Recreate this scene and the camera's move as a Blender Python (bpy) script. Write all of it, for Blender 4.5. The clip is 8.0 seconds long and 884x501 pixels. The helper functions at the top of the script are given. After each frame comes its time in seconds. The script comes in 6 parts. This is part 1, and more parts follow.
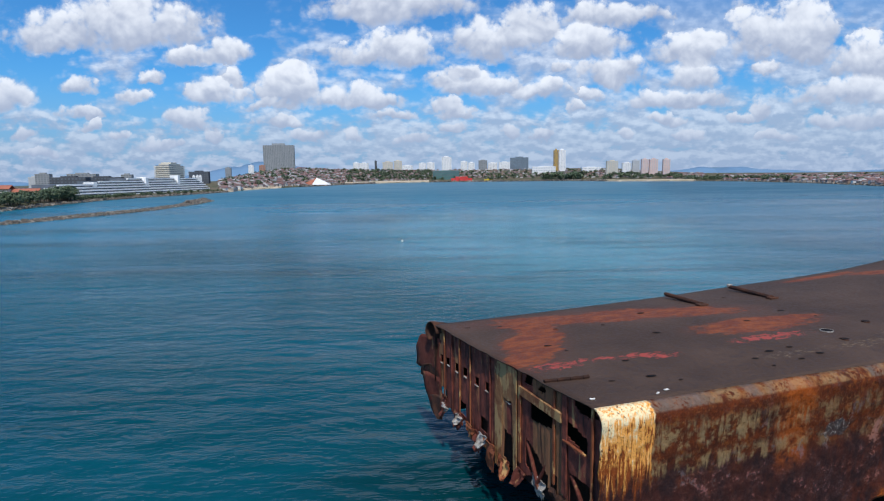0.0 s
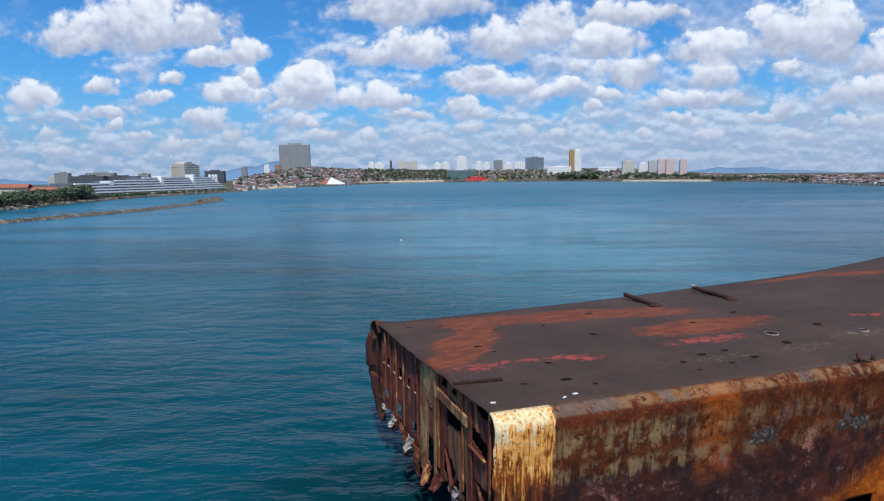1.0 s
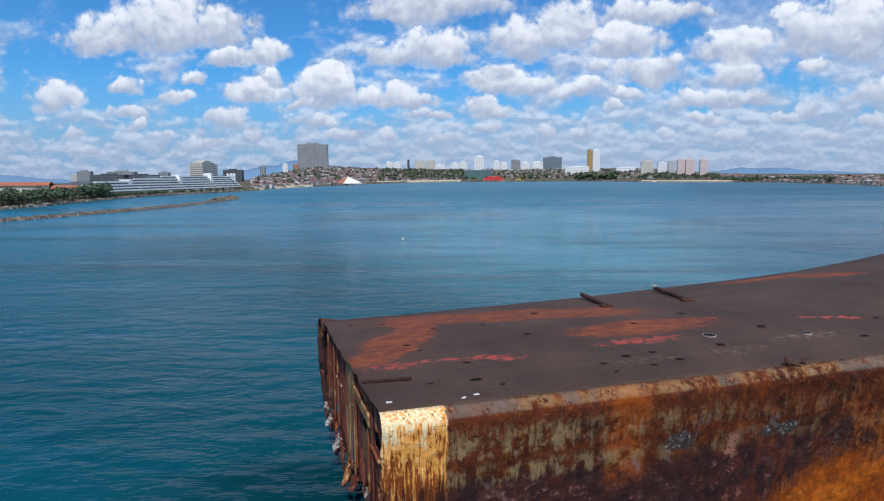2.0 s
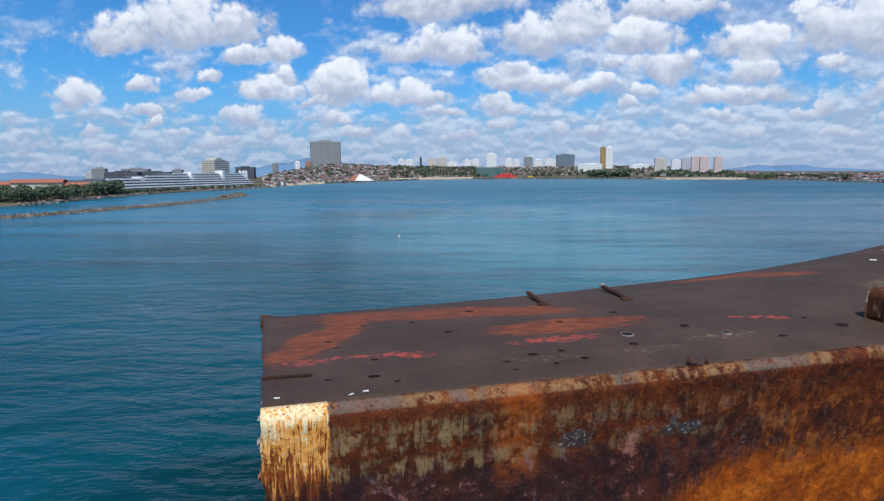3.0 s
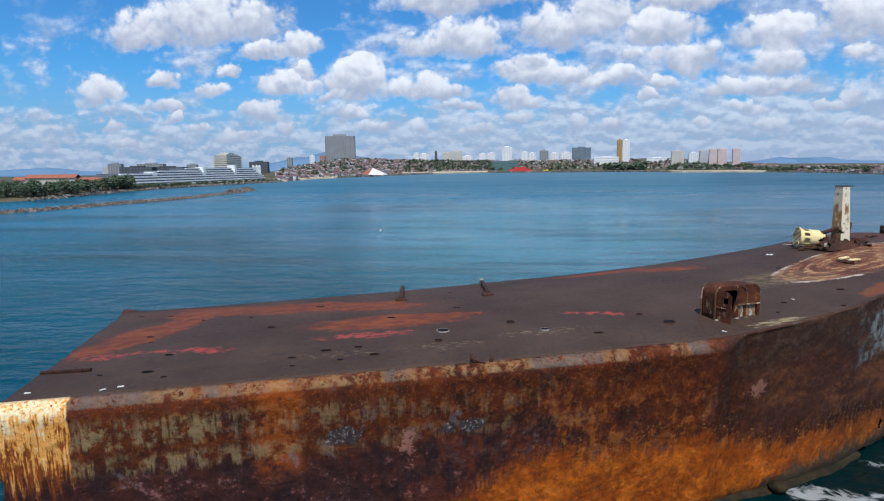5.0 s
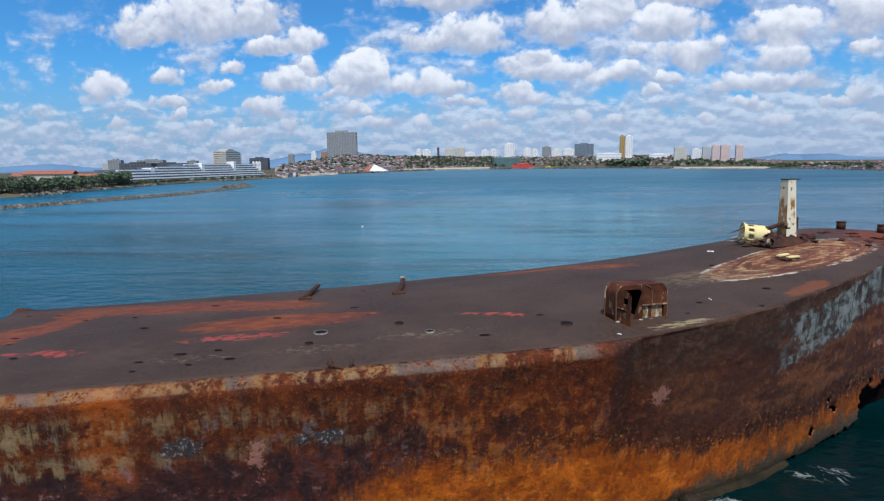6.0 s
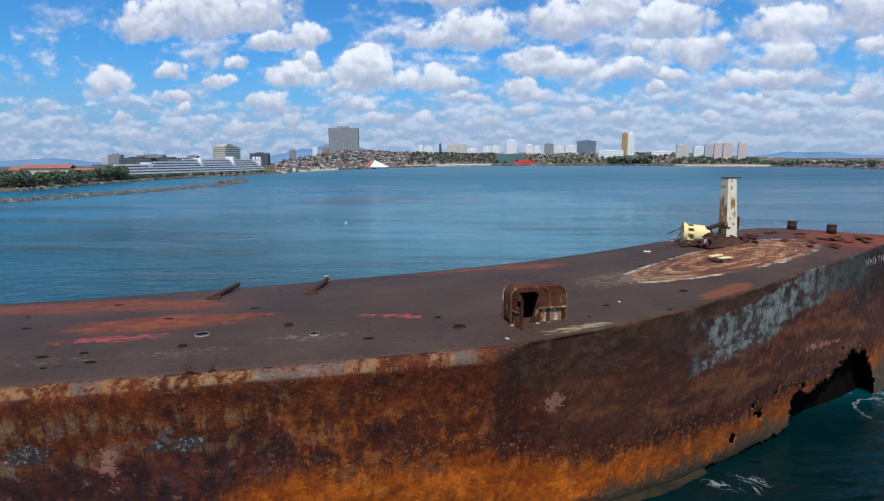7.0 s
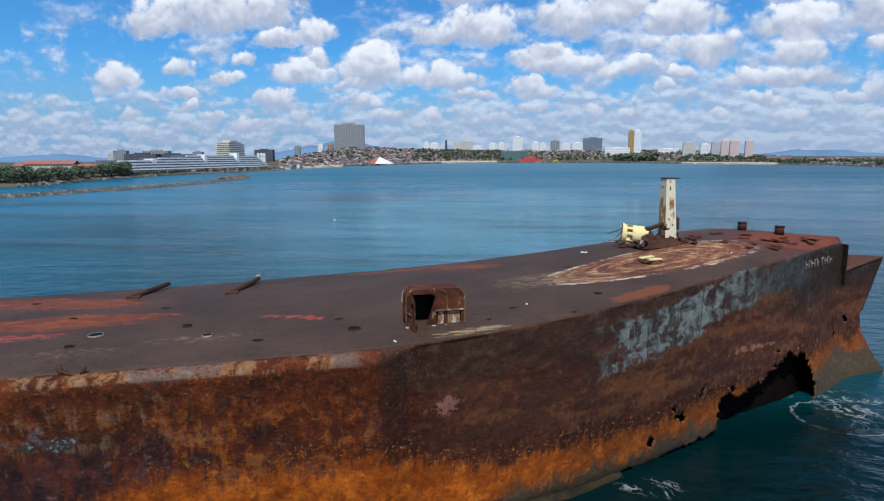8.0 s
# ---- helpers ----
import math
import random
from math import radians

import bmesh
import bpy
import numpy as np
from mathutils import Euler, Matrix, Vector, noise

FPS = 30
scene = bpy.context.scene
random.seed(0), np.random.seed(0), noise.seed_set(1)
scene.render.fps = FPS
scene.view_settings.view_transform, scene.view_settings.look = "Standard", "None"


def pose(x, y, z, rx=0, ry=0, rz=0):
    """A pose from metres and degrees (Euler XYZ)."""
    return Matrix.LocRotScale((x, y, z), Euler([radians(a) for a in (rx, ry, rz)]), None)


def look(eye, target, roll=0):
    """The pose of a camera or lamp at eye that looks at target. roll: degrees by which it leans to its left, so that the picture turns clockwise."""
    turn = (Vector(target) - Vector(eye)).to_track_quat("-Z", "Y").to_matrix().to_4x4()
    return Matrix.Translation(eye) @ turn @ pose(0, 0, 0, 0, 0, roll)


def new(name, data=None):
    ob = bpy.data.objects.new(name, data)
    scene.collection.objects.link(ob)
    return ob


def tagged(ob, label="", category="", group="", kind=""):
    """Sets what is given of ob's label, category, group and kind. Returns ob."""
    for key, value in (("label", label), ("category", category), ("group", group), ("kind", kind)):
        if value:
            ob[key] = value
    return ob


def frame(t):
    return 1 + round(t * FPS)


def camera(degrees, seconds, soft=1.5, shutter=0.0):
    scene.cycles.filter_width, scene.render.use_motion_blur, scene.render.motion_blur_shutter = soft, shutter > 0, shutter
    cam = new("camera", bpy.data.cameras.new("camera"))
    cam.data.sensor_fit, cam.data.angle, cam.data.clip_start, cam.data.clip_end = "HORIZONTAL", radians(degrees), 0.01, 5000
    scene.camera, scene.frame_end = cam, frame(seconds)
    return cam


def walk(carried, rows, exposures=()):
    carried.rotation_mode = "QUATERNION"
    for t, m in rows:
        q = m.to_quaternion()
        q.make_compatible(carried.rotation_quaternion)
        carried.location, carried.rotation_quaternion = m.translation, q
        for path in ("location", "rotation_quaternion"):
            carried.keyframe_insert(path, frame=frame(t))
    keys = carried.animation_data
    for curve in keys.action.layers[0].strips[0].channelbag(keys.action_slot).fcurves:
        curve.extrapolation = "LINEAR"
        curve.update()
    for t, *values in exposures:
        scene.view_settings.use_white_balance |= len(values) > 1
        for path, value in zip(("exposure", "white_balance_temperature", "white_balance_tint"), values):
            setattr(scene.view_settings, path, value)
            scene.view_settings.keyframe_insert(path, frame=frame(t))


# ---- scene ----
# ---- camera ----
cam = camera(74.0, 8.0, soft=1.2)
walk(cam, [
    (0.0, pose(0.000, 0.000, 17.200, 82.878, 0.750, 0.000)),
    (0.5, pose(2.296, 0.563, 17.017, 82.900, 0.645, 0.540)),
    (1.0, pose(4.420, 0.997, 16.879, 82.892, 0.630, 1.542)),
    (1.5, pose(6.655, 1.384, 16.762, 82.898, 0.514, 2.523)),
    (2.0, pose(8.752, 1.620, 16.662, 82.876, 0.446, 3.314)),
    (3.5, pose(15.660, 1.700, 16.750, 82.468, 0.471, 5.115)),
    (4.0, pose(17.961, 1.671, 16.782, 82.349, 0.571, 5.573)),
    (4.5, pose(20.385, 1.974, 16.758, 82.200, 0.597, 5.982)),
    (6.0, pose(28.265, 5.496, 16.269, 81.709, 0.643, 6.619)),
    (6.5, pose(30.788, 6.424, 16.201, 81.515, 0.482, 6.777)),
    (7.0, pose(33.068, 7.086, 16.236, 81.357, 0.332, 6.909)),
    (7.5, pose(35.293, 7.565, 16.320, 81.286, 0.278, 6.999)),
    (8.0, pose(37.797, 7.874, 16.402, 81.053, 0.167, 7.566)),
])

# ---- node helpers ----


def node(tree, kind, ins=None, operation=None):
    n = tree.nodes.new(kind)
    if operation:
        n.operation = operation
    for key, value in (ins or {}).items():
        plug(tree, value, n.inputs[key])
    return n


def plug(tree, value, socket):
    if isinstance(value, bpy.types.NodeSocket):
        tree.links.new(value, socket)
    elif isinstance(value, bpy.types.Node):
        tree.links.new(value.outputs[0], socket)
    else:
        socket.default_value = value


def calc(tree, op, a, b=0.0, c=0.0, clamp=False):
    n = tree.nodes.new("ShaderNodeMath")
    n.operation, n.use_clamp = op, clamp
    for i, v in enumerate((a, b, c)):
        plug(tree, v, n.inputs[i])
    return n.outputs[0]


def smooth(tree, x, lo, hi, a=0.0, b=1.0):
    n = tree.nodes.new("ShaderNodeMapRange")
    n.interpolation_type = "SMOOTHSTEP"
    for i, v in enumerate((x, lo, hi, a, b)):
        plug(tree, v, n.inputs[i])
    return n.outputs[0]


def mixc(tree, fac, a, b):
    n = tree.nodes.new("ShaderNodeMix")
    n.data_type = "RGBA"
    for i, v in ((0, fac), (6, a), (7, b)):
        if isinstance(v, tuple) and len(v) == 3:
            v = (*v, 1.0)
        plug(tree, v, n.inputs[i])
    return n.outputs[2]


def fractal(tree, vec, scale, detail=6.0, rough=0.55, stretch=None, warp=0.0):
    if stretch:
        vec = node(tree, "ShaderNodeMapping", {"Vector": vec, "Scale": stretch}).outputs[0]
    n = node(tree, "ShaderNodeTexNoise", {"Vector": vec, "Scale": scale, "Detail": detail, "Roughness": rough, "Distortion": warp})
    return n.outputs[0]


def split(tree, vec):
    n = node(tree, "ShaderNodeSeparateXYZ", {"Vector": vec})
    return n.outputs[0], n.outputs[1], n.outputs[2]


def zone(tree, x, a, b, soft):
    """1 between a and b, fading over soft on both sides."""
    return calc(tree, "MULTIPLY", smooth(tree, x, a - soft, a + soft), smooth(tree, x, b - soft, b + soft, 1.0, 0.0))


def spot(tree, x, y, cx, cy, rx, ry):
    """1 at the middle of an ellipse, 0 at its rim, below 0 outside."""
    dx = calc(tree, "DIVIDE", calc(tree, "SUBTRACT", x, cx), rx)
    dy = calc(tree, "DIVIDE", calc(tree, "SUBTRACT", y, cy), ry)
    return calc(tree, "SUBTRACT", 1.0, calc(tree, "ADD", calc(tree, "MULTIPLY", dx, dx), calc(tree, "MULTIPLY", dy, dy)))


def both(tree, *masks):
    out = masks[0]
    for m in masks[1:]:
        out = calc(tree, "MULTIPLY", out, m)
    return out


def paint(name):
    m = bpy.data.materials.new(name)
    m.use_nodes = True
    tree = m.node_tree
    return m, tree, tree.nodes["Principled BSDF"]


def bump(tree, bsdf, height, strength, distance):
    b = node(tree, "ShaderNodeBump", {"Height": height, "Strength": strength, "Distance": distance})
    tree.links.new(b.outputs[0], bsdf.inputs["Normal"])


# ---- sky and sun ----
SKY_TINT = (0.34, 0.90, 1.38)
SUN = Vector((0.04, -0.60, 1.0)).normalized()


def cloud_group():
    """One flat-based cumulus in the plane of (u, v): how deep inside it a point lies, and how high."""
    g = bpy.data.node_groups.new("cumulus", "ShaderNodeTree")
    for n, k in (("P", "NodeSocketVector"), ("Inv", "NodeSocketVector"), ("Off", "NodeSocketVector")):
        g.interface.new_socket(n, in_out="INPUT", socket_type=k)
    for n in ("Density", "Weight", "Height"):
        g.interface.new_socket(n, in_out="OUTPUT", socket_type="NodeSocketFloat")
    gi, go = g.nodes.new("NodeGroupInput"), g.nodes.new("NodeGroupOutput")
    q = node(g, "ShaderNodeVectorMath", {0: gi.outputs[0], 1: gi.outputs[1], 2: gi.outputs[2]}, operation="MULTIPLY_ADD")
    x, y, _ = split(g, q.outputs[0])
    m = calc(g, "MAXIMUM", y, calc(g, "MULTIPLY", y, -2.0))
    d = calc(g, "SUBTRACT", 1.0, calc(g, "ADD", calc(g, "MULTIPLY", x, x), calc(g, "MULTIPLY", m, m)))
    wgt = calc(g, "MAXIMUM", d, 0.0)
    for i, v in enumerate((d, wgt, calc(g, "MULTIPLY", wgt, y))):
        g.links.new(v, go.inputs[i])
    return g


# middle u, v and half sizes of the large cumulus clouds over the bay
CLOUDS_WEST = [(-0.607, 0.236, 0.104, 0.054), (-0.520, 0.246, 0.105, 0.077), (-0.449, 0.242, 0.085, 0.050), (-0.419, 0.199, 0.051, 0.023), (-0.357, 0.209, 0.056, 0.030), (-0.726, 0.135, 0.054, 0.039), (-0.598, 0.151, 0.040, 0.023), (-0.511, 0.137, 0.033, 0.017), (-0.480, 0.168, 0.026, 0.014), (-0.375, 0.140, 0.056, 0.033), (-0.347, 0.169, 0.019, 0.024), (-0.256, 0.143, 0.061, 0.050), (-0.250, 0.170, 0.025, 0.028), (-0.159, 0.130, 0.076, 0.033), (-0.114, 0.124, 0.064, 0.026), (-0.603, 0.111, 0.047, 0.015), (-0.587, 0.087, 0.026, 0.019), (-0.697, 0.081, 0.025, 0.026), (-0.420, 0.093, 0.043, 0.028), (-0.539, 0.069, 0.017, 0.015), (-0.386, 0.071, 0.016, 0.022), (-0.268, 0.094, 0.049, 0.015), (-0.223, 0.072, 0.044, 0.017), (-0.286, 0.121, 0.041, 0.017), (-0.674, 0.046, 0.036, 0.013), (-0.478, 0.054, 0.051, 0.015)]
CLOUDS_MID = [(-0.071, 0.277, 0.142, 0.057), (-0.132, 0.202, 0.058, 0.030), (-0.066, 0.203, 0.074, 0.047), (0.089, 0.216, 0.085, 0.048), (0.148, 0.234, 0.049, 0.061), (0.237, 0.209, 0.084, 0.039), (0.277, 0.253, 0.098, 0.030), (0.286, 0.166, 0.073, 0.037), (0.314, 0.171, 0.032, 0.026), (0.411, 0.196, 0.081, 0.039), (0.049, 0.149, 0.090, 0.030), (0.036, 0.170, 0.033, 0.022), (0.167, 0.138, 0.051, 0.022), (0.199, 0.175, 0.025, 0.018), (-0.086, 0.099, 0.044, 0.016), (-0.050, 0.059, 0.028, 0.019), (-0.152, 0.066, 0.024, 0.018), (0.008, 0.116, 0.030, 0.021), (0.021, 0.105, 0.037, 0.019), (0.227, 0.107, 0.021, 0.017), (0.254, 0.129, 0.027, 0.015)]
CLOUDS_EAST = [(0.519, 0.214, 0.064, 0.066), (0.599, 0.211, 0.066, 0.082), (0.533, 0.171, 0.037, 0.018), (0.712, 0.174, 0.096, 0.053), (0.683, 0.123, 0.132, 0.036), (0.751, 0.079, 0.103, 0.033), (0.386, 0.122, 0.098, 0.025), (0.493, 0.093, 0.029, 0.015), (0.535, 0.100, 0.027, 0.029), (0.378, 0.088, 0.048, 0.016), (0.018, 0.077, 0.036, 0.019), (0.117, 0.072, 0.025, 0.019), (0.171, 0.064, 0.028, 0.015), (0.305, 0.063, 0.022, 0.016), (0.413, 0.066, 0.042, 0.015), (0.564, 0.059, 0.046, 0.016), (0.641, 0.078, 0.038, 0.018), (0.422, 0.158, 0.056, 0.039)]


def build_sky():
    w = bpy.data.worlds.new("sky")
    scene.world = w
    w.use_nodes = True
    t = w.node_tree
    t.nodes.clear()
    gen = node(t, "ShaderNodeTexCoord").outputs["Generated"]
    dx, dy, dz = split(t, gen)
    sky = node(t, "ShaderNodeTexSky")
    sky.sky_type, sky.sun_disc = "NISHITA", False
    sky.sun_elevation, sky.sun_rotation = math.asin(SUN.z), math.atan2(SUN.x, SUN.y)
    sky.altitude, sky.air_density, sky.dust_density, sky.ozone_density = 0.0, 1.0, 0.6, 2.5
    # plane of the large clouds, looking over the bay
    fwd = calc(t, "MAXIMUM", dy, 0.05)
    u, v = calc(t, "DIVIDE", dx, fwd), calc(t, "DIVIDE", dz, fwd)
    uv = node(t, "ShaderNodeCombineXYZ", {0: u, 1: v}).outputs[0]
    def billow(vec):
        """Rounded heaps with creases between them."""
        total = 0.0
        for scale, weight in ((10.0, 0.50), (24.0, 0.32), (55.0, 0.18)):
            n = fractal(t, vec, scale, 1.0, 0.4)
            total = calc(t, "ADD", total, calc(t, "MULTIPLY", calc(t, "ABSOLUTE", calc(t, "SUBTRACT", n, 0.5)), weight * 4.0))
        return total

    lump = node(t, "ShaderNodeTexNoise", {"Vector": uv, "Scale": 15.0, "Detail": 5.0, "Roughness": 0.6})
    shift = node(t, "ShaderNodeVectorMath", {0: lump.outputs[1], 1: (0.5, 0.5, 0.5)}, operation="SUBTRACT")
    shift = node(t, "ShaderNodeVectorMath", {0: shift.outputs[0], 1: (0.085, 0.055, 0.0)}, operation="MULTIPLY")
    uvd = node(t, "ShaderNodeVectorMath", {0: uv, 1: shift.outputs[0]}, operation="ADD").outputs[0]
    heap = billow(uv)
    heap_up = billow(node(t, "ShaderNodeVectorMath", {0: uv, 1: (0.003, 0.010, 0.0)}, operation="ADD").outputs[0])
    g = cloud_group()
    dens, wsum, hsum = -9.0, 0.001, 0.0
    for cu, cv, a, b in CLOUDS_WEST + CLOUDS_MID + CLOUDS_EAST:
        n = t.nodes.new("ShaderNodeGroup")
        n.node_tree = g
        plug(t, uvd, n.inputs[0])
        n.inputs[1].default_value = (1 / a, 1 / b, 0)
        n.inputs[2].default_value = (-cu / a, -cv / b, 0)
        dens = calc(t, "MAXIMUM", dens, n.outputs[0])
        wsum, hsum = calc(t, "ADD", wsum, n.outputs[1]), calc(t, "ADD", hsum, n.outputs[2])
    ahead = smooth(t, dy, 0.05, 0.3)
    wisp = fractal(t, uv, 40.0, 5.0, 0.6)
    eaten = calc(t, "ADD", dens, calc(t, "ADD", calc(t, "MULTIPLY", calc(t, "SUBTRACT", heap, 0.36), 1.15), calc(t, "MULTIPLY", calc(t, "SUBTRACT", wisp, 0.5), 1.7)))
    tall = calc(t, "DIVIDE", hsum, wsum)
    # crisp tops, frayed bases
    crisp = smooth(t, tall, -0.3, 0.3)
    big = both(t, smooth(t, eaten, calc(t, "ADD", -0.50, calc(t, "MULTIPLY", crisp, 0.16)), calc(t, "SUBTRACT", 0.80, calc(t, "MULTIPLY", crisp, 0.30))), ahead)
    # relief of the heaps towards the sun
    curl1 = fractal(t, uv, 15.0, 4.0, 0.5, None, 0.5)
    curl2 = fractal(t, node(t, "ShaderNodeVectorMath", {0: uv, 1: (-0.005, 0.009, 0.0)}, operation="ADD").outputs[0], 15.0, 4.0, 0.5, None, 0.5)
    relief = calc(t, "SUBTRACT", curl1, curl2)
    # the field of smaller clouds ahead, in finer rows towards the horizon
    def rows_of(rise):
        """Cells that shrink in three steps towards the horizon."""
        vv = calc(t, "MULTIPLY", calc(t, "ADD", v, rise), 2.1)
        at = node(t, "ShaderNodeCombineXYZ", {0: u, 1: vv}).outputs[0]
        wide, mean, fine = fractal(t, at, 8.0, 5.0, 0.55), fractal(t, at, 15.0, 5.0, 0.55), fractal(t, at, 27.0, 4.0, 0.55)
        k1, k2 = smooth(t, v, 0.09, 0.16), smooth(t, v, 0.035, 0.075)
        lower = calc(t, "ADD", calc(t, "MULTIPLY", mean, k2), calc(t, "MULTIPLY", fine, calc(t, "SUBTRACT", 1.0, k2)))
        return calc(t, "ADD", calc(t, "MULTIPLY", wide, k1), calc(t, "MULTIPLY", lower, calc(t, "SUBTRACT", 1.0, k1)))

    n1, n2 = rows_of(0.0), rows_of(0.008)
    # and round about, a flat layer
    lift = calc(t, "ADD", calc(t, "MAXIMUM", dz, 0.0), 0.10)
    p = node(t, "ShaderNodeCombineXYZ", {0: calc(t, "DIVIDE", dx, lift), 1: calc(t, "DIVIDE", dy, lift)}).outputs[0]
    layer = fractal(t, p, 1.15, 6.0, 0.58)
    side = smooth(t, u, -0.35, 0.40, -0.02, 0.085)
    low = smooth(t, v, 0.05, 0.14, 0.15, 0.0)
    cover = calc(t, "ADD", calc(t, "ADD", n1, calc(t, "MULTIPLY", calc(t, "SUBTRACT", heap, 0.36), 0.22)), calc(t, "ADD", side, low))
    field = both(t, smooth(t, cover, 0.44, 0.64), smooth(t, v, 0.20, 0.30, 1.0, 0.25))
    around = both(t, smooth(t, layer, 0.44, 0.58), calc(t, "SUBTRACT", 1.0, ahead))
    field = calc(t, "MAXIMUM", both(t, field, ahead), around)
    lit2 = smooth(t, calc(t, "ADD", calc(t, "SUBTRACT", n1, n2), calc(t, "ADD", calc(t, "MULTIPLY", calc(t, "SUBTRACT", heap, heap_up), 0.16), calc(t, "MULTIPLY", relief, 0.5))), -0.10, 0.16)
    # light on the clouds: bright tops, grey flat bases
    lit1 = smooth(t, calc(t, "ADD", calc(t, "MULTIPLY", tall, 0.9), calc(t, "ADD", calc(t, "MULTIPLY", calc(t, "SUBTRACT", heap, heap_up), 0.45), calc(t, "ADD", calc(t, "MULTIPLY", calc(t, "SUBTRACT", heap, 0.36), 0.25), calc(t, "MULTIPLY", relief, 1.6)))), -0.40, 0.85)
    lit = calc(t, "ADD", calc(t, "MULTIPLY", lit1, big), calc(t, "MULTIPLY", lit2, calc(t, "SUBTRACT", 1.0, big)))
    mask = calc(t, "MAXIMUM", calc(t, "MULTIPLY", big, 0.96), calc(t, "MULTIPLY", field, 0.72))
    haze = smooth(t, dz, 0.0, 0.17, 0.88, 0.0)
    cloud = mixc(t, lit, (4.1, 4.75, 6.3), (9.0, 9.5, 10.4))
    blue = node(t, "ShaderNodeVectorMath", {0: sky.outputs[0], 1: SKY_TINT}, operation="MULTIPLY").outputs[0]
    air = mixc(t, haze, blue, (2.55, 4.0, 6.45))
    far_cloud = mixc(t, calc(t, "MULTIPLY", haze, 0.80), cloud, (3.5, 4.55, 6.6))
    mixed = mixc(t, mask, air, far_cloud)
    bg = node(t, "ShaderNodeBackground", {"Color": mixed, "Strength": 0.1})
    out = node(t, "ShaderNodeOutputWorld")
    t.links.new(bg.outputs[0], out.inputs[0])


build_sky()
lamp = bpy.data.lights.new("sun", "SUN")
lamp.energy, lamp.angle, lamp.color = 3.4, radians(0.5), (1.0, 0.95, 0.87)
sun = new("sun", lamp)
sun.matrix_world = look(SUN * 100, (0, 0, 0))
scene.view_settings.exposure = 0.0

# ---- materials ----


def sea_material():
    m, t, b = paint("sea_water")
    geo = node(t, "ShaderNodeNewGeometry").outputs["Position"]
    x, y, _ = split(t, geo)
    swell = fractal(t, geo, 0.22, 4.0, 0.55, (1.0, 1.5, 1.0))
    chop = fractal(t, geo, 0.95, 5.0, 0.62, (1.0, 1.4, 1.0))
    wind = fractal(t, geo, 0.010, 4.0, 0.6, (0.7, 2.2, 1.0), 0.6)
    streak = fractal(t, geo, 0.045, 3.0, 0.6, (0.5, 2.6, 1.0))
    deep = mixc(t, smooth(t, wind, 0.34, 0.66), (0.0002, 0.040, 0.051), (0.0006, 0.070, 0.098))
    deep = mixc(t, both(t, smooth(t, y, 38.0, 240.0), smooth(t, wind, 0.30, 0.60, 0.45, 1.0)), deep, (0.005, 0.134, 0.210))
    # pale sky glare over the middle of the bay, painted into the water colour
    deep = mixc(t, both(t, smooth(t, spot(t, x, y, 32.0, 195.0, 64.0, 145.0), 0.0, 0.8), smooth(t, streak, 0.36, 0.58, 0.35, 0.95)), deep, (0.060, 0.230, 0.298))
    # far water is greyed with the sky's sheen, also put into the colour
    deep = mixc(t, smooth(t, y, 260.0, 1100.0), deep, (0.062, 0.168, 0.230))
    # darkening by the broken end: hull shade and reflection painted in, ragged edge
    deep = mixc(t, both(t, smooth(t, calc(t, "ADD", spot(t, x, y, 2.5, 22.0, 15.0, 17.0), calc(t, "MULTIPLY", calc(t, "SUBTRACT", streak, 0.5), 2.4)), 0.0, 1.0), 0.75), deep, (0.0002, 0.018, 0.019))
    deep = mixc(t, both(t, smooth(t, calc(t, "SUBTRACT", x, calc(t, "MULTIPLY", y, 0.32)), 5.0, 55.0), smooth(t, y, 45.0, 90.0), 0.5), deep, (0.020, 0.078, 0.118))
    # dark water off the bow: the hull's reflection and shade painted into the colour
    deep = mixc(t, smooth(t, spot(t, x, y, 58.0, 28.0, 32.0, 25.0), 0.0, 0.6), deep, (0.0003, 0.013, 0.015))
    # foam round the broken bow and along the plating
    lace = fractal(t, geo, 0.55, 6.0, 0.62, None, 1.6)
    thread = calc(t, "SUBTRACT", 1.0, calc(t, "ABSOLUTE", calc(t, "MULTIPLY", calc(t, "SUBTRACT", lace, 0.5), 14.0)))
    area = calc(t, "MAXIMUM", spot(t, x, y, 59.5, 48.0, 4.6, 4.6), calc(t, "MAXIMUM", spot(t, x, y, 44.6, 36.3, 2.2, 1.4), spot(t, x, y, 39.2, 33.0, 3.4, 1.0)))
    near = calc(t, "MULTIPLY", smooth(t, area, -0.5, 0.9, 0.0, 0.85), smooth(t, fractal(t, geo, 0.35, 4.0, 0.6, None, 1.0), 0.38, 0.6, 0.45, 1.0))
    foam = smooth(t, calc(t, "ADD", calc(t, "MULTIPLY", thread, 0.75), near), 1.15, 1.75)
    # the ring that the eddy draws under the bow
    curl = calc(t, "ADD", spot(t, x, y, 58.3, 46.2, 2.7, 2.5), calc(t, "MULTIPLY", calc(t, "SUBTRACT", lace, 0.5), 0.9))
    ring = both(t, zone(t, curl, -0.03, 0.05, 0.07), smooth(t, fractal(t, geo, 0.9, 5.0, 0.6), 0.40, 0.58))
    foam = calc(t, "MAXIMUM", foam, calc(t, "MULTIPLY", ring, 0.6))
    wash = smooth(t, calc(t, "ADD", spot(t, x, y, 39.6, 32.4, 3.4, 1.2), calc(t, "MULTIPLY", calc(t, "SUBTRACT", lace, 0.5), 5.0)), 0.35, 0.95)
    foam = calc(t, "MAXIMUM", foam, calc(t, "MULTIPLY", both(t, wash, smooth(t, spot(t, x, y, 39.6, 32.4, 3.8, 1.6), 0.0, 0.3)), 0.7))
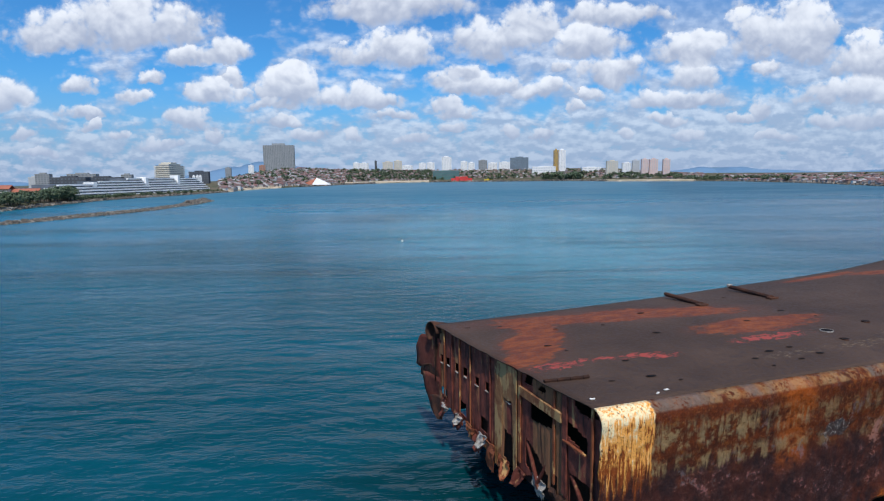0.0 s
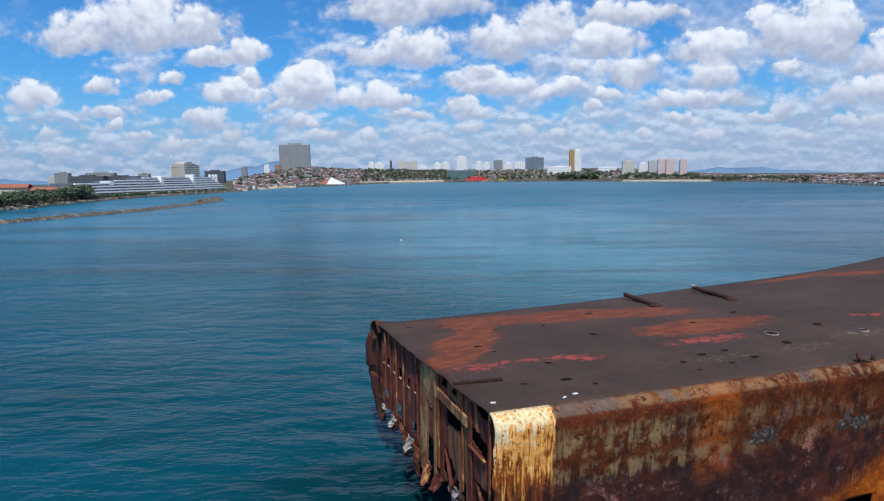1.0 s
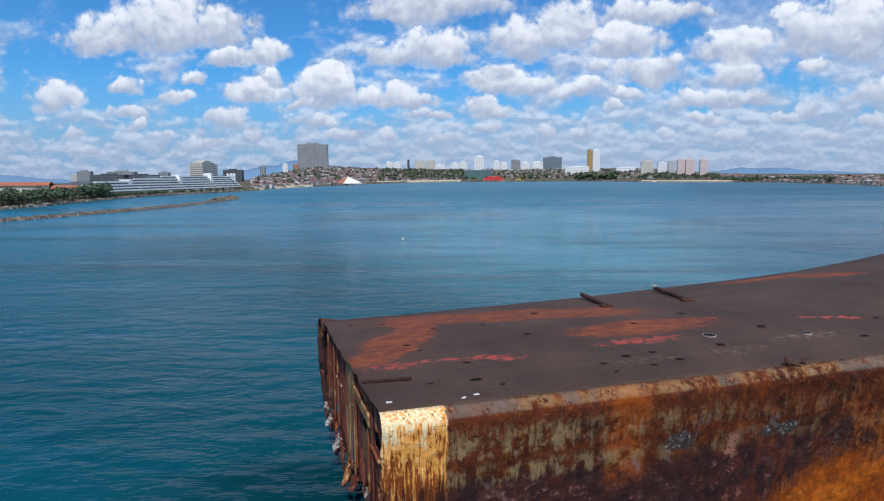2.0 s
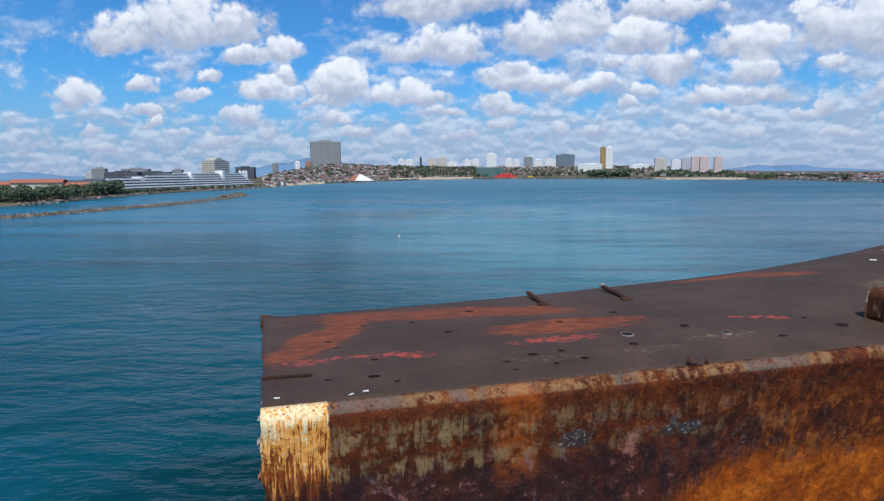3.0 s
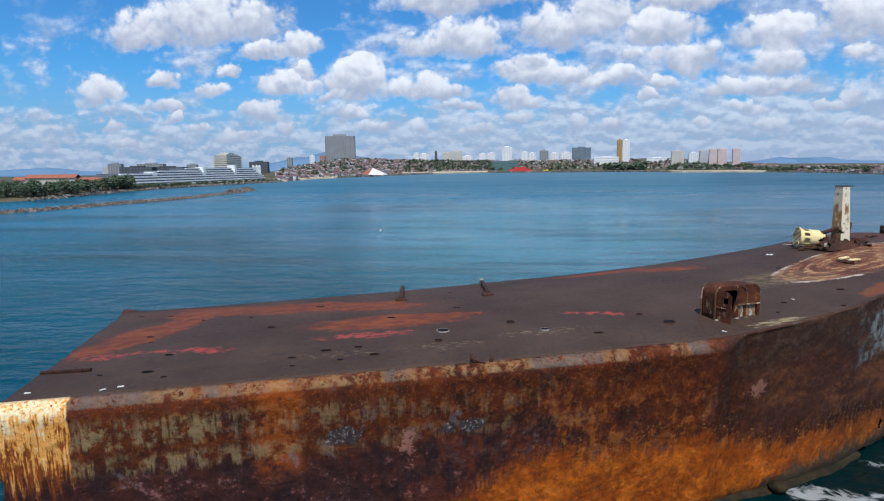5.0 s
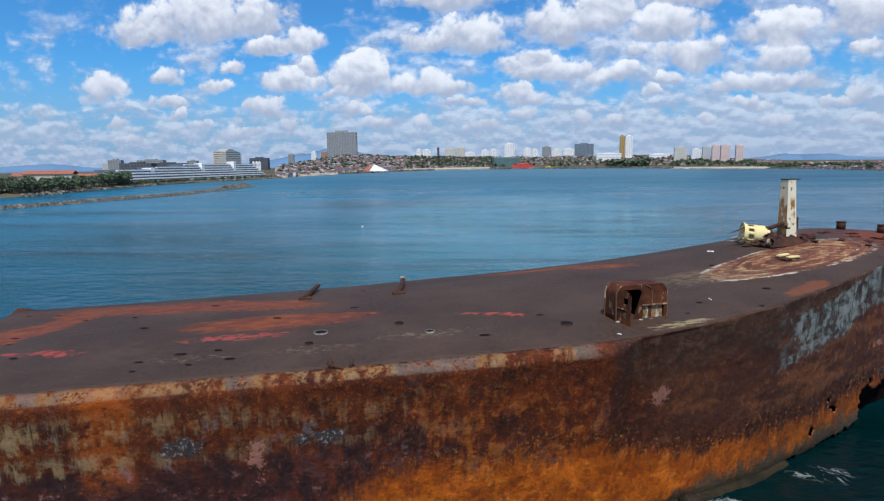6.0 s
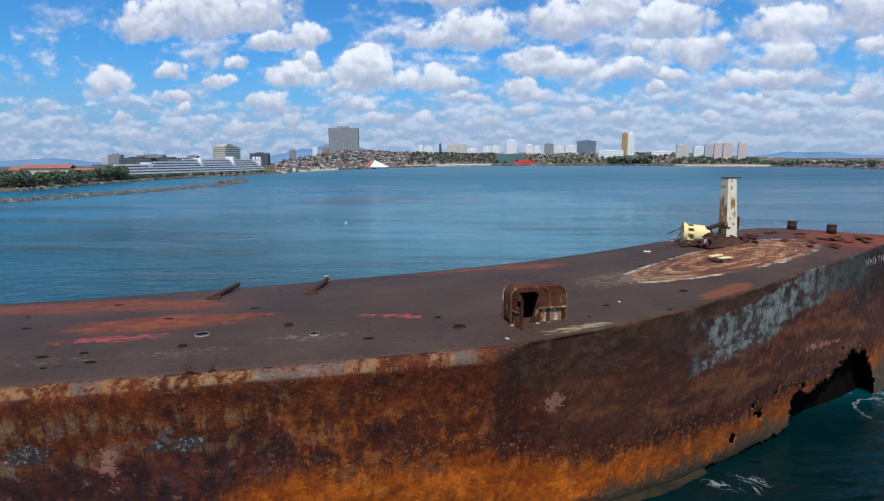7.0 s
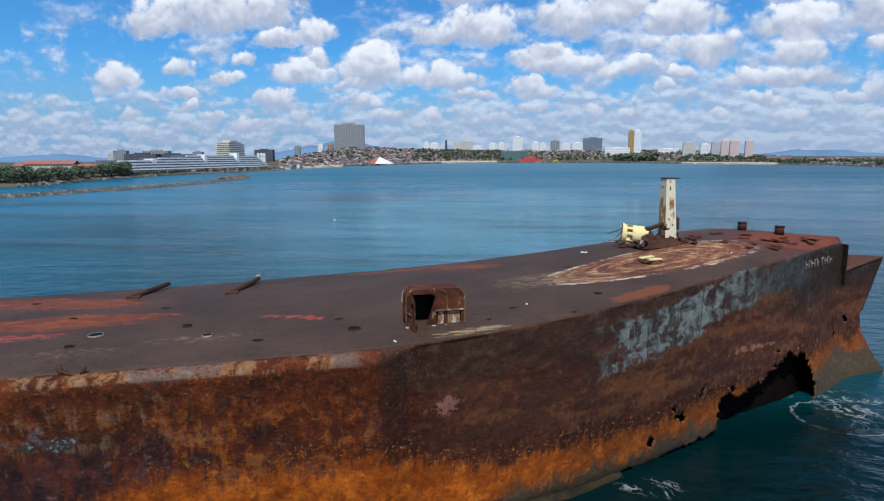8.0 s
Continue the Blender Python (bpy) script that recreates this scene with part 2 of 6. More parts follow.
    cap = smooth(t, fractal(t, geo, 0.22, 8.0, 0.7), 0.735, 0.77)
    foam = calc(t, "MAXIMUM", both(t, foam, smooth(t, area, -0.5, 0.3), 0.62), calc(t, "MULTIPLY", cap, 0.4))
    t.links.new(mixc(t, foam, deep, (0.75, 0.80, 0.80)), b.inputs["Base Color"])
    b.inputs["IOR"].default_value, b.inputs["Specular IOR Level"].default_value = 1.333, 0.29
    plug(t, calc(t, "ADD", smooth(t, calc(t, "ADD", wind, calc(t, "MULTIPLY", streak, 0.35)), 0.5, 0.85, 0.09, 0.20), calc(t, "ADD", calc(t, "MULTIPLY", foam, 0.5), smooth(t, y, 90.0, 700.0, 0.0, 0.28))), b.inputs["Roughness"])
    gust = smooth(t, fractal(t, geo, 0.022, 4.0, 0.6, (0.6, 1.8, 1.0), 0.5), 0.38, 0.62, 0.45, 1.35)
    ripple = fractal(t, geo, 0.30, 4.0, 0.55, (0.6, 1.7, 1.0), 0.3)
    h = calc(t, "ADD", calc(t, "MULTIPLY", swell, 1.0), both(t, calc(t, "ADD", calc(t, "MULTIPLY", chop, smooth(t, y, 30.0, 110.0, 0.14, 0.60)), calc(t, "MULTIPLY", ripple, smooth(t, y, 30.0, 110.0, 0.7, 1.2))), gust))
    h = calc(t, "MULTIPLY", calc(t, "ADD", h, calc(t, "MULTIPLY", foam, 0.10)), smooth(t, y, 120.0, 700.0, 1.0, 0.50))
    bump(t, b, h, 0.55, 0.9)
    return m


DARK, MID, ORANGE = (0.036, 0.014, 0.010), (0.155, 0.034, 0.010), (0.80, 0.178, 0.014)
TAN = (0.36, 0.24, 0.11)


def rust(tree, vec, dark=DARK, mid=MID, scale=1.0):
    """Two scales of rust: broad blotches and fine scabs."""
    broad = fractal(tree, vec, 0.32 * scale, 7.0, 0.6, None, 0.4)
    fine = fractal(tree, vec, 3.2 * scale, 6.0, 0.65)
    k = smooth(tree, calc(tree, "ADD", calc(tree, "MULTIPLY", broad, 0.7), calc(tree, "MULTIPLY", fine, 0.45)), 0.42, 0.74)
    return mixc(tree, k, dark, mid), broad, fine


def hull_material():
    m, t, b = paint("rusted_hull_plating")
    vec = node(t, "ShaderNodeTexCoord").outputs["Object"]
    s, w, z = split(t, vec)
    col, broad, fine = rust(t, vec)
    drip = fractal(t, vec, 1.0, 7.0, 0.62, (2.4, 2.4, 0.45))
    thin = fractal(t, vec, 1.0, 5.0, 0.6, (6.0, 6.0, 0.6))
    blot = fractal(t, vec, 0.55, 8.0, 0.62, None, 0.3)
    scab = fractal(t, vec, 1.5, 8.0, 0.68)
    grit = fractal(t, vec, 7.0, 5.0, 0.7)
    long = fractal(t, vec, 1.0, 6.0, 0.6, (0.22, 0.22, 1.1))
    flow = calc(t, "MULTIPLY", calc(t, "SUBTRACT", blot, 0.5), 1.0)
    dripv = calc(t, "SUBTRACT", drip, 0.5)
    # grey-maroon scale on the lower half of the after part
    mar = both(t, zone(t, calc(t, "ADD", z, calc(t, "MULTIPLY", flow, 3.5)), 0.2, 5.9, 0.6), smooth(t, s, 16.0, 26.0, 1.0, 0.3))
    col = mixc(t, calc(t, "MULTIPLY", mar, 0.92), col, mixc(t, smooth(t, scab, 0.38, 0.62), (0.026, 0.015, 0.017), (0.062, 0.028, 0.026)))
    # brown-orange sheets in columns, and the wet orange band over the waterline
    colm = both(t, smooth(t, calc(t, "ADD", calc(t, "MULTIPLY", blot, 0.6), calc(t, "MULTIPLY", drip, 0.4)), 0.445, 0.57), smooth(t, s, 11.0, 19.0, 0.22, 1.0), smooth(t, s, 27.5, 29.5, 1.0, 0.35), smooth(t, s, 29.0, 40.0, 1.0, 0.12), smooth(t, z, 6.5, 8.4, 1.0, 0.45))
    col = mixc(t, calc(t, "MULTIPLY", colm, 0.5), col, mixc(t, scab, (0.22, 0.035, 0.009), (0.42, 0.074, 0.011)))
    bowm = smooth(t, s, 31.0, 42.0)
    top = calc(t, "SUBTRACT", calc(t, "ADD", smooth(t, s, 14.5, 20.0, 2.5, 4.4), smooth(t, s, 52.0, 57.0, 0.0, 0.9)), calc(t, "ADD", smooth(t, s, 27.0, 33.5, 0.0, 1.5), smooth(t, s, 35.0, 46.0, 0.0, 0.5)))
    zz = calc(t, "ADD", z, calc(t, "ADD", calc(t, "MULTIPLY", flow, 3.0), calc(t, "ADD", calc(t, "MULTIPLY", dripv, 2.2), calc(t, "MULTIPLY", calc(t, "SUBTRACT", thin, 0.5), 2.0))))
    band = both(t, smooth(t, calc(t, "SUBTRACT", zz, top), -0.9, 0.5, 1.0, 0.0), smooth(t, calc(t, "ADD", s, calc(t, "MULTIPLY", flow, 5.0)), 14.0, 17.0), smooth(t, s, 56.0, 61.0, 1.0, 0.7))
    col = mixc(t, both(t, band, smooth(t, scab, 0.30, 0.58, 0.45, 1.0)), col, mixc(t, smooth(t, blot, 0.4, 0.62), mixc(t, bowm, (0.46, 0.088, 0.007), (0.24, 0.060, 0.010)), mixc(t, bowm, ORANGE, (0.46, 0.115, 0.012))))
    hot = both(t, smooth(t, calc(t, "ADD", calc(t, "MULTIPLY", scab, 0.6), calc(t, "MULTIPLY", grit, 0.4)), 0.54, 0.64), calc(t, "MAXIMUM", band, calc(t, "MULTIPLY", colm, 0.5)), smooth(t, s, 36.0, 46.0, 1.0, 0.45))
    col = mixc(t, calc(t, "MULTIPLY", hot, 0.75), col, mixc(t, bowm, (0.78, 0.26, 0.022), (0.56, 0.20, 0.024)))
    # forward, bands along the plating: ochre, dark scale, then the ragged top of the orange
    above = calc(t, "SUBTRACT", zz, top)
    bow = smooth(t, s, 30.0, 40.0)
    col = mixc(t, both(t, zone(t, above, 1.7, 3.3, 0.6), bow, smooth(t, s, 44.0, 54.0, 1.0, 0.2), smooth(t, long, 0.36, 0.56, 0.3, 0.85)), col, mixc(t, scab, (0.090, 0.030, 0.012), (0.17, 0.056, 0.015)))
    col = mixc(t, both(t, zone(t, above, 0.1, 1.5, 0.4), bow, smooth(t, scab, 0.36, 0.62, 0.95, 0.5)), col, (0.045, 0.017, 0.013))
    chips = both(t, smooth(t, grit, 0.585, 0.64), zone(t, above, -0.4, 0.8, 0.3), smooth(t, s, 16.0, 24.0))
    col = mixc(t, calc(t, "MULTIPLY", chips, 0.85), col, mixc(t, fine, (0.46, 0.20, 0.03), (0.60, 0.38, 0.13)))
    flake = fractal(t, vec, 2.6, 8.0, 0.72, (1.0, 1.0, 0.8), 0.3)
    col = mixc(t, smooth(t, flake, 0.445, 0.465, 0.36, 0.0), col, (0.030, 0.013, 0.011))
    calm = calc(t, "SUBTRACT", 1.0, calc(t, "MULTIPLY", mar, 0.85))
    col = mixc(t, both(t, smooth(t, flake, 0.565, 0.585), smooth(t, s, 30.0, 44.0, 0.34, 0.2), calm), col, mixc(t, drip, (0.16, 0.045, 0.012), (0.44, 0.15, 0.03)))
    purple = both(t, smooth(t, calc(t, "ADD", calc(t, "MULTIPLY", blot, 0.6), calc(t, "MULTIPLY", flake, 0.4)), 0.52, 0.56), zone(t, z, 3.2, 6.6, 0.5), zone(t, s, 15.0, 29.0, 1.5))
    col = mixc(t, both(t, purple, calc(t, "SUBTRACT", 1.0, band), 0.6), col, mixc(t, grit, (0.050, 0.030, 0.034), (0.10, 0.060, 0.060)))
    # the dark red-brown of the bow under the slate paint
    dusk = both(t, smooth(t, calc(t, "ADD", s, calc(t, "MULTIPLY", flow, 4.0)), 29.5, 33.0), smooth(t, above, 0.4, 1.4))
    col = mixc(t, calc(t, "MULTIPLY", dusk, 0.66), col, mixc(t, smooth(t, calc(t, "ADD", calc(t, "MULTIPLY", flake, 0.4), calc(t, "MULTIPLY", long, 0.6)), 0.45, 0.55), mixc(t, bowm, (0.085, 0.036, 0.024), (0.070, 0.029, 0.021)), (0.185, 0.072, 0.033)))
    ochre = both(t, smooth(t, calc(t, "ADD", calc(t, "MULTIPLY", blot, 0.35), calc(t, "ADD", calc(t, "MULTIPLY", flake, 0.4), calc(t, "MULTIPLY", drip, 0.25))), 0.505, 0.56), zone(t, z, 4.2, 6.8, 0.6), zone(t, s, 20.5, 28.2, 0.8))
    col = mixc(t, calc(t, "MULTIPLY", ochre, 0.5), col, mixc(t, scab, (0.36, 0.090, 0.009), (0.60, 0.185, 0.016)))
    # a dark smear down the plating where the rolled gunwale ends
    smear = both(t, zone(t, calc(t, "ADD", s, calc(t, "MULTIPLY", dripv, 1.0)), 28.4, 29.5, 0.25), smooth(t, calc(t, "ADD", z, calc(t, "MULTIPLY", dripv, 3.0)), 4.4, 6.2))
    col = mixc(t, calc(t, "MULTIPLY", smear, 0.55), col, (0.050, 0.022, 0.017))
    stripe = both(t, zone(t, calc(t, "ADD", s, calc(t, "MULTIPLY", flow, 2.0)), 8.6, 10.2, 0.35), smooth(t, z, 4.6, 5.8), smooth(t, scab, 0.34, 0.55))
    col = mixc(t, calc(t, "MULTIPLY", stripe, 0.75), col, (0.40, 0.085, 0.010))
    # old cream paint that peels in two rows of runs below the gunwale
    zp = calc(t, "ADD", z, calc(t, "ADD", calc(t, "MULTIPLY", dripv, 1.6), calc(t, "MULTIPLY", calc(t, "SUBTRACT", thin, 0.5), 1.2)))
    rows = calc(t, "MAXIMUM", zone(t, zp, 7.0, 7.95, 0.18), zone(t, zp, 5.9, 6.6, 0.18))
    keep = smooth(t, calc(t, "ADD", calc(t, "MULTIPLY", drip, 0.45), calc(t, "ADD", calc(t, "MULTIPLY", thin, 0.3), calc(t, "MULTIPLY", broad, 0.25))), 0.465, 0.55)
    peel = both(t, rows, keep, zone(t, s, -1.0, 22.0, 4.0), smooth(t, scab, 0.42, 0.54), smooth(t, s, 5.0, 15.0, 0.8, 0.3))
    col = mixc(t, peel, col, mixc(t, smooth(t, blot, 0.46, 0.66), TAN, (0.22, 0.185, 0.11)))
    grey = both(t, smooth(t, scab, 0.575, 0.62), zone(t, z, 5.0, 7.4, 0.5), zone(t, s, 2.0, 21.0, 2.0), smooth(t, long, 0.48, 0.56))
    col = mixc(t, calc(t, "MULTIPLY", grey, 0.45), col, (0.16, 0.155, 0.16))
    # the rolled gunwale: tan and grey lengths with rust spots
    tint = fractal(t, vec, 0.42, 2.0, 0.5, (1.0, 0.05, 0.05))
    strip = both(t, zone(t, calc(t, "ADD", z, calc(t, "MULTIPLY", s, -0.004)), 8.43, 8.95, 0.05), smooth(t, s, 27.2, 28.2, 1.0, 0.0), smooth(t, calc(t, "ADD", calc(t, "MULTIPLY", tint, 0.55), calc(t, "MULTIPLY", drip, 0.45)), 0.41, 0.48), smooth(t, calc(t, "ADD", calc(t, "MULTIPLY", scab, 0.5), calc(t, "MULTIPLY", grit, 0.5)), 0.42, 0.49))
    col = mixc(t, calc(t, "MULTIPLY", strip, 0.52), col, mixc(t, smooth(t, tint, 0.50, 0.56), mixc(t, smooth(t, drip, 0.4, 0.6), (0.34, 0.15, 0.05), (0.38, 0.25, 0.12)), (0.19, 0.172, 0.14)))
    # dark sooty coat along the deck edge forward of the collar
    za = calc(t, "SUBTRACT", z, calc(t, "MULTIPLY", s, 0.03))
    soot = both(t, zone(t, calc(t, "ADD", s, calc(t, "MULTIPLY", flow, 5.0)), 28.4, 66.0, 0.8), smooth(t, calc(t, "ADD", za, calc(t, "MULTIPLY", flow, 3.5)), 5.6, 7.0))
    col = mixc(t, calc(t, "MULTIPLY", soot, 0.62), col, mixc(t, smooth(t, scab, 0.42, 0.66), (0.034, 0.022, 0.017), (0.085, 0.055, 0.036)))
    black = both(t, smooth(t, calc(t, "ADD", s, calc(t, "MULTIPLY", flow, 4.0)), 53.0, 57.5), smooth(t, calc(t, "ADD", za, calc(t, "MULTIPLY", flow, 3.0)), 3.6, 5.6))
    col = mixc(t, calc(t, "MULTIPLY", black, 0.9), col, mixc(t, scab, (0.016, 0.013, 0.011), (0.045, 0.030, 0.022)))
    # slate-blue paint on the flare of the bow, plate by plate
    plank = calc(t, "ADD", calc(t, "DIVIDE", calc(t, "ADD", s, calc(t, "MULTIPLY", flow, 0.5)), 2.15), 0.3)
    seam = smooth(t, calc(t, "ABSOLUTE", calc(t, "SUBTRACT", calc(t, "FRACT", plank), 0.5)), 0.474, 0.488)
    lap = zone(t, calc(t, "ADD", za, calc(t, "MULTIPLY", flow, 0.35)), 6.86, 6.92, 0.05)
    cell = node(t, "ShaderNodeTexWhiteNoise")
    cell.noise_dimensions = "1D"
    plug(t, calc(t, "FLOOR", plank), cell.inputs["W"])
    tone = cell.outputs[0]
    bare = fractal(t, vec, 0.95, 8.0, 0.7, (1.0, 1.0, 1.1), 0.5)
    lo = smooth(t, s, 42.0, 54.0, 4.75, 6.4)
    left = calc(t, "ADD", s, calc(t, "ADD", calc(t, "MULTIPLY", flow, 5.0), -0.8))
    slate = both(t, smooth(t, calc(t, "SUBTRACT", calc(t, "ADD", za, calc(t, "ADD", calc(t, "MULTIPLY", dripv, 1.4), calc(t, "MULTIPLY", flow, 1.6))), lo), -0.2, 0.2), smooth(t, calc(t, "ADD", calc(t, "ADD", za, calc(t, "MULTIPLY", flow, 1.2)), smooth(t, s, 42.0, 50.0, 0.75, 0.0)), 8.0, 8.25, 1.0, 0.0), zone(t, left, 38.5, 57.5, 1.2))
    paintm = both(t, slate, smooth(t, calc(t, "ADD", calc(t, "MULTIPLY", bare, 0.75), calc(t, "MULTIPLY", tone, 0.02)), 0.325, 0.352))
    sl = mixc(t, smooth(t, calc(t, "ADD", calc(t, "MULTIPLY", bare, 0.8), calc(t, "MULTIPLY", tone, 0.06)), 0.37, 0.47), (0.050, 0.056, 0.052), (0.30, 0.315, 0.275))
    sl = mixc(t, smooth(t, scab, 0.42, 0.56, 0.5, 0.0), sl, (0.12, 0.15, 0.15))
    sl = mixc(t, smooth(t, s, 47.5, 55.0, 0.0, 0.9), sl, (0.040, 0.046, 0.044))
    col = mixc(t, calc(t, "MULTIPLY", slate, 0.35), col, (0.060, 0.045, 0.040))
    col = mixc(t, calc(t, "MULTIPLY", paintm, 0.85), col, sl)
    col = mixc(t, both(t, slate, calc(t, "MAXIMUM", seam, calc(t, "MULTIPLY", lap, 0.7)), smooth(t, drip, 0.36, 0.6, 0.85, 0.3)), col, (0.022, 0.017, 0.016))
    # pink primer marks
    pk = calc(t, "MAXIMUM", spot(t, s, z, 31.2, 5.95, 0.75, 0.6), calc(t, "MAXIMUM", spot(t, s, calc(t, "ADD", z, calc(t, "MULTIPLY", s, 0.04)), 51.5, 6.92, 3.9, 0.26), spot(t, s, z, 14.2, 5.6, 0.45, 1.1)))
    pk = both(t, smooth(t, calc(t, "ADD", pk, calc(t, "ADD", calc(t, "MULTIPLY", calc(t, "SUBTRACT", scab, 0.5), 7.0), calc(t, "MULTIPLY", calc(t, "SUBTRACT", grit, 0.5), 4.0))), 0.7, 1.2), smooth(t, pk, -0.4, 0.1))
    col = mixc(t, calc(t, "MULTIPLY", pk, 0.8), col, (0.40, 0.17, 0.12))
    spk = both(t, smooth(t, calc(t, "ADD", calc(t, "MULTIPLY", scab, 0.5), calc(t, "MULTIPLY", grit, 0.5)), 0.565, 0.60), zone(t, z, 3.0, 5.6, 0.6), zone(t, s, 0.5, 17.0, 2.0))
    col = mixc(t, calc(t, "MULTIPLY", spk, 0.65), col, (0.36, 0.125, 0.115))
    # bright cream paint with rust runs at the broken corner
    edge = calc(t, "ADD", z, calc(t, "ADD", calc(t, "MULTIPLY", calc(t, "SUBTRACT", thin, 0.5), 5.5), calc(t, "MULTIPLY", calc(t, "SUBTRACT", drip, 0.5), 3.0)))
    corner = both(t, smooth(t, calc(t, "ADD", s, calc(t, "MULTIPLY", calc(t, "SUBTRACT", scab, 0.5), 0.5)), 2.2, 2.3, 1.0, 0.0), smooth(t, edge, 5.0, 6.2), smooth(t, z, 8.80, 8.86, 1.0, 0.0))
    streaks = calc(t, "ADD", calc(t, "ADD", calc(t, "MULTIPLY", fractal(t, vec, 1.0, 6.0, 0.66, (9.0, 9.0, 0.8)), 0.65), calc(t, "MULTIPLY", scab, 0.35)), calc(t, "MULTIPLY", calc(t, "SUBTRACT", z, 7.2), 0.05))
    cream = mixc(t, smooth(t, streaks, 0.43, 0.50), (0.28, 0.064, 0.015), (0.95, 0.42, 0.095))
    pale = calc(t, "ADD", streaks, calc(t, "ADD", smooth(t, s, 0.3, 0.9, 0.05, 0.0), both(t, zone(t, s, 0.9, 1.9, 0.4), smooth(t, z, 7.4, 8.4, 0.0, 0.05))))
    cream = mixc(t, smooth(t, pale, 0.54, 0.62), cream, (0.98, 0.80, 0.48))
    cream = mixc(t, smooth(t, calc(t, "ADD", calc(t, "MULTIPLY", grit, 0.6), calc(t, "MULTIPLY", thin, 0.4)), 0.57, 0.61), cream, (0.12, 0.04, 0.018))
    col = mixc(t, corner, col, cream)
    blist = calc(t, "MAXIMUM", spot(t, s, z, 11.7, 6.35, 0.85, 0.5), calc(t, "MAXIMUM", spot(t, s, z, 16.9, 6.3, 0.6, 0.36), spot(t, s, z, 15.9, 6.25, 0.3, 0.25)))
    blistm = smooth(t, calc(t, "ADD", blist, calc(t, "MULTIPLY", calc(t, "SUBTRACT", scab, 0.5), 2.4)), 0.15, 0.5)
    col = mixc(t, calc(t, "MULTIPLY", blistm, 0.8), col, mixc(t, smooth(t, grit, 0.54, 0.6), (0.050, 0.047, 0.048), (0.30, 0.29, 0.27)))
    # pits and bright scales at the finest scale
    dust = fractal(t, vec, 16.0, 4.0, 0.7)
    speck = calc(t, "ADD", calc(t, "MULTIPLY", grit, 0.6), calc(t, "MULTIPLY", dust, 0.4))
    col = mixc(t, both(t, smooth(t, speck, 0.39, 0.445, 0.45, 0.0), calc(t, "SUBTRACT", 1.0, calc(t, "MULTIPLY", dusk, 0.5))), col, (0.022, 0.010, 0.008))
    col = mixc(t, both(t, smooth(t, speck, 0.55, 0.60, 0.0, 0.32), calm, calc(t, "SUBTRACT", 1.0, calc(t, "MULTIPLY", dusk, 0.7))), col, (0.42, 0.17, 0.06))
    # weed and grey crust at the foot
    foot = smooth(t, calc(t, "SUBTRACT", zz, calc(t, "ADD", smooth(t, s, 57.5, 60.0, 0.0, 1.3), smooth(t, s, 28.0, 36.0, 0.0, 0.95))), -0.5, 0.55, 1.0, 0.0)
    col = mixc(t, foot, col, mixc(t, fine, (0.040, 0.033, 0.022), (0.15, 0.10, 0.058)))
    t.links.new(col, b.inputs["Base Color"])
    plug(t, smooth(t, scab, 0.35, 0.65, 0.9, 0.5), b.inputs["Roughness"])
    plug(t, smooth(t, scab, 0.55, 0.68, 0.12, 0.55), b.inputs["Specular IOR Level"])
    # plate seams and scabs
    h = calc(t, "ADD", calc(t, "MULTIPLY", grit, 0.25), calc(t, "MULTIPLY", smooth(t, scab, 0.45, 0.62), 0.55))
    h = calc(t, "ADD", h, calc(t, "MULTIPLY", fine, 0.3))
    h = calc(t, "ADD", h, calc(t, "ADD", calc(t, "MULTIPLY", broad, 0.3), calc(t, "MULTIPLY", smooth(t, flake, 0.44, 0.58), 0.35)))
    bump(t, b, h, 0.5, 0.09)
    return m


